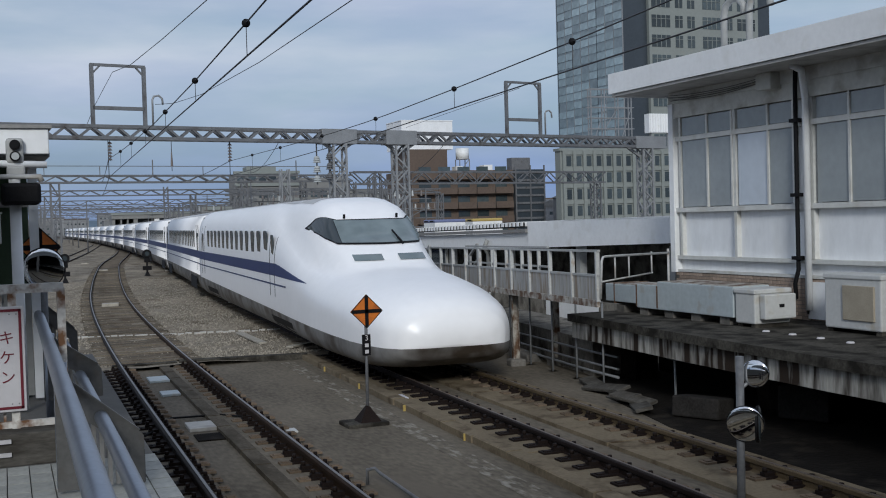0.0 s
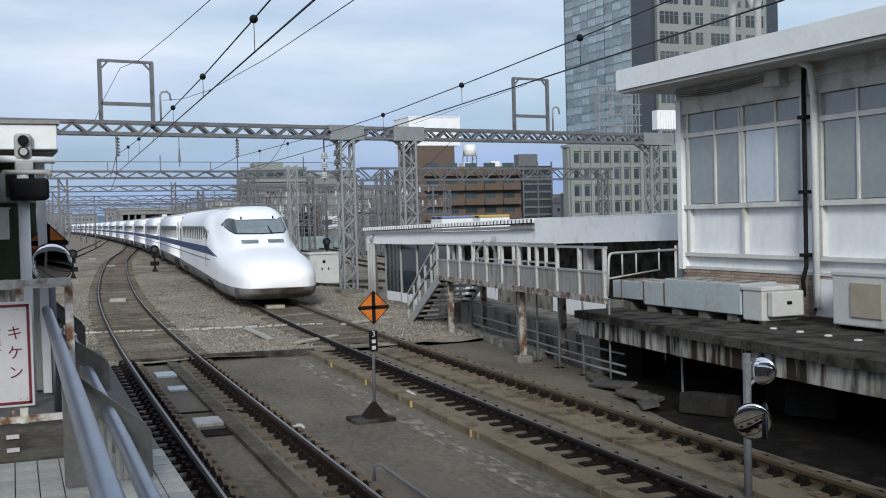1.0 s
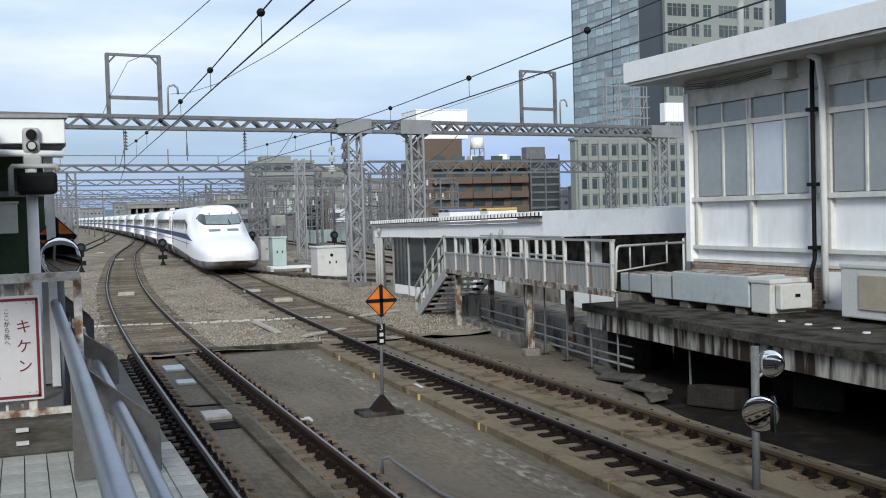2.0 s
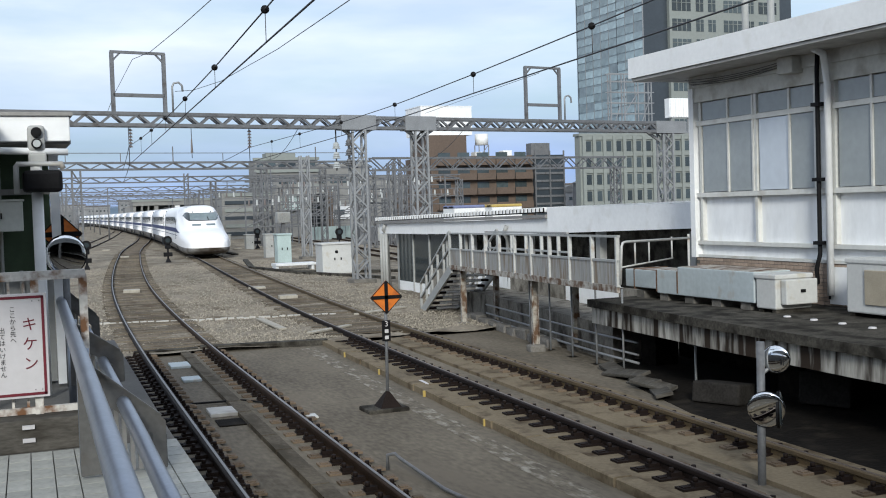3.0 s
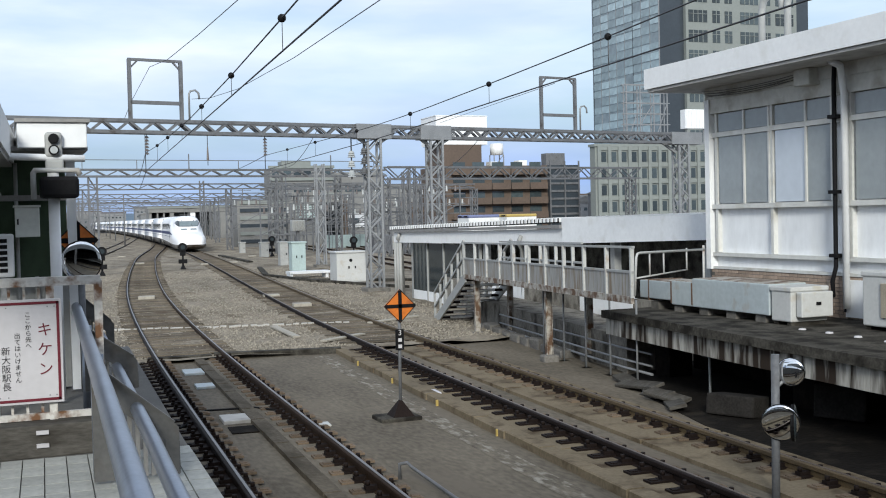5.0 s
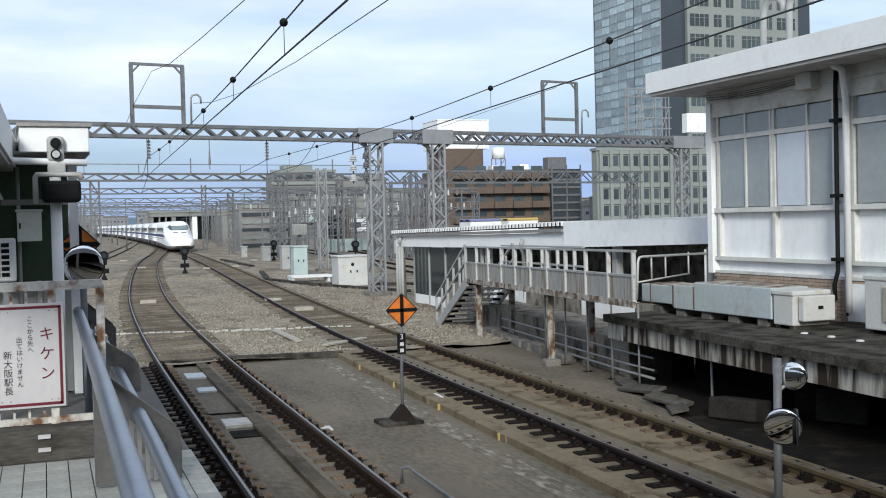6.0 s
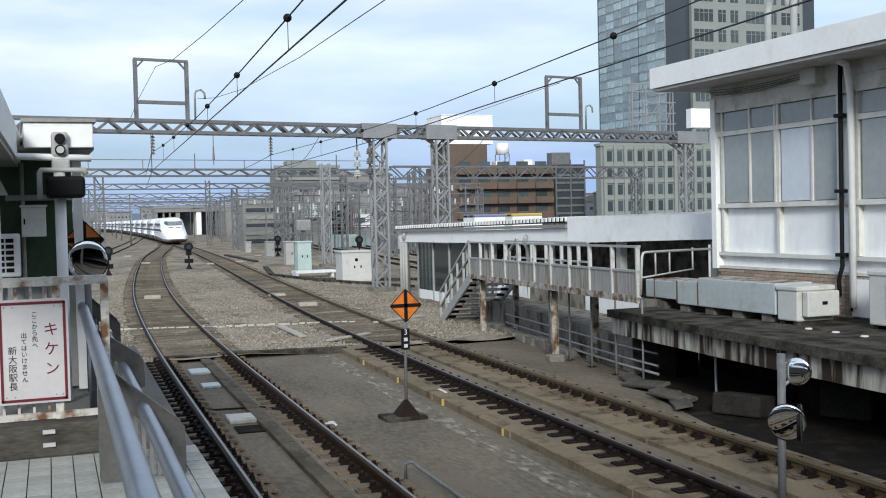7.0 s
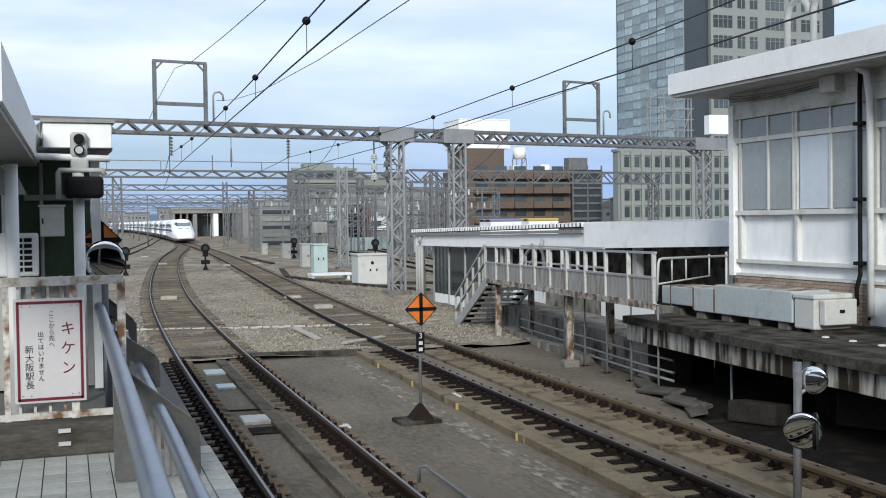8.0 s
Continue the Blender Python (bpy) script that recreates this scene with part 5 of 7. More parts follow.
bm = B()
bm_box(bm, (0.12, 11.57, 2.75), (0.82, 16.3, 2.785))
part("roof_edge", bm, M_PLATE_GREY, hut)
bm = B()
bm_box(bm, (-7.0, 11.7, 2.48), (0.8, 16.2, 2.52))
part("soffit", bm, M_PLATE_GREY, hut)
part("eave_pipe", bm_path(B(), [(-0.2, 11.55, 2.42), (0.76, 11.55, 2.39)], 0.035, 10), M_WHITE_PAINT, hut)
for x, w in ((-0.22, 0.1), (0.66, 0.09)):
    bm = B()
    bm_box(bm, (x - w / 2, 12.3, 0), (x + w / 2, 12.3 + w, 2.5))
    part("post", bm, M_WHITE_PAINT, hut)
bm = B()
bm_box(bm, (-0.05, 12.48, 2.0), (0.62, 12.55, 2.06))
part("wall_bar", bm, M_PLATE_GREY, hut)
for x in (0.12, 0.3, 0.5):
    part("conduit", bm_path(B(), [(x, 12.5, 0), (x, 12.5, 2.4 if x < 0.2 else 1.2)], 0.02, 8), M_GREY_PAINT, hut)

canopy_l = thing("platform_roof", (0, 0, 0), "white eave of the camera platform's roof", "roof", kind="structure")
bm = B()
bm_prism(bm, [(-1.1, 6.35), (-0.122, 6.35), (0.155, 13.72), (-1.1, 13.72)], 3.6, 3.92)
part("roof_slab", bm, M_WHITE_PAINT, canopy_l)
bm = B()
bm_prism(bm, [(-1.05, 6.4), (-0.142, 6.4), (0.13, 13.7), (-1.05, 13.7)], 3.56, 3.6)
part("soffit", bm, M_PLATE_GREY, canopy_l, "grey soffit")
part("rain_pipe", bm_path(B(), [(-0.15, 10.9, 3.5), (-0.15, 10.9, 1.2)], 0.06, 12), M_WHITE_PAINT, canopy_l, "white rain pipe")

box = thing("junction_box", (0.22, 12.35, 2.82), "grey steel junction box on the hut wall", "junction box")
bm = B()
bm_box(bm, (-0.12, -0.07, 0), (0.12, 0.09, 0.31), bevel=0.008)
part("casing", bm, M_BOX, box)
bm = B()
bm_box(bm, (-0.135, -0.09, 0.31), (0.135, 0.1, 0.33))
part("rain_hood", bm, M_BOX, box)
bm = B()
bm_box(bm, (-0.1, -0.085, 0.13), (-0.085, -0.07, 0.19))
part("latch", bm, M_BLACK, box)
hood = thing("lamp_hood", (-0.2, 11.6, 3.24), "pale grey slanted lamp hood", "lamp")
bm = B()
bm_prism(bm, [(-0.25, 0), (0.18, 0), (0.08, 0.22), (-0.1, 0.26), (-0.25, 0.26)], -0.15, 0.15, Matrix(((1, 0, 0, 0), (0, 0, -1, 0), (0, 1, 0, 0), (0, 0, 0, 1))))
part("hood", bm, M_GREY_PAINT, hood)
ac = thing("wall_unit", (-0.03, 12.2, PZ + 0.0), "white outdoor unit with a black louvred grille", "air conditioner")
bm = B()
bm_box(bm, (-0.3, -0.15, 1.22), (0.11, 0.2, 1.66), bevel=0.02)
part("casing", bm, M_WHITE_PAINT, ac)
for j in range(6):
    for i in range(2):
        bm = B()
        bm_box(bm, (-0.12 + 0.09 * i, -0.158, 1.27 + 0.06 * j), (-0.045 + 0.09 * i, -0.15, 1.31 + 0.06 * j))
        part("grille_slot", bm, M_BLACK, ac)
part("stand", bm_bar(B(), (0.0, 0.0, 0.0), (0.0, 0.0, 1.25), 0.05), M_GALV, ac)

lamp = thing("signal_post", (0.46, 11.6, PZ), "white post with a two-lens signal and a dark hooded monitor", "signal")
part("post", bm_rod(B(), (0, 0, 0), (0, 0, 2.3), 0.055, 14), M_WHITE_PAINT, lamp)
bm = B()
bm_box(bm, (-0.13, -0.22, 2.0), (0.23, 0.12, 2.21), bevel=0.035)
part("monitor", bm, M_BLACK, lamp, "dark monitor in a hood")
part("hood_frame", bm_path(B(), [(-0.19, -0.2, 1.99), (-0.19, -0.2, 2.24), (-0.17, -0.2, 2.27), (0.22, -0.2, 2.27), (0.24, -0.2, 2.22)], 0.028, 10), M_GREY_PAINT, lamp)
bm = B()
bm_box(bm, (-0.07, -0.1, 2.27), (0.1, 0.08, 2.38), bevel=0.02)
part("bracket", bm, M_GREY_PAINT, lamp)
bm = B()
bm_box(bm, (-0.07, -0.1, 2.4), (0.09, 0.06, 2.65), bevel=0.03)
head = part("lens_head", bm, M_GREY_PAINT, lamp)
for z, m in ((2.58, M_BLACK), (2.47, M_INSUL_W)):
    bm = bm_rod(B(), (0.01, -0.14, z), (0.01, -0.1, z), 0.05, 16)
    part("lens", bm, M_BLACK, head)
    bm = bm_rod(B(), (0.01, -0.148, z), (0.01, -0.139, z), 0.036, 16)
    part("glass", bm, m, head)
t = thing("diamond_sign", (0.71, 12.35, PZ), "orange diamond sign with a black cross beside the hut", "sign", "diamond signs")
diamond(t, 0.0, 1.57, 0.21)
part("post", bm_rod(B(), (0, 0.03, 0), (0, 0.03, 1.66), 0.025), M_GALV_DK, t)
t = thing("round_mirror", (0.72, 12.0, PZ), "round convex mirror in a dark rim at the platform's end", "mirror")
dome(t, "mirror", (0, 0, 1.36), 0.21, (0.12, -1, -0.03), M_MIRROR, 0.1)
part("post", bm_rod(B(), (0.0, 0.06, 0), (0.0, 0.06, 1.36), 0.035), M_GALV_DK, t)


# ---- small things on and beside the tracks ----
def slab_cover(x, y, w, d, h, rz, label, m=M_CONC):
    bm = B()
    bm_box(bm, (-w / 2, -d / 2, 0), (w / 2, d / 2, h), bevel=0.01)
    return tagged(link("cover_plate", bm, m, pose(x, y, -0.2, 0, 0, rz)), label, "cover plate", "covers on the trackbed")


# the pit is no hole: a thin dark plate paints its shade
slab_cover(3.24, 16.5, 0.44, 0.55, 0.02, -3, "flat dark plate painting a pit's shade before the raised cover", M_SHADE)
slab_cover(3.29, 17.35, 0.48, 0.62, 0.06, -3, "pale raised concrete cover between the rails", M_SOFFIT)
slab_cover(3.53, 23.25, 0.4, 0.7, 0.05, -3, "pale grey flat cover plate between the rails", M_DUCT)
slab_cover(3.42, 21.15, 0.34, 0.5, 0.05, -3, "pale grey flat cover plate between the rails", M_DUCT)
slab_cover(4.42, 16.3, 0.16, 0.3, 0.03, -5, "small white plate beside the rail", M_AC)
slab_cover(6.8, 17.9, 0.2, 0.4, 0.11, -5, "small white plate on the kerb", M_SIGN)
bm = bm_path(B(), [(4.3, 12.5, -0.2), (4.3, 12.5, -0.02), (4.38, 12.45, 0.0), (4.42, 12.4, -0.05), (4.5, 11.2, -0.16), (4.7, 9.0, -0.17)], 0.022, 8)
tagged(link("cable_stub", bm, M_GALV_DK), "bent grey cable pipe rising from the trackbed", "pipe")
bm = B()
bm_path(bm, [(2.3, 16.6, -0.1), (2.75, 17.6, -0.14), (2.95, 18.3, -0.16), (3.75, 18.2, -0.16), (4.0, 17.6, -0.13)], 0.018, 6)
tagged(link("bond_cable", bm, M_BLACK), "black cable bent across the rails", "cable")
# raised trough lids between the near track's rails
trough = thing("cable_trough_lids", (0, 0, 0), "raised dark concrete trough lids between the rails", "trough", kind="structure")
for k in range(21):
    ya, yb = 4.0 + 1.0 * k, 4.97 + 1.0 * k
    bm = B()
    dz = 0.004 * (k % 3)
    bm_prism(bm, [(on(LINE_A, ya) + 0.1, ya), (on(LINE_A, ya) + 0.31, ya), (on(LINE_A, yb) + 0.31, yb), (on(LINE_A, yb) + 0.1, yb)], -0.25, -0.135 + dz)
    part("lid", bm, M_LID, trough)

# marks across the ballast: a pale timber row and cable covers
rng = random.Random(11)
for k in range(34):
    x = 2.0 + 0.2 * k + rng.uniform(-0.03, 0.03)
    bm = B()
    bm_box(bm, (-0.085, -0.035, 0), (0.085, 0.035, 0.06))
    tagged(link("marker_block", bm, M_RUST, pose(x + 0.6, 33.6 - 0.28 * x + rng.uniform(-0.06, 0.06), -0.135 - rng.uniform(0, 0.025), 0, 0, rng.uniform(-8, 8))), "small pale concrete block in a row on the ballast", "block", "block row")
for x, y, l, rz in ((6.95, 29.5, 3.2, -2), (7.9, 27.1, 1.7, -52), (10.6, 31.0, 2.2, -58)):
    bm = B()
    bm_box(bm, (-0.1, -l / 2, 0), (0.1, l / 2, 0.05), bevel=0.01)
    tagged(link("cable_cover", bm, M_PAD, pose(x, y, -0.11, 0, 0, rz)), "pale concrete cable cover on the ballast", "cable cover", "cable covers")


for k, (x, y) in enumerate(((9.8, 104.6), (9.2, 84.7), (13.1, 79.1), (19.2, 92.4), (9.8, 43.7), (5.2, 45.8), (15.4, 80.9), (9.6, 38.0))):
    bm = bm_box(B(), (-0.32, -0.3, 0), (0.32, 0.3, 0.1 + 0.03 * (k % 2)), bevel=0.02)
    tagged(link("point_cover", bm, M_PAD, pose(x, y, -0.13, 0, 0, -8)), "small pale concrete cover among the points", "cover plate", "covers among the points")


def dwarf_signal(x, y, label):
    t = thing("dwarf_signal", (x, y, -0.2), label, "signal", "dwarf signals")
    bm = B()
    bmesh.ops.create_cone(bm, cap_ends=True, segments=4, radius1=0.3, radius2=0.08, depth=0.35, matrix=pose(0, 0, 0.17, 0, 0, 45))
    part("foot", bm, M_BLACK, t)
    bm = B()
    bm_box(bm, (-0.28, -0.06, 0.45), (0.28, 0.06, 0.72), bevel=0.02)
    part("plate", bm, M_BLACK, t)
    part("post", bm_rod(B(), (0, 0, 0), (0, 0, 1.3), 0.06), M_BLACK, t)
    bm = B()
    bm_box(bm, (-0.17, -0.1, 0.95), (0.17, 0.1, 1.3), bevel=0.03)
    bmesh.ops.create_cone(bm, cap_ends=True, segments=18, radius1=0.28, radius2=0.28, depth=0.2, matrix=pose(0, 0, 1.5, 90, 0, 0))
    part("head", bm, M_BLACK, t)
    bm = bm_rod(B(), (0, -0.12, 1.5), (0, -0.1, 1.5), 0.15, 16)
    part("lens", bm, M_DARKGLASS, t)
    return t


dwarf_signal(10.65, 73.0, "black dwarf signal on a foot between the tracks")
dwarf_signal(5.3, 68.7, "black dwarf signal on a foot beside the track")
dwarf_signal(20.9, 92.4, "small black signal before the mint fence")
dwarf_signal(23.7, 78.0, "small black signal beside the pale cabinet")


def cabinet(x, y, w, d, h, m, label, doors=2, rz=0.0):
    t = thing("equipment_cabinet", pose(x, y, -0.25, 0, 0, rz), label, "cabinet", "trackside cabinets")
    bm = B()
    bm_box(bm, (-w / 2, -d / 2, 0.1), (w / 2, d / 2, h), bevel=0.02)
    part("body", bm, m, t)
    bm = B()
    bm_box(bm, (-w / 2 - 0.06, -d / 2 - 0.06, h), (w / 2 + 0.06, d / 2 + 0.06, h + 0.09), bevel=0.02)
    part("top", bm, m, t)
    bm = B()
    bm_box(bm, (-w / 2 - 0.15, -d / 2 - 0.15, -0.1), (w / 2 + 0.15, d / 2 + 0.15, 0.1))
    part("plinth", bm, M_CONC, t)
    for k in range(doors):
        a = -w / 2 + w * k / doors + 0.04
        bm = B()
        bm_box(bm, (a, -d / 2 - 0.015, 0.16), (a + w / doors - 0.08, -d / 2 - 0.001, h - 0.05))
        dd = part("door", bm, m, t)
        bm = B()
        bm_box(bm, (a + (0.1 if k else w / doors - 0.22), -d / 2 - 0.04, h * 0.5), (a + (0.16 if k else w / doors - 0.16), -d / 2 - 0.015, h * 0.58))
        part("handle", bm, M_BLACK, dd)
    return t


big = cabinet(15.5, 52.0, 1.5, 1.2, 1.5, M_AC, "large cream equipment cabinet on a concrete plinth")
bm = bm_rod(B(), (-0.05, -0.63, 1.15), (-0.05, -0.615, 1.15), 0.08, 14)
part("round_vent", bm, M_BLACK, big)
cabinet(17.4, 73.6, 0.56, 0.7, 1.62, M_GREY_PAINT, "tall pale grey cabinet behind the mint one", 1)
cabinet(16.25, 65.1, 0.84, 0.8, 1.76, M_MINT, "tall pale mint double cabinet beside the track", 2)
cabinet(19.95, 91.2, 0.66, 0.7, 1.28, M_GREY_PAINT, "small grey cabinet in the ballast", 1)
cabinet(20.85, 104.8, 0.5, 0.6, 1.06, M_GREY_PAINT, "small grey cabinet in the ballast", 1)
t = thing("cable_bench", (14.25, 56.8, -0.25), "low white concrete bench over cables", "bench")
bm = B()
bm_box(bm, (-0.6, -0.5, 0.35), (1.6, 0.5, 0.47))
part("top", bm, M_WHITE_PAINT, t)
for x in (-0.5, 1.4):
    bm = B()
    bm_box(bm, (x - 0.07, -0.4, -0.2), (x + 0.07, 0.4, 0.35))
    part("leg", bm, M_WHITE_PAINT, t)
for k, (pts, w) in enumerate((([(13.6, 54.0), (18.0, 50.0), (24, 47)], 0.35), ([(15.0, 70.0), (13.2, 60.0), (13.9, 53.0), (16.0, 45.0)], 0.3), ([(17.5, 98.0), (16.5, 80.0)], 0.35))):
    bm = B()
    for a, b in zip(pts, pts[1:]):
        bm_bar(bm, (*a, -0.1), (*b, -0.1), w, 0.16)
    tagged(link("cable_trough", bm, M_CONC_DARK), "long dark concrete cable trough in the ballast", "cable trough", "cable troughs")
for fx, fy, n in ((30.6, 111.4, 5), (31.8, 141.0, 2)):
    mint = thing("mint_fence", (fx, fy, -0.25), "pale mint panel fence behind the cabinets", "fence", "mint fences")
    for k in range(n):
        bm = B()
        bm_box(bm, (1.0 * k, 0.0, 0.1), (1.0 * k + 0.94, 0.04, 1.45))
        part("fence_panel", bm, M_MINT, mint)
        part("fence_post", bm_bar(B(), (1.0 * k - 0.03, 0.05, 0), (1.0 * k - 0.03, 0.05, 1.6), 0.06), M_GALV, mint)

# masts, poles and a transformer beyond the near gantry
for x, y, h, w in ((18.7, 68.6, 6.4, 0.5), (26.8, 117.0, 7.2, 0.7), (22.5, 96.0, 7.0, 0.5), (29.0, 100.0, 7.0, 0.5), (34.0, 92.0, 6.6, 0.5), (40.0, 110.0, 8.0, 0.6), (23.0, 140.0, 8.0, 0.5), (36.0, 150.0, 8.0, 0.6), (30.0, 84.0, 6.5, 0.45)):
    lattice_mast("lattice_mast", x, y, -0.25, h, w, "grey lattice steel mast among the tracks", step=0.8, foot=(y < 80))
rng = random.Random(21)
for k in range(36):
    y = rng.uniform(85, 260)
    x = rng.uniform(0.04, 0.36) * y - 3 + rng.uniform(0, 6)
    if x < on(LINE_B, y) + 4.0:
        x = on(LINE_B, y) + 4.0 + rng.uniform(0, 0.12) * y
    t = thing("line_pole", (x, y, -0.4), "thin grey steel pole beside the far tracks", "pole", "far poles")
    hgt = rng.uniform(5.5, 7.6)
    part("shaft", bm_rod(B(), (0, 0, 0), (0, 0, hgt), 0.075, 8, 0.055), M_GALV_DK, t)
    for j in range(rng.randint(1, 3)):
        zz = hgt * rng.uniform(0.6, 0.97)
        part("arm", bm_bar(B(), (-rng.uniform(0, 1.2), 0, zz), (rng.uniform(0.5, 1.8), 0, zz), 0.06), M_GALV_DK, t)
rng = random.Random(77)
for k in range(22):
    y = rng.uniform(150, 420)
    x = on(LINE_B, y) - 5.0 - rng.uniform(0, 0.06) * y
    t = thing("line_pole", (x, y, -0.6), "thin grey steel pole beside the far tracks", "pole", "far poles")
    hgt = rng.uniform(5.0, 7.5)
    part("shaft", bm_rod(B(), (0, 0, 0), (0, 0, hgt), 0.1, 8, 0.07), M_GALV_DK, t)
    part("arm", bm_bar(B(), (-0.2, 0, hgt * 0.9), (rng.uniform(0.8, 2.4), 0, hgt * 0.9), 0.08), M_GALV_DK, t)
t = thing("pole_transformer", (22.56, 90.0, 1.95), "pale grey pole transformer with cooling fins", "transformer")
bm = B()
bm_box(bm, (-0.55, -0.4, 0), (0.55, 0.4, 0.9), bevel=0.05)
part("tank", bm, M_GREY_PAINT, t)
for k in range(6):
    bm = B()
    bm_box(bm, (-0.5 + 0.18 * k, -0.5, 0.06), (-0.46 + 0.18 * k, -0.4, 0.84))
    part("fin", bm, M_GREY_PAINT, t)
part("stand", bm_bar(B(), (0, 0, -2.25), (0, 0, 0.0), 0.25), M_GALV_DK, t)


# ---- the town behind ----
def window_grid(parent, x0, x1, z0, z1, nx, nz, wx, wz, y, m=None, name="window", sill=False):
    """Recessed-looking panes with frames on a front that faces the camera; shared mesh."""
    me = box_mesh(name, (wx, 0.16, wz), m or M_FAR_WIN)
    for i in range(nx):
        for j in range(nz):
            again(name, me, parent, pose(x0 + (x1 - x0) * (i + 0.5) / nx, y, z0 + (z1 - z0) * (j + 0.5) / nz - wz / 2))


# glass and stone office tower
tower = thing("office_tower", (115.6, 180.0, -0.6), "tall office tower of green glass and grey stone", "office tower")
bm = B()
bm_box(bm, (0.3, 0.3, 0), (34.9, 26, 78))
part("core", bm, M_TOWER_DARK, tower, "dark cladding")
bm = B()
bm_box(bm, (5.6, -0.5, 0), (31.4, 0.4, 78))
part("stone_front", bm, M_FACADE_ST, tower, "grey stone front")
win_w = [(6.2, 10.4), (11.6, 13.3), (14.4, 16.1), (18.0, 22.2), (23.4, 25.1), (26.3, 30.6)]
SH = 3.8
for k in range(3, 20):
    z = 1.2 + SH * k
    for a, b in win_w:
        bm = B()
        bm_box(bm, (a, -0.56, z), (b, -0.42, z + 2.3))
        w = part("window", bm, M_FAR_WIN, tower)
        n = max(1, round((b - a) / 1.05))
        for i in range(1, n):
            xm = a + (b - a) * i / n
            bm = B()
            bm_box(bm, (xm - 0.06, -0.62, z), (xm + 0.06, -0.561, z + 2.3))
            part("mullion", bm, M_FACADE_ST, w)
        bm = B()
        bm_box(bm, (a, -0.66, z + 1.55), (b, -0.561, z + 1.63))
        part("bar", bm, M_FACADE_ST, w)
part("glass_wall", bm_box(B(), (0.18, 0.35, 4), (0.299, 25.8, 77)), mat("spandrel_glass", (0.19, 0.235, 0.255), 0.2, 0.1, vary=0.25, size=0.1, fine=0.7, bump=0.0), tower, "grey green spandrel glass")
panes = [box_mesh("glass_pane", (0.14, 2.9, 1.35), m) for m in (M_TOWER_GLASS,)]
for k in range(4, 22):
    z = 3.4 * k
    for i in range(8):
        again("glass_pane", panes[0], tower, pose(0.17, 1.9 + 3.12 * i, z))
        if (i * 7 + k * 3) % 5 != 0:
            again("glass_pane", panes[0], tower, pose(0.17, 1.9 + 3.12 * i, z + 1.6))
for i in range(9):
    bm = B()
    bm_box(bm, (0.1, 0.3 + 3.12 * i, 4), (0.3, 0.42 + 3.12 * i, 77))
    part("glass_fin", bm, M_GALV if i not in (3, 8) else M_TOWER_DARK, tower)

# lower gridded block before the tower
low = thing("office_block", (85.6, 152.0, -0.6), "grey office block with a grid of small dark windows", "office block")
bm = B()
bm_box(bm, (0, 0, 0), (34, 1.6, 13.7))
part("wall", bm, M_FACADE_ST, low)
bm = B()
bm_box(bm, (-0.2, -0.25, 13.7), (34.2, 1.8, 14.1))
part("parapet", bm, M_FACADE_ST, low)
window_grid(low, 0.6, 33.4, 0.4, 13.4, 18, 5, 0.85, 1.55, -0.02)
for i in range(19):
    bm = B()
    x = 0.6 + 32.8 * i / 18
    bm_box(bm, (x - 0.28, -0.4, 0), (x + 0.28, 0.02, 13.7))
    part("pilaster", bm, M_FACADE_ST, low)
for j in range(6):
    bm = B()
    z = 0.4 + 13.0 * j / 5
    bm_box(bm, (0.3, -0.22, z - 0.3), (33.7, 0.02, z + 0.35))
    part("spandrel", bm, M_FACADE_ST, low)

# scaffold tower on its roof
scaf = thing("roof_scaffold", (92.0, 153.0, 13.5), "grey steel scaffold on the office block's roof", "scaffold")
for x in (0, 2.5, 5, 7.5):
    for y in (0, 0.9):
        part("upright", bm_bar(B(), (x, y, 0), (x, y, 9.5), 0.16), M_GALV, scaf)
for z in (1.5, 3.2, 4.9, 6.6, 8.3, 9.5):
    for y in (0, 0.9):
        part("ledger", bm_bar(B(), (-0.4, y, z), (8.0, y, z), 0.13), M_GALV, scaf)
for k in range(3):
    part("brace", bm_bar(B(), (2.5 * k, 0, 3.2 * (k % 2)), (2.5 * k + 2.5, 0, 6.6), 0.11), M_GALV, scaf)
bm = B()
bm_box(bm, (10.9, 0, 2.6), (15.3, 1.4, 5.7))
screen = part("white_screen", bm, M_OFFWHITE, scaf, "white louvred screen")
for k in range(9):
    part("screen_rib", bm_box(B(), (11.0 + 0.5 * k, -0.14, 2.7), (11.22 + 0.5 * k, -0.002, 5.6)), M_WHITE_PAINT, screen)
for x in (11.5, 14.7):
    part("screen_post", bm_bar(B(), (x, 0.5, 0), (x, 0.5, 2.6), 0.2), M_GALV, screen)

# brown apartment block with balconies
apt = thing("apartment_block", (67.8, 170.0, -0.6), "brown tiled apartment block with rows of balconies", "apartment block")
bm = B()
bm_box(bm, (0, 0, 0), (24.4, 12, 11.7))
part("wall", bm, M_FACADE_BR, apt)
bm = B()
bm_box(bm, (0.0, 1.0, 11.7), (6.9, 9.0, 15.3))
part("stair_tower", bm, M_FACADE_BR, apt)
for j in range(5):
    z = 0.5 + 2.45 * j
    for i in range(5):
        x = 0.8 + 3.5 * i
        bm = B()
        bm_box(bm, (x, -1.25, z - 0.15), (x + 3.3, -1.1, z + 0.95))
        bm_box(bm, (x, -1.2, z - 0.15), (x + 3.3, 0.0, z))
        bal = part("balcony", bm, M_FACADE_BR, apt)
        bm = B()
        bm_box(bm, (x + 0.45, -0.06, z + 0.1), (x + 2.6, 0.02, z + 2.0))
        part("window", bm, M_FAR_WIN, apt)
# the open bay is a closed box, its shade given as dark colour
bm = B()
bm_box(bm, (18.6, -0.9, 0), (24.2, -0.02, 11.7))
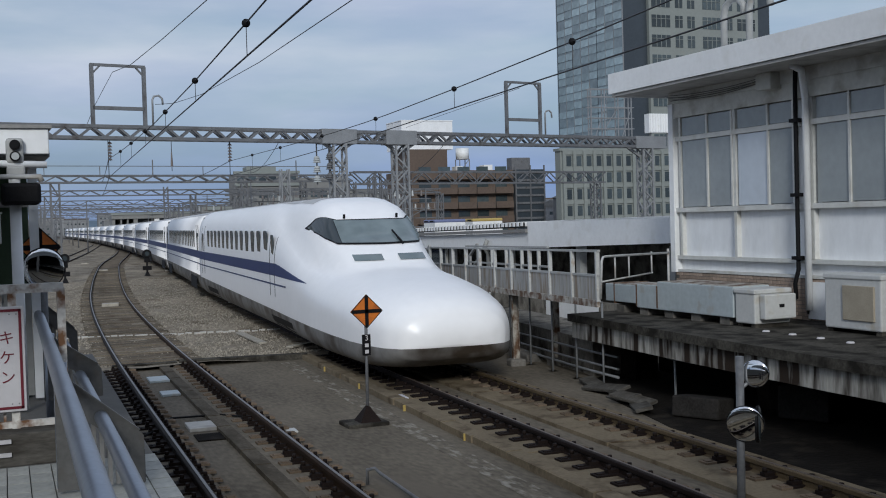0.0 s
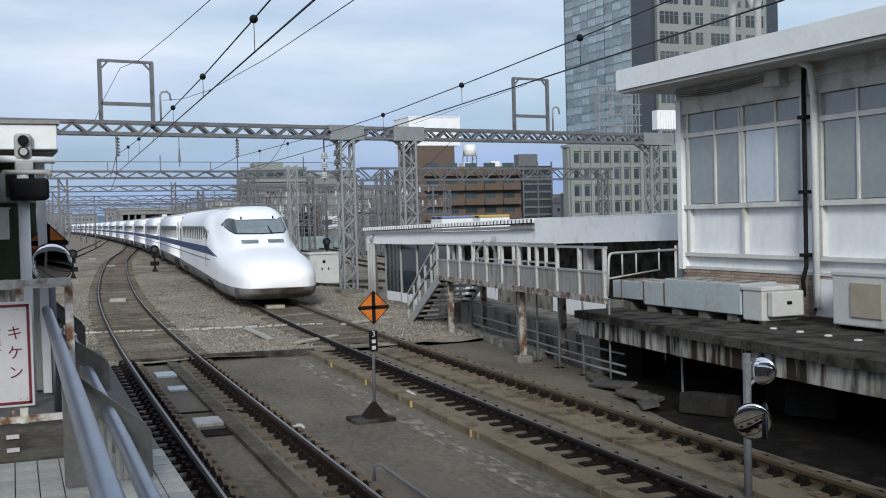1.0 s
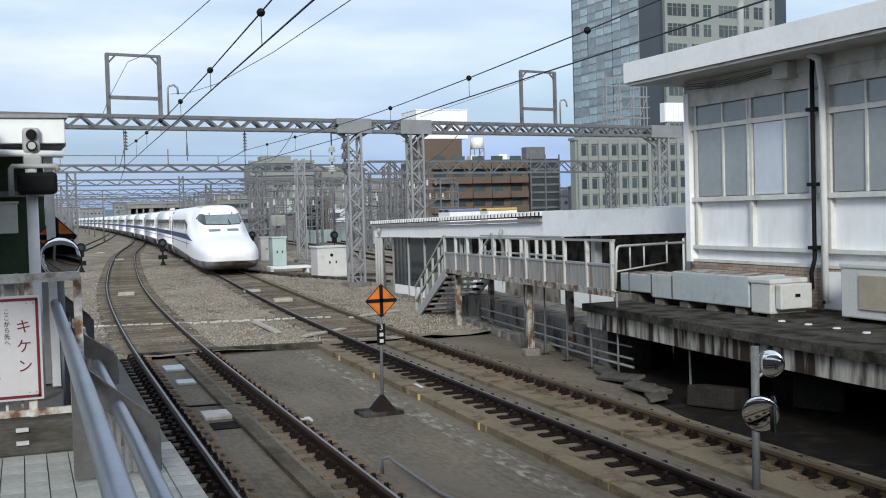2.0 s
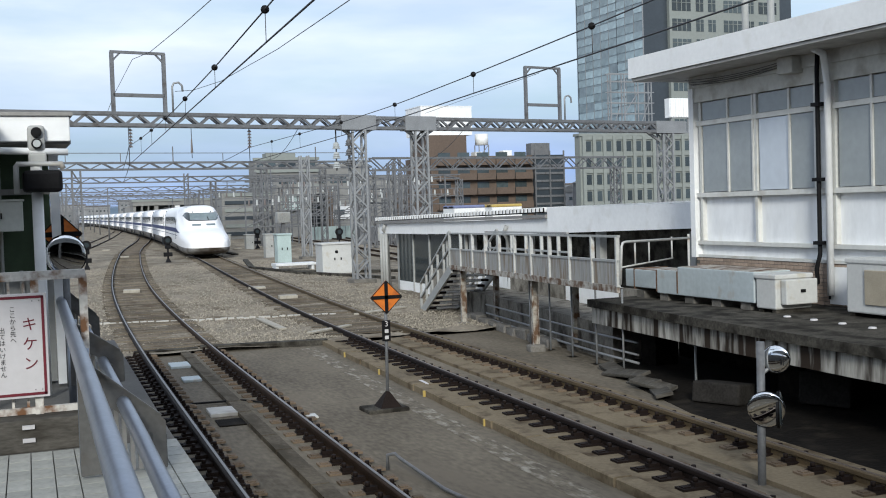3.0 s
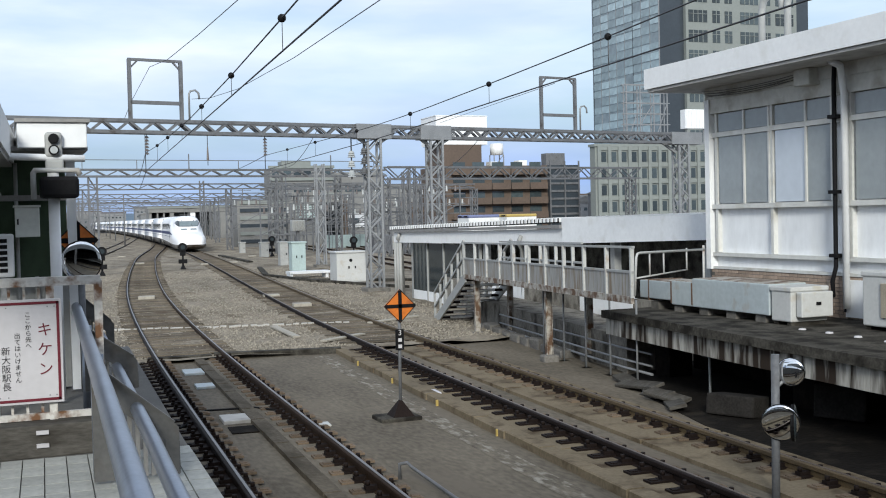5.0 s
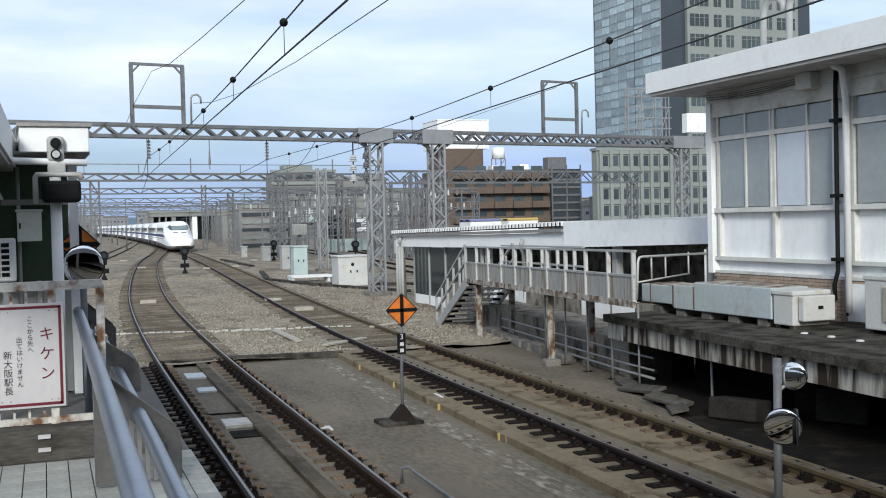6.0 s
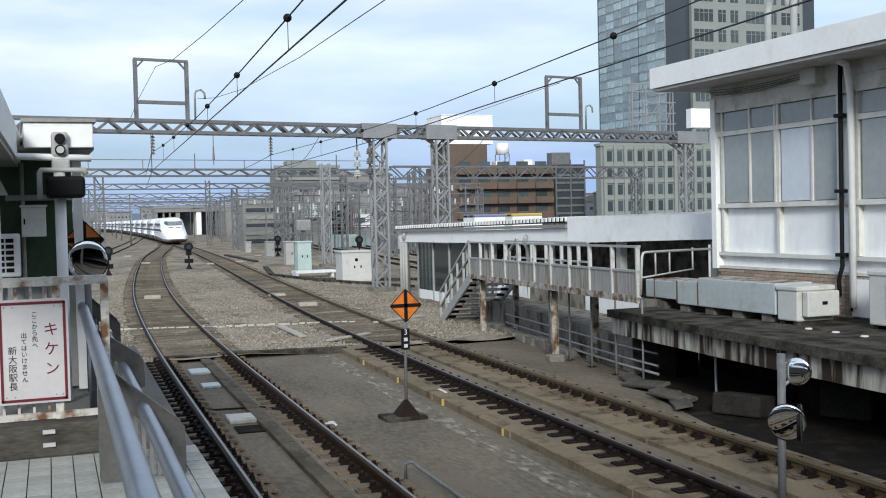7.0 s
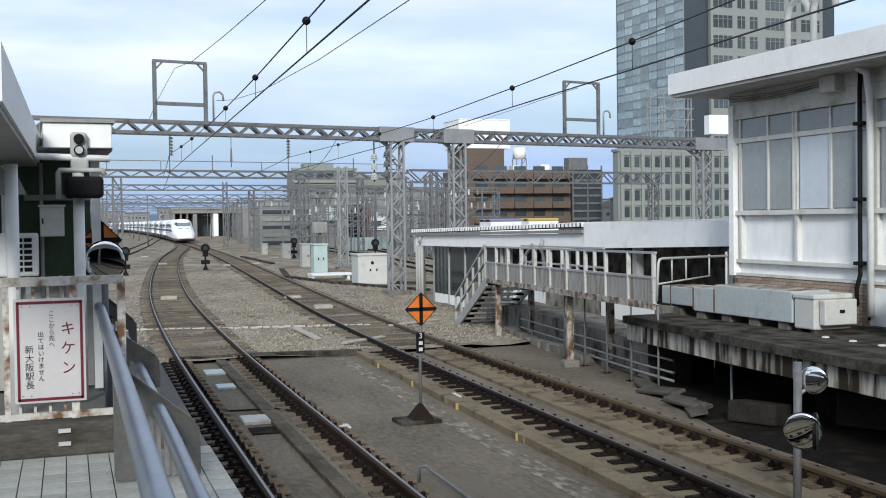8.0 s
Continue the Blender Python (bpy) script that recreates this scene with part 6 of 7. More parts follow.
part("stair_bay", bm, M_TOWER_DARK, apt, "solid dark box painting the shade of an open stair bay")
for j in range(9):
    bm = B()
    bm_box(bm, (18.5, -1.05, 0.6 + 1.3 * j), (24.3, -0.88, 0.95 + 1.3 * j))
    part("stair_band", bm, M_GALV_DK, apt)
for x in (18.6, 21.4, 24.1):
    part("stair_post", bm_bar(B(), (x, -1.1, 0), (x, -1.1, 12.4), 0.22), M_GALV_DK, apt)
for x, w, h, m in ((9.0, 1.2, 0.8, M_WHITE_PAINT), (14.2, 1.6, 1.0, M_WHITE_PAINT), (19.5, 3.6, 2.2, M_GALV_DK)):
    bm = B()
    bm_box(bm, (x, 2, 11.7), (x + w, 4, 11.7 + h), bevel=0.05)
    part("roof_unit", bm, m, apt)
tank = thing("water_tank", (79.3, 175.0, 11.0), "white roof water tank on a steel frame", "water tank")
bm = bm_rod(B(), (0, 0, 2.2), (0, 0, 4.1), 1.15, 18)
part("tank", bm, M_WHITE_PAINT, tank)
for x in (-0.9, 0.9):
    for y in (-0.9, 0.9):
        part("leg", bm_bar(B(), (x, y, 0), (x, y, 2.2), 0.14), M_GALV, tank)
part("brace", bm_bar(B(), (-0.9, -0.9, 0), (0.9, -0.9, 2.2), 0.1), M_GALV, tank)

# pale roof house
slabb = thing("roof_house", (66.7, 171.2, 14.704), "pale windowless roof house on the brown block", "roof house")
bm = B()
bm_box(bm, (0, 0, 0), (9.2, 7, 4.7))
part("wall", bm, M_OFFWHITE, slabb)
bm = B()
bm_box(bm, (-0.08, -0.08, 4.7), (9.28, 7.08, 4.85))
part("roof_edge", bm, M_OFFWHITE, slabb)

# depot building with a dark gateway behind the masts
depot = thing("depot_building", (25.0, 128.0, -0.6), "grey beige depot building with a dark gateway", "building")
for lo_, hi_ in (((0, 0, 0), (6.3, 3, 5.8)), ((6.3, 0, 0), (10.2, 10, 5.9)), ((12.3, 0, 0), (19.0, 10, 5.7)), ((10.2, 0, 5.5), (12.3, 10, 6.3))):
    part("wall", bm_box(B(), lo_, hi_), M_FACADE_LT, depot)
# dark sheets on back and cheeks paint the gateway's shade over pale walls
part("gateway_back", bm_box(B(), (10.2, 6, 0), (12.3, 6.3, 5.5)), M_TOWER_DARK, depot, "dark sheet painting the shade inside the gateway")
for x in (10.2, 12.3):
    part("gateway_cheek", bm_box(B(), (x - 0.02, 0.02, 0), (x + 0.02, 6.0, 5.5)), M_TOWER_DARK, depot, "dark sheet painting the shade on the gateway's cheek")
for j in range(6):
    part("louvre", bm_box(B(), (0.3, -0.15, 0.9 + 0.9 * j), (5.9, -0.01, 1.3 + 0.9 * j)), M_FACADE_ST if j % 2 else M_TOWER_DARK, depot)
part("white_panel", bm_box(B(), (13.1, -0.2, 2.4), (16.0, -0.02, 4.05)), M_WHITE_PAINT, depot, "white wall panel")
part("window", bm_box(B(), (13.3, -0.3, 2.9), (14.6, -0.2, 3.5)), M_FAR_WIN, depot)
part("column", bm_bar(B(), (12.85, -0.4, 0), (12.85, -0.4, 5.6), 0.42), M_FACADE_BR, depot, "brown column")
part("green_box", bm_box(B(), (7.0, -0.8, 3.7), (9.0, -0.02, 5.2)), M_MINT, depot, "pale green box on the wall")
for x, z in ((6.6, 5.9), (14.0, 5.7)):
    part("roof_unit", bm_box(B(), (x, 0.5, z), (x + 3.6, 6, z + 0.8)), M_FACADE_LT, depot)

# taller grey building with a stepped top behind the depot
stepped = thing("stepped_building", (36.2, 160.0, -1.6), "pale grey office building with a stepped roofline and window bands", "office block")
for lo_, hi_ in (((0, 0, 0), (9.5, 4, 12.0)), ((9.5, 0.6, 0), (17.5, 6, 11.4)), ((17.5, 1.0, 0), (24.0, 6, 9.6))):
    part("wall", bm_box(B(), lo_, hi_), M_FACADE_LT, stepped)
part("penthouse", bm_box(B(), (2.0, 1, 12.0), (6.4, 3.5, 13.1)), M_FACADE_ST, stepped)
part("parapet", bm_box(B(), (-0.2, -0.2, 11.99), (9.7, 0.2, 12.4)), M_FACADE_ST, stepped)
for j in range(5):
    z = 1.5 + 2.3 * j
    part("band", bm_box(B(), (-0.1, -0.3, z - 0.5), (9.6, -0.01, z - 0.1)), M_FACADE_ST, stepped)
    for i in range(6):
        x = 0.5 + 1.5 * i
        if i == 0:
            part("window", bm_box(B(), (x - 0.2, -0.12, z), (x + 0.75, -0.011, z + 1.4)), M_FAR_WIN, stepped)
        elif (i + j) % 4:
            part("window", bm_box(B(), (x, -0.08, z + 0.1), (x + 1.1, -0.011, z + 1.2)), M_FAR_WIN, stepped)
    for i in range(5):
        if j < 4:
            part("window", bm_box(B(), (10.0 + 1.5 * i, 0.5, z + 0.1), (11.0 + 1.5 * i, 0.599, z + 1.2)), M_FAR_WIN, stepped)

# far shed with a white sheet front
shed = thing("far_shed", (36.0, 200.0, -0.6), "pale far shed with a white sheet front", "shed")
part("wall", bm_box(B(), (0, 0, 0), (9.0, 8, 5.2)), M_FACADE_LT, shed)
part("sheet", bm_box(B(), (3.2, -0.15, 1.6), (6.6, -0.01, 6.2)), M_WHITE_PAINT, shed, "white sheet front")
part("door", bm_box(B(), (4.2, -0.25, 1.6), (5.8, -0.16, 3.0)), M_TOWER_DARK, shed, "dark low door")

for x, y in ((47.0, 128.0), (48.2, 128.5)):
    t = thing("brown_frame", (x, y, -0.6), "rusty brown steel frame among the masts", "steel frame", "brown frames")
    for sgn in (-0.45, 0.45):
        part("post", bm_bar(B(), (sgn, 0, 0), (sgn, 0, 5.3), 0.26), M_FACADE_BR, t)
    part("beam", bm_bar(B(), (-0.8, 0, 4.2), (0.8, 0, 4.2), 0.3), M_FACADE_BR, t)

# bridge with dark openings where other lines pass under, beyond the train's curve
gate = thing("far_track_bridge", (0.0, 252.0, -0.4), "pale far bridge with dark openings beside the train's line", "bridge")
part("deck", bm_box(B(), (29.6, 0, 5.5), (52.0, 6, 6.4)), M_FACADE_LT, gate)
part("parapet", bm_box(B(), (29.4, -0.2, 6.39), (52.2, 0.1, 6.9)), M_FACADE_ST, gate)
for x, w in ((30.0, 0.6), (31.6, 0.3), (33.0, 0.3), (34.7, 0.9), (39.3, 1.1), (44.0, 0.6), (51.4, 0.6)):
    part("pier", bm_box(B(), (x - w / 2, 0.3, 0), (x + w / 2, 5.5, 5.5)), M_WHITE_PAINT if 38 < x < 40 else M_FACADE_LT, gate)
# dark sheet behind the piers paints the shade inside the openings
part("inside_shade", bm_box(B(), (30.3, 5.6, 0), (51.0, 5.9, 5.49)), M_TOWER_DARK, gate, "dark inside")

# coloured boxes seen over the canopy, first two for a far train; walls added
for x, y, l, m, lab in ((20.95, 48.5, 1.4, M_BLUE_BAND, "pale blue box standing for a far train behind the canopy"), (22.9, 48.5, 1.4, M_YELLOW, "yellow box seen behind the canopy"), (23.5, 23.5, 4.0, M_BLUE_BAND, "long blue box seen behind the canopy"), (23.6, 20.6, 1.0, M_YELLOW, "yellow box seen behind the canopy"), (23.6, 18.6, 1.2, M_YELLOW, "yellow box seen behind the canopy")):
    t = thing("roof_cover", (x, y, 0), lab, "roof cover", "roof covers")
    bm = B()
    bm_box(bm, (-0.8, -l / 2, 2.8), (0.8, l / 2, 2.94), bevel=0.05)
    part("cover", bm, m, t)
    part("wall", bm_box(B(), (-0.78, -l / 2 + 0.02, -0.6), (0.78, l / 2 - 0.02, 2.8)), M_WHITE_PAINT, t, "white wall added below the coloured box")
    for k in range(2):
        part("dark_mark", bm_box(B(), (-0.82, -l / 4 + l / 2 * k - 0.2, 2.84), (-0.79, -l / 4 + l / 2 * k + 0.2, 2.9)), M_BLACK, t)

# far town: many small houses and sheds, and hills
rng = random.Random(5)
for k in range(64):
    y = rng.uniform(210, 520) if k < 46 else rng.uniform(620, 860)
    b = rng.uniform(0.0, 0.62)
    x = b * y
    if k >= 46:
        x = rng.uniform(-0.03, 0.13) * y
    elif x < 0.24 * y:
        x = (0.24 + rng.uniform(0, 0.38)) * y
    w, d = rng.uniform(6, 20), rng.uniform(6, 14)
    hgt = rng.uniform(3.0, 8.0) * (1 + (min(y, 520) - 200) / 500)
    t = thing("far_building", (x, y, -0.6), "small grey town building far behind the tracks", "building", "far town")
    bm = B()
    bm_box(bm, (-w / 2, 0, 0), (w / 2, d, hgt))
    part("wall", bm, M_TOWN, t)
    bm = B()
    if k % 3:
        bm_box(bm, (-w / 2 - 0.3, -0.3, hgt), (w / 2 + 0.3, d + 0.3, hgt + 0.5))
    else:
        bm_prism(bm, [(-w / 2 - 0.4, hgt), (w / 2 + 0.4, hgt), (0, hgt + w * 0.18)], -d - 0.3, 0.3, Matrix(((1, 0, 0, 0), (0, 0, -1, 0), (0, 1, 0, 0), (0, 0, 0, 1))))
    part("roof", bm, (M_FACADE_LT, M_FACADE_BR, M_GALV_DK)[k % 3], t)
    me = box_mesh("window", (1.1, 0.1, 1.0), M_FAR_WIN)
    for i in range(int(w / 2.4)):
        for j in range(int(hgt / 3.0)):
            again("window", me, t, pose(-w / 2 + 1.6 + 2.4 * i, -0.02, 1.2 + 2.9 * j))
bm = B()
prev = None
for k in range(121):
    a = math.radians(-70 + 140 * k / 120)
    r = 3600
    hh = 40 + 36 * noise.noise((k * 0.09, 3.0, 0)) + 14 * noise.noise((k * 0.4, 9.0, 0))
    lo_ = bm.verts.new((r * math.sin(a), r * math.cos(a), -5))
    mid_v = bm.verts.new(((r + 300) * math.sin(a), (r + 300) * math.cos(a), max(10, hh)))
    hi_ = bm.verts.new(((r + 900) * math.sin(a), (r + 900) * math.cos(a), max(5, hh * 0.6)))
    if prev:
        bm.faces.new((prev[0], lo_, mid_v, prev[1]))
        bm.faces.new((prev[1], mid_v, hi_, prev[2]))
    prev = (lo_, mid_v, hi_)
tagged(link("far_hills", smooth(bm), M_HILL), "low blue grey hills on the horizon", "hills", kind="structure")

# switchgear yard: steel portals, bushings and boxes between the masts and the depot
rng = random.Random(33)
for k in range(22):
    y = rng.uniform(92, 122)
    x = 0.2 * y + rng.uniform(-1.5, 19)
    hgt = rng.uniform(4.2, 6.8)
    w = rng.uniform(2.0, 4.5)
    t = thing("yard_portal", (x, y, -0.4), "grey steel portal with insulators in the switch yard", "steel portal", "switch yard")
    for s in (0, w):
        part("post", bm_bar(B(), (s, 0, 0), (s, 0, hgt), 0.11), M_GALV_DK, t)
    for z in (hgt, hgt * 0.86, hgt * 0.72, hgt * 0.45):
        part("beam", bm_bar(B(), (-0.5, 0, z), (w + 0.5, 0, z), 0.08), M_GALV_DK, t)
    for j in range(4):
        bm = B()
        bmesh.ops.create_cone(bm, cap_ends=True, segments=8, radius1=0.11, radius2=0.07, depth=0.5, matrix=pose(w * (j + 0.5) / 4, 0, hgt - 0.35))
        part("insulator", bm, M_INSUL_W if (k + j) % 2 else M_INSUL, t)
    part("brace", bm_bar(B(), (0, 0, hgt * 0.45), (w, 0, hgt * 0.72), 0.08), M_GALV_DK, t)
for k in range(12):
    y = rng.uniform(90, 118)
    x = 0.31 * y + rng.uniform(1, 16)
    w, h = rng.uniform(0.8, 1.8), rng.uniform(0.9, 2.0)
    t = thing("yard_box", (x, y, -0.4), "grey equipment box in the switch yard", "equipment box", "switch yard")
    part("casing", bm_box(B(), (0, 0, 0.2), (w, 0.8, h), bevel=0.03), (M_GREY_PAINT, M_GALV_DK)[k % 2], t)
    part("base", bm_box(B(), (-0.1, -0.1, 0), (w + 0.1, 0.9, 0.2)), M_CONC, t)


# ---- the train ----
ip = np.interp


def half_w(s):
    return float(ip(s, [0, 0.12, 0.4, 0.9, 1.8, 3.2, 5, 7, 30], [0.7, 1.0, 1.22, 1.38, 1.52, 1.61, 1.66, 1.68, 1.68]))


def hood_z(s):
    return float(ip(s, [0, 0.1, 0.35, 0.8, 1.6, 2.8, 4.2, 5.5, 7.0, 8.5, 9.8, 11, 30], [1.05, 1.3, 1.48, 1.62, 1.76, 1.88, 2.0, 2.2, 2.65, 3.12, 3.44, 3.56, 3.58]))


def hump_z(s):
    return float(ip(s, [0, 2.4, 3.4, 4.1, 4.6, 5.1, 5.9, 6.6, 7.4, 9, 11, 30], [0, 0.9, 1.8, 2.15, 2.4, 2.62, 3.12, 3.42, 3.54, 3.57, 3.58, 3.58]))


def hump_w(s):
    return float(ip(s, [0, 3.6, 5, 6.2, 7.5, 9, 11, 30], [1.15, 1.2, 1.32, 1.42, 1.48, 1.54, 1.6, 1.6]))


def low_z(s):
    return float(ip(s, [0, 0.12, 0.5, 1.5, 4, 30], [0.62, 0.42, 0.25, 0.16, 0.12, 0.12]))


def n_of(s):
    return float(ip(s, [0, 4, 9, 12, 30], [2.5, 2.5, 3.0, 4.2, 4.2]))


def mid_z(s):
    return low_z(s) + (hood_z(s) - low_z(s)) * float(ip(s, [0, 3, 12, 30], [0.45, 0.5, 0.45, 0.45]))


def skin_z(s, x):
    """Height of the train's upper skin at s from the tip and x from the middle."""
    w, n, zm = half_w(s), n_of(s), mid_z(s)
    hood = zm + (hood_z(s) - zm) * max(0.0, 1 - abs(x / w) ** n) ** (1 / n)
    hw = hump_w(s)
    f = max(0.0, 1 - abs(x / hw) ** 4.5) ** (1 / 2.0)
    hump = zm + (hump_z(s) - zm) * f if f > 0 else 0.0
    k = 0.07
    return k * math.log(math.exp(hood / k) + math.exp(hump / k)) - k * 0.69 * math.exp(-((hood - hump) / (2 * k)) ** 2)


def side_x(s, z):
    w, n, zm = half_w(s), n_of(s), mid_z(s)
    if z >= zm:
        return w * max(0.0, 1 - ((z - zm) / (hood_z(s) - zm)) ** n) ** (1 / n)
    return w * max(0.0, 1 - ((zm - z) / (zm - low_z(s))) ** 5) ** (1 / 5)


NOSE_Y = -13.6          # the tip's place in the end car
CAR_L = 27.0


def loft(stations, keep):
    """The skin between stations as quads, where keep(s, z) holds."""
    bm = B()
    rings = []
    NT = 56
    for s in stations:
        w, n, zm, zb = half_w(s), n_of(s), mid_z(s), low_z(s)
        ring = []
        for k in range(NT + 1):
            a = math.pi * (-0.5 + 2.0 * k / NT)
            c, d = math.cos(a), math.sin(a)
            if d >= 0:
                x = w * math.copysign(abs(c) ** (2 / n), c)
                z = skin_z(s, x) if abs(x) < w * 0.999 else zm
            else:
                x = w * math.copysign(abs(c) ** (2 / 5), c)
                z = zm - (zm - zb) * abs(d) ** (2 / 5)
            ring.append((x, z))
        rings.append(ring)
    verts = [[bm.verts.new((x, NOSE_Y + s, z)) for x, z in r[:-1]] for s, r in zip(stations, rings)]
    for i in range(len(stations) - 1):
        for k in range(NT):
            q = (verts[i][k], verts[i][(k + 1) % NT], verts[i + 1][(k + 1) % NT], verts[i + 1][k])
            zc = sum(v.co.z for v in q) / 4
            if keep(stations[i], zc):
                bm.faces.new(q)
    if keep(0, 0.7):
        cen = bm.verts.new((0, NOSE_Y - 0.06, 0.7))
        for k in range(NT):
            bm.faces.new((verts[0][(k + 1) % NT], verts[0][k], cen))
    last = verts[-1]
    if keep(CAR_L, 2.0):
        bm.faces.new(last)
    bmesh.ops.delete(bm, geom=[v for v in bm.verts if not v.link_faces], context='VERTS')
    bmesh.ops.recalc_face_normals(bm, faces=bm.faces)
    return smooth(bm)


def cut_skirt(bm, upper):
    """Cuts the car along the line between white body and grey skirt, which rises gently from the nose."""
    bmesh.ops.bisect_plane(bm, geom=bm.verts[:] + bm.edges[:] + bm.faces[:], plane_co=(0, NOSE_Y, 0.64), plane_no=(0, -0.0105, 1), clear_inner=upper, clear_outer=not upper)
    return bm


def skin_patch(outline_rows, lift):
    """A patch on the upper skin: rows of (s, x0, x1), lifted off it."""
    bm = B()
    grid = []
    for s, x0, x1 in outline_rows:
        grid.append([bm.verts.new((x, NOSE_Y + s, skin_z(s, x) + lift)) for x in np.linspace(x0, x1, 15)])
    for a, b in zip(grid, grid[1:]):
        for i in range(14):
            bm.faces.new((a[i], a[i + 1], b[i + 1], b[i]))
    bmesh.ops.recalc_face_normals(bm, faces=bm.faces)
    return smooth(bm)


def s_at(z, x):
    """How far from the tip the upper skin reaches the height z, at x from the middle."""
    a, b = 2.0, 10.5
    for _ in range(40):
        m = (a + b) / 2
        a, b = (m, b) if skin_z(m, x) < z else (a, m)
    return (a + b) / 2


def skin_columns(xs, low, high, lift, inset):
    """A patch on the upper skin between two heights, column by column."""
    bm = B()
    prev = None
    for x in xs:
        z0, z1 = low(x) + inset, high(x) - inset
        z1 = max(z1, z0 + 0.004)
        col = []
        for z in np.linspace(z0, z1, 9):
            s = s_at(z, x)
            col.append(bm.verts.new((x, NOSE_Y + s - lift * 0.6, z + lift * 0.8)))
        if prev:
            for i in range(8):
                bm.faces.new((prev[i], col[i], col[i + 1], prev[i + 1]))
        prev = col
    bmesh.ops.recalc_face_normals(bm, faces=bm.faces)
    return smooth(bm)


def side_strip(sgn, cols, lift, x_of=None):
    """A strip on the flank: columns of (s, z0, z1)."""
    bm = B()
    prev = None
    for s, z0, z1 in cols:
        col = [bm.verts.new((sgn * ((x_of or side_x)(s, z) + lift), NOSE_Y + s, z)) for z in np.linspace(z0, z1, 4)]
        if prev:
            for i in range(3):
                f = (prev[i], col[i], col[i + 1], prev[i + 1])
                bm.faces.new(f if sgn > 0 else f[::-1])
        prev = col
    return smooth(bm)


def rounded_pane(w, h, r, t):
    """A small upright pane with round corners in the y-z plane, facing x."""
    pts = []
    for cx, cz, a0 in ((w / 2 - r, h / 2 - r, 0), (-w / 2 + r, h / 2 - r, 90), (-w / 2 + r, -h / 2 + r, 180), (w / 2 - r, -h / 2 + r, 270)):
        for k in range(4):
            a = math.radians(a0 + 30 * k)
            pts.append((cx + r * math.cos(a), cz + r * math.sin(a)))
    bm = B()
    bm_prism(bm, pts, -t / 2, t / 2, Matrix(((0, 0, 1, 0), (1, 0, 0, 0), (0, 1, 0, 0), (0, 0, 0, 1))))
    return bm


def pane_mesh(name, w, h, r, t, material):
    bm = rounded_pane(w, h, r, t)
    me = bpy.data.meshes.new(name)
    bm.to_mesh(me)
    bm.free()
    me.materials.append(material)
    return me


PANE = pane_mesh("side_window", 0.52, 0.76, 0.14, 0.03, M_DARKGLASS)
DOOR_PANE = pane_mesh("door_window", 0.3, 0.75, 0.08, 0.03, M_DARKGLASS)


def add_bogies(t, ys):
    for y in ys:
        bm = B()
        bm_box(bm, (-1.2, y - 1.7, 0.25), (1.2, y + 1.7, 0.6))
        for dy in (-1.25, 1.25):
            for sx in (-0.75, 0.75):
                bm_rod(bm, (sx - 0.07, y + dy, 0.44), (sx + 0.07, y + dy, 0.44), 0.43, 20)
        part("bogie", bm, M_BLACK, t)


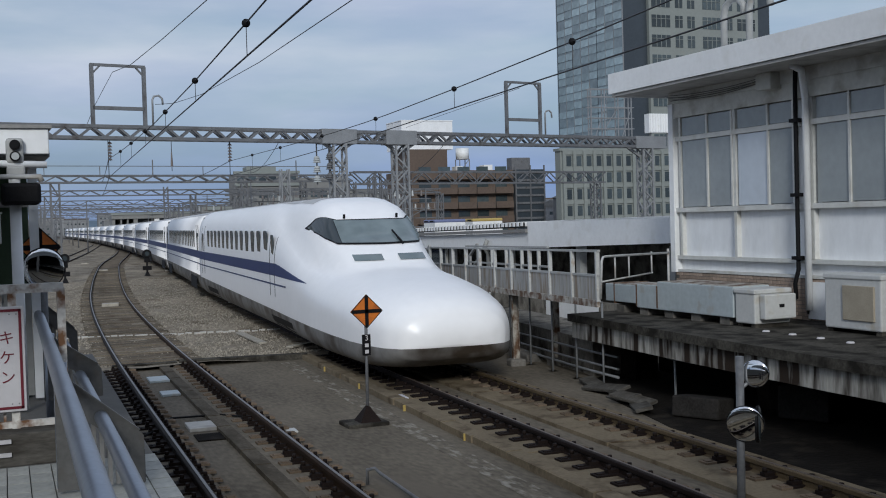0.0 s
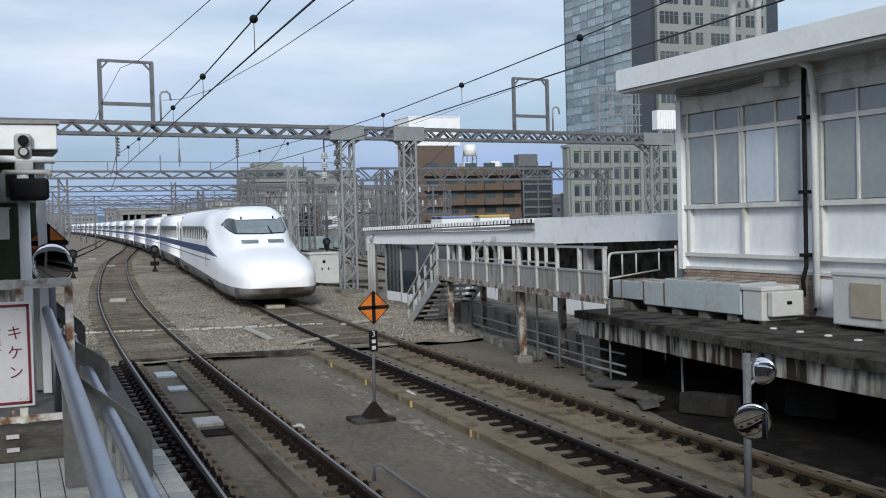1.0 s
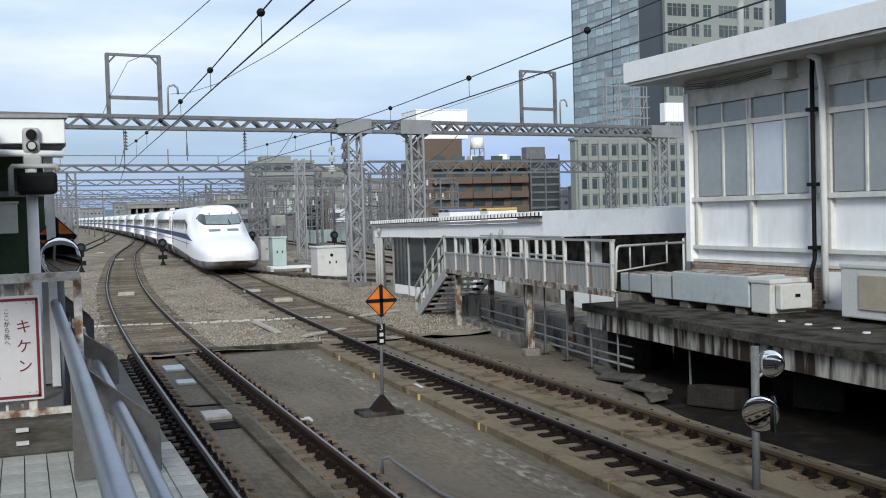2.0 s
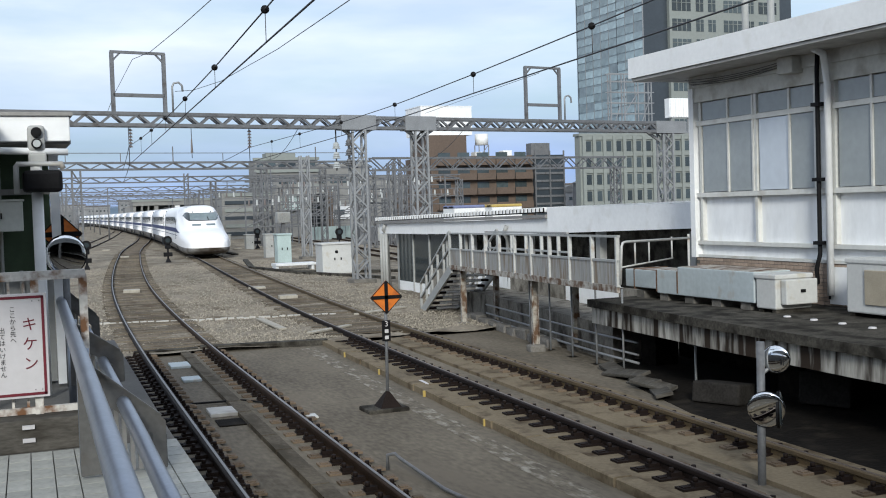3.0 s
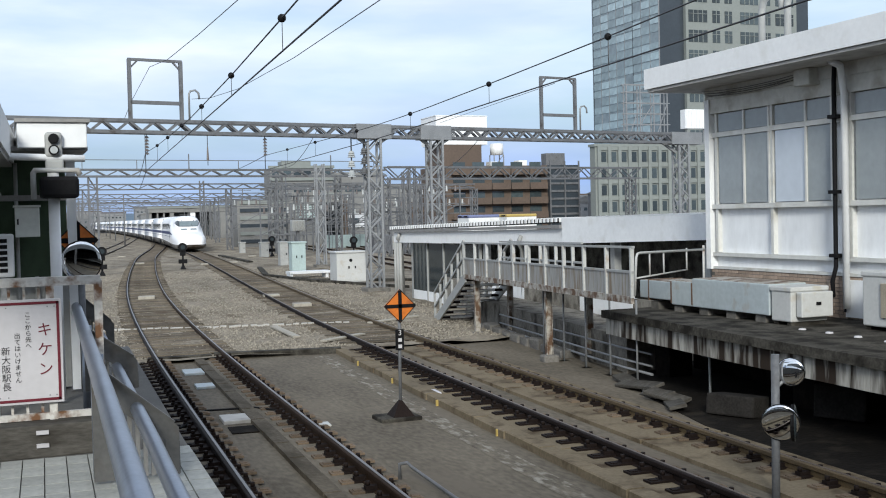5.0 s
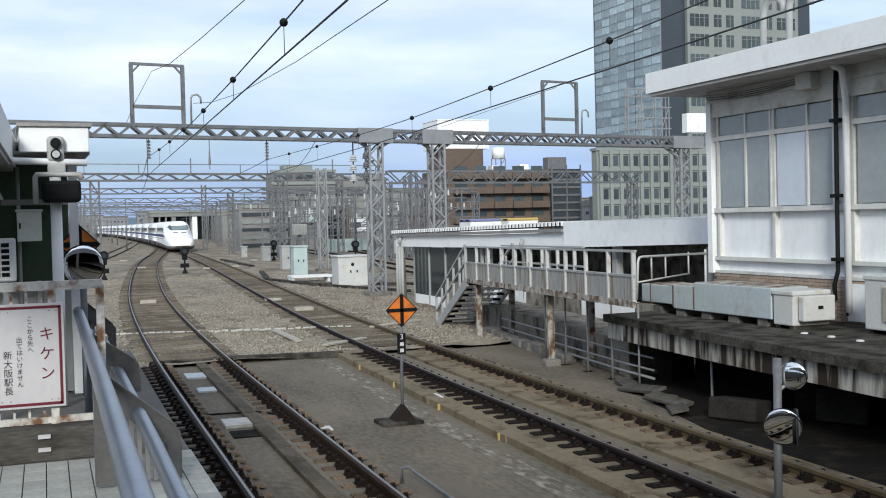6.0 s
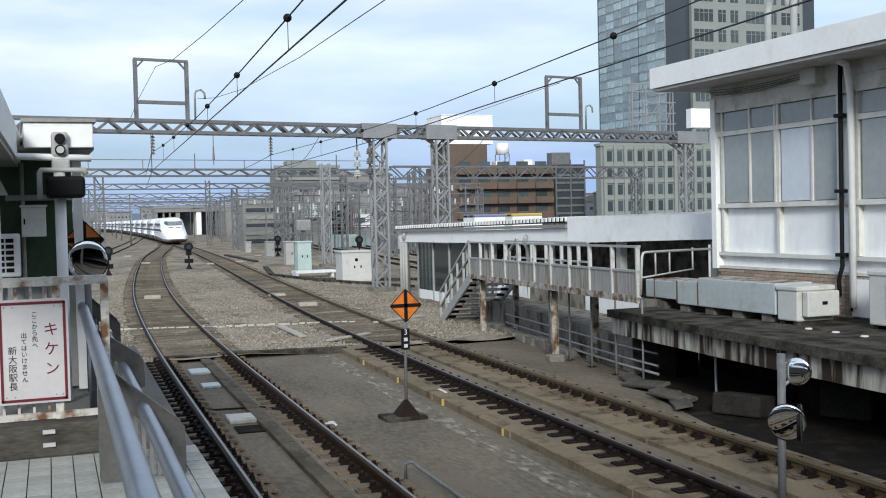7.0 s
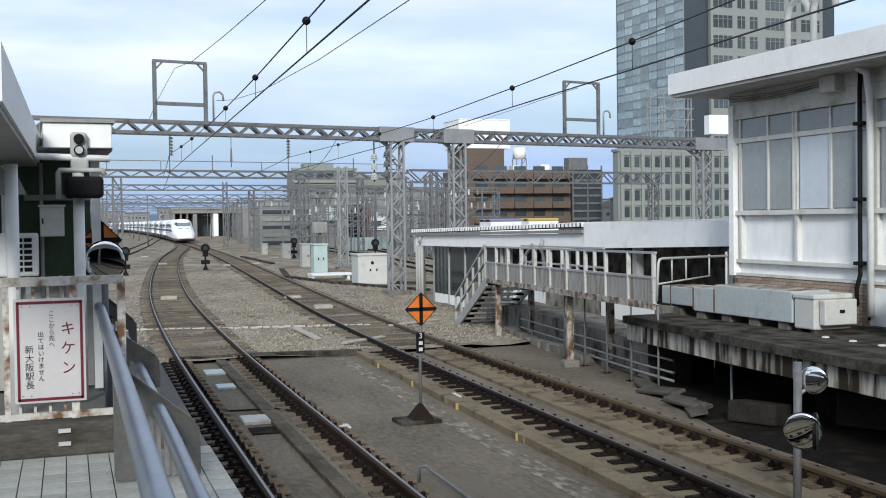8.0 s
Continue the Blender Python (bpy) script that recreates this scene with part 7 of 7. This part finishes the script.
def end_car():
    t = thing("train_end_car", (0, 0, 0), "glossy white bullet train end car with a long duckbill nose", "train", "train cars")
    st = sorted(set([0, 0.03, 0.07, 0.12, 0.2, 0.3, 0.42, 0.6] + list(np.arange(0.8, 11.4, 0.25)) + [12, 14, 17, 20, 23, 25, 26.5, CAR_L]))
    part("body", cut_skirt(loft(st, lambda s, z: True), True), M_TRAIN, t)
    part("skirt", cut_skirt(loft(st, lambda s, z: True), False), M_TRAIN_UNDER, t, "grey lower skirt")
    # windscreen: one wide six-sided glass, its pale and dark reflections painted as two colours
    low = lambda x: float(ip(abs(x), [0, 0.95, 1.12, 1.27], [2.43, 2.45, 2.58, 2.8]))
    high = lambda x: float(ip(abs(x), [0, 0.8, 1.0, 1.12, 1.27], [3.0, 3.0, 3.08, 3.04, 2.82]))
    part("windscreen_surround", skin_columns(np.linspace(-1.27, 1.27, 33), low, high, 0.012, 0.0), M_BLACK, t, "black windscreen edge")
    part("windscreen", skin_columns(np.linspace(-0.86, 1.2, 25), low, high, 0.022, 0.03), M_SCREEN, t, "windscreen glass with its pale reflection put into the colour")
    part("dark_reflection_pane", skin_columns(np.linspace(-1.25, -0.87, 9), low, high, 0.022, 0.025), M_DARKGLASS, t, "windscreen side with its dark reflection put into the colour")
    for sgn in (-1, 1):
        xs = np.linspace(0.18, 0.8, 7) * sgn
        part("headlight", skin_columns(xs, lambda x: 2.1, lambda x: 2.23 + 0.0 * x, 0.015, 0.0), M_SCREEN, t, "grey headlight glass")
        stripe = [(5.5, 1.6, 1.61), (6.2, 1.61, 1.68), (7.0, 1.62, 1.77), (7.8, 1.63, 1.85), (8.4, 1.635, 1.91)] + [(s, 1.64, 1.95) for s in (9.0, 9.6, 11.0, 12, 16, 20, 24, CAR_L)]
        part("blue_stripe", side_strip(sgn, stripe, 0.006), M_BLUE, t, "dark blue stripe")
        part("thin_stripe", side_strip(sgn, [(s, 1.4, 1.44) for s in (7.6, 8.2, 8.8, 9.5, 11, 12, 16, 20, 24, CAR_L)], 0.006), M_BLUE, t, "thin dark blue line")
        for k in range(13):
            s = 10.5 + 1.1 * k
            again("side_window", PANE, t, pose(sgn * (side_x(s, 2.4) - 0.004), NOSE_Y + s, 2.4, 0, sgn * 2.0, 0))
        for s, w in ((9.5, 0.7), (25.6, 0.9)):
            bm = B()
            for ds in (-w / 2, w / 2):
                bm_path(bm, [(sgn * (side_x(s + ds, a) - 0.004), NOSE_Y + s + ds, a) for a in np.linspace(1.1, 2.62 if s < 12 else 2.95, 12)], 0.012, 6)
            part("door_gap", bm, M_BLACK, t, "dark gap round the door")
            again("door_window", DOOR_PANE, t, pose(sgn * (side_x(s, 2.3) - 0.002), NOSE_Y + s, 2.3, 0, sgn * 2.0, 0))
        bm = bm_path(B(), [(sgn * 0.62, NOSE_Y + 5.8, skin_z(5.8, 0.62)), (sgn * 0.62, NOSE_Y + 5.78, skin_z(5.8, 0.62) + 0.09)], 0.03)
        part("roof_lamp", bm, M_BLACK, t)
    bm = bm_path(B(), [(0.42, NOSE_Y + 4.62, skin_z(4.62, 0.42) + 0.05), (0.38, NOSE_Y + 4.9, skin_z(4.9, 0.38) + 0.06)], 0.025)
    bm_rod(bm, (0.38, NOSE_Y + 4.9, skin_z(4.9, 0.38) + 0.06), (0.34, NOSE_Y + 5.2, skin_z(5.2, 0.34) + 0.06), 0.02)
    part("wiper", bm, M_BLACK, t)
    for sgn in (-1, 1):
        for sm in (8.6, 23.1):
            # flat black strips on the skirt beside the bogies; nothing is cut open
            part("bogie_strip", side_strip(sgn, [(sm + d, 0.2, 0.56 + 0.004 * sm) for d in (-1.5, -0.5, 0.5, 1.5)], 0.006), M_BLACK, t, "flat black strip on the skirt before the bogie")
    part("roof", skin_patch([(s, -0.95, 0.95) for s in (7.6, 8.2, 9.0, 10, 11, 14, 18, 22, 26.9)], 0.006), M_TRAIN_ROOF, t, "grimy grey roof")
    add_bogies(t, (-5.0, 9.5))
    return t


def mid_car():
    t = thing("train_car", (0, 0, 0), "white bullet train passenger car with a dark blue stripe", "train", "train cars")
    L = 24.6
    prof = []
    for k in range(40):
        a = 2 * math.pi * k / 40
        c, d = math.cos(a), math.sin(a)
        x = 1.68 * math.copysign(abs(c) ** (2 / (4.2 if d > 0 else 5)), c)
        z = 1.68 + (1.9 if d > 0 else 1.56) * math.copysign(abs(d) ** (2 / (4.2 if d > 0 else 5)), d)
        prof.append((x, z))
    for nm, lo_, hi_, m in (("body", 0.86, 3.4, M_TRAIN), ("skirt", -1, 0.86, M_TRAIN_UNDER), ("roof", 3.4, 9, M_TRAIN_ROOF)):
        bm = B()
        va = [bm.verts.new((x, -L / 2, z)) for x, z in prof]
        vb = [bm.verts.new((x, L / 2, z)) for x, z in prof]
        for i in range(40):
            j = (i + 1) % 40
            zc = (prof[i][1] + prof[j][1]) / 2
            if lo_ <= zc < hi_:
                bm.faces.new((va[i], vb[i], vb[j], va[j]))
        if nm == "body":
            bm.faces.new(va)
            bm.faces.new(vb[::-1])
        bmesh.ops.delete(bm, geom=[v for v in bm.verts if not v.link_faces], context='VERTS')
        bmesh.ops.recalc_face_normals(bm, faces=bm.faces)
        part(nm, smooth(bm), m, t)
    bm = B()
    bm_box(bm, (-1.5, -L / 2 - 0.5, 0.4), (1.5, -L / 2 + 0.02, 3.3))
    part("gangway", bm, M_BLACK, t, "dark gangway between cars")
    for sgn in (-1, 1):
        part("blue_stripe", side_strip(sgn, [(-NOSE_Y + y, 1.64, 1.95) for y in (-L / 2, 0, L / 2)], 0.006, lambda s, z: 1.68), M_BLUE, t, "dark blue stripe")
        part("thin_stripe", side_strip(sgn, [(-NOSE_Y + y, 1.4, 1.44) for y in (-L / 2, 0, L / 2)], 0.006, lambda s, z: 1.68), M_BLUE, t, "thin dark blue line")
        for k in range(18):
            again("side_window", PANE, t, pose(sgn * 1.672, -9.2 + 1.04 * k, 2.4, 0, sgn * 2.0, 0))
        for y in (-8.7, 8.7):
            part("bogie_strip", side_strip(sgn, [(-NOSE_Y + y + d, 0.3, 0.82) for d in (-1.6, 1.6)], 0.01, lambda s, z: 1.68), M_BLACK, t, "flat black strip on the skirt before the bogie")
        for y in (-11.0, 11.0):
            bm = B()
            for ds in (-0.45, 0.45):
                bm_bar(bm, (sgn * 1.672, y + ds, 1.1), (sgn * 1.672, y + ds, 3.0), 0.02)
            part("door_gap", bm, M_BLACK, t, "dark gap round the door")
            again("door_window", DOOR_PANE, t, pose(sgn * 1.674, y, 2.3))
    add_bogies(t, (-8.7, 8.7))
    return t


TRAIN = [end_car()]
mid = mid_car()
TRAIN.append(mid)
for k in range(14):
    TRAIN.append(copy_thing(mid, pose(0, 0, 0)))

# seconds, and how far along its track the nose tip stands (y of the tip at the start, then metres run)
RUN = [(0.5 * k, 18.85 * 0.5 * k) for k in range(17)]
NOSE_START = 18.3


def car_pose(s_mid):
    xa, ya = at_arc(s_mid - 8.7)
    xb, yb = at_arc(s_mid + 8.7)
    return pose((xa + xb) / 2, (ya + yb) / 2, 0.0, 0, 0, -math.degrees(math.atan2(xb - xa, yb - ya)))


def motions():
    s0 = float(np.interp(NOSE_START, YS, ARC_B))
    for k, car in enumerate(TRAIN):
        mid_s = 13.6 if k == 0 else 13.6 + 13.4 + 12.55 + 25.05 * (k - 1)
        walk(car, [(t, car_pose(s0 + d + mid_s)) for t, d in RUN])


motions()
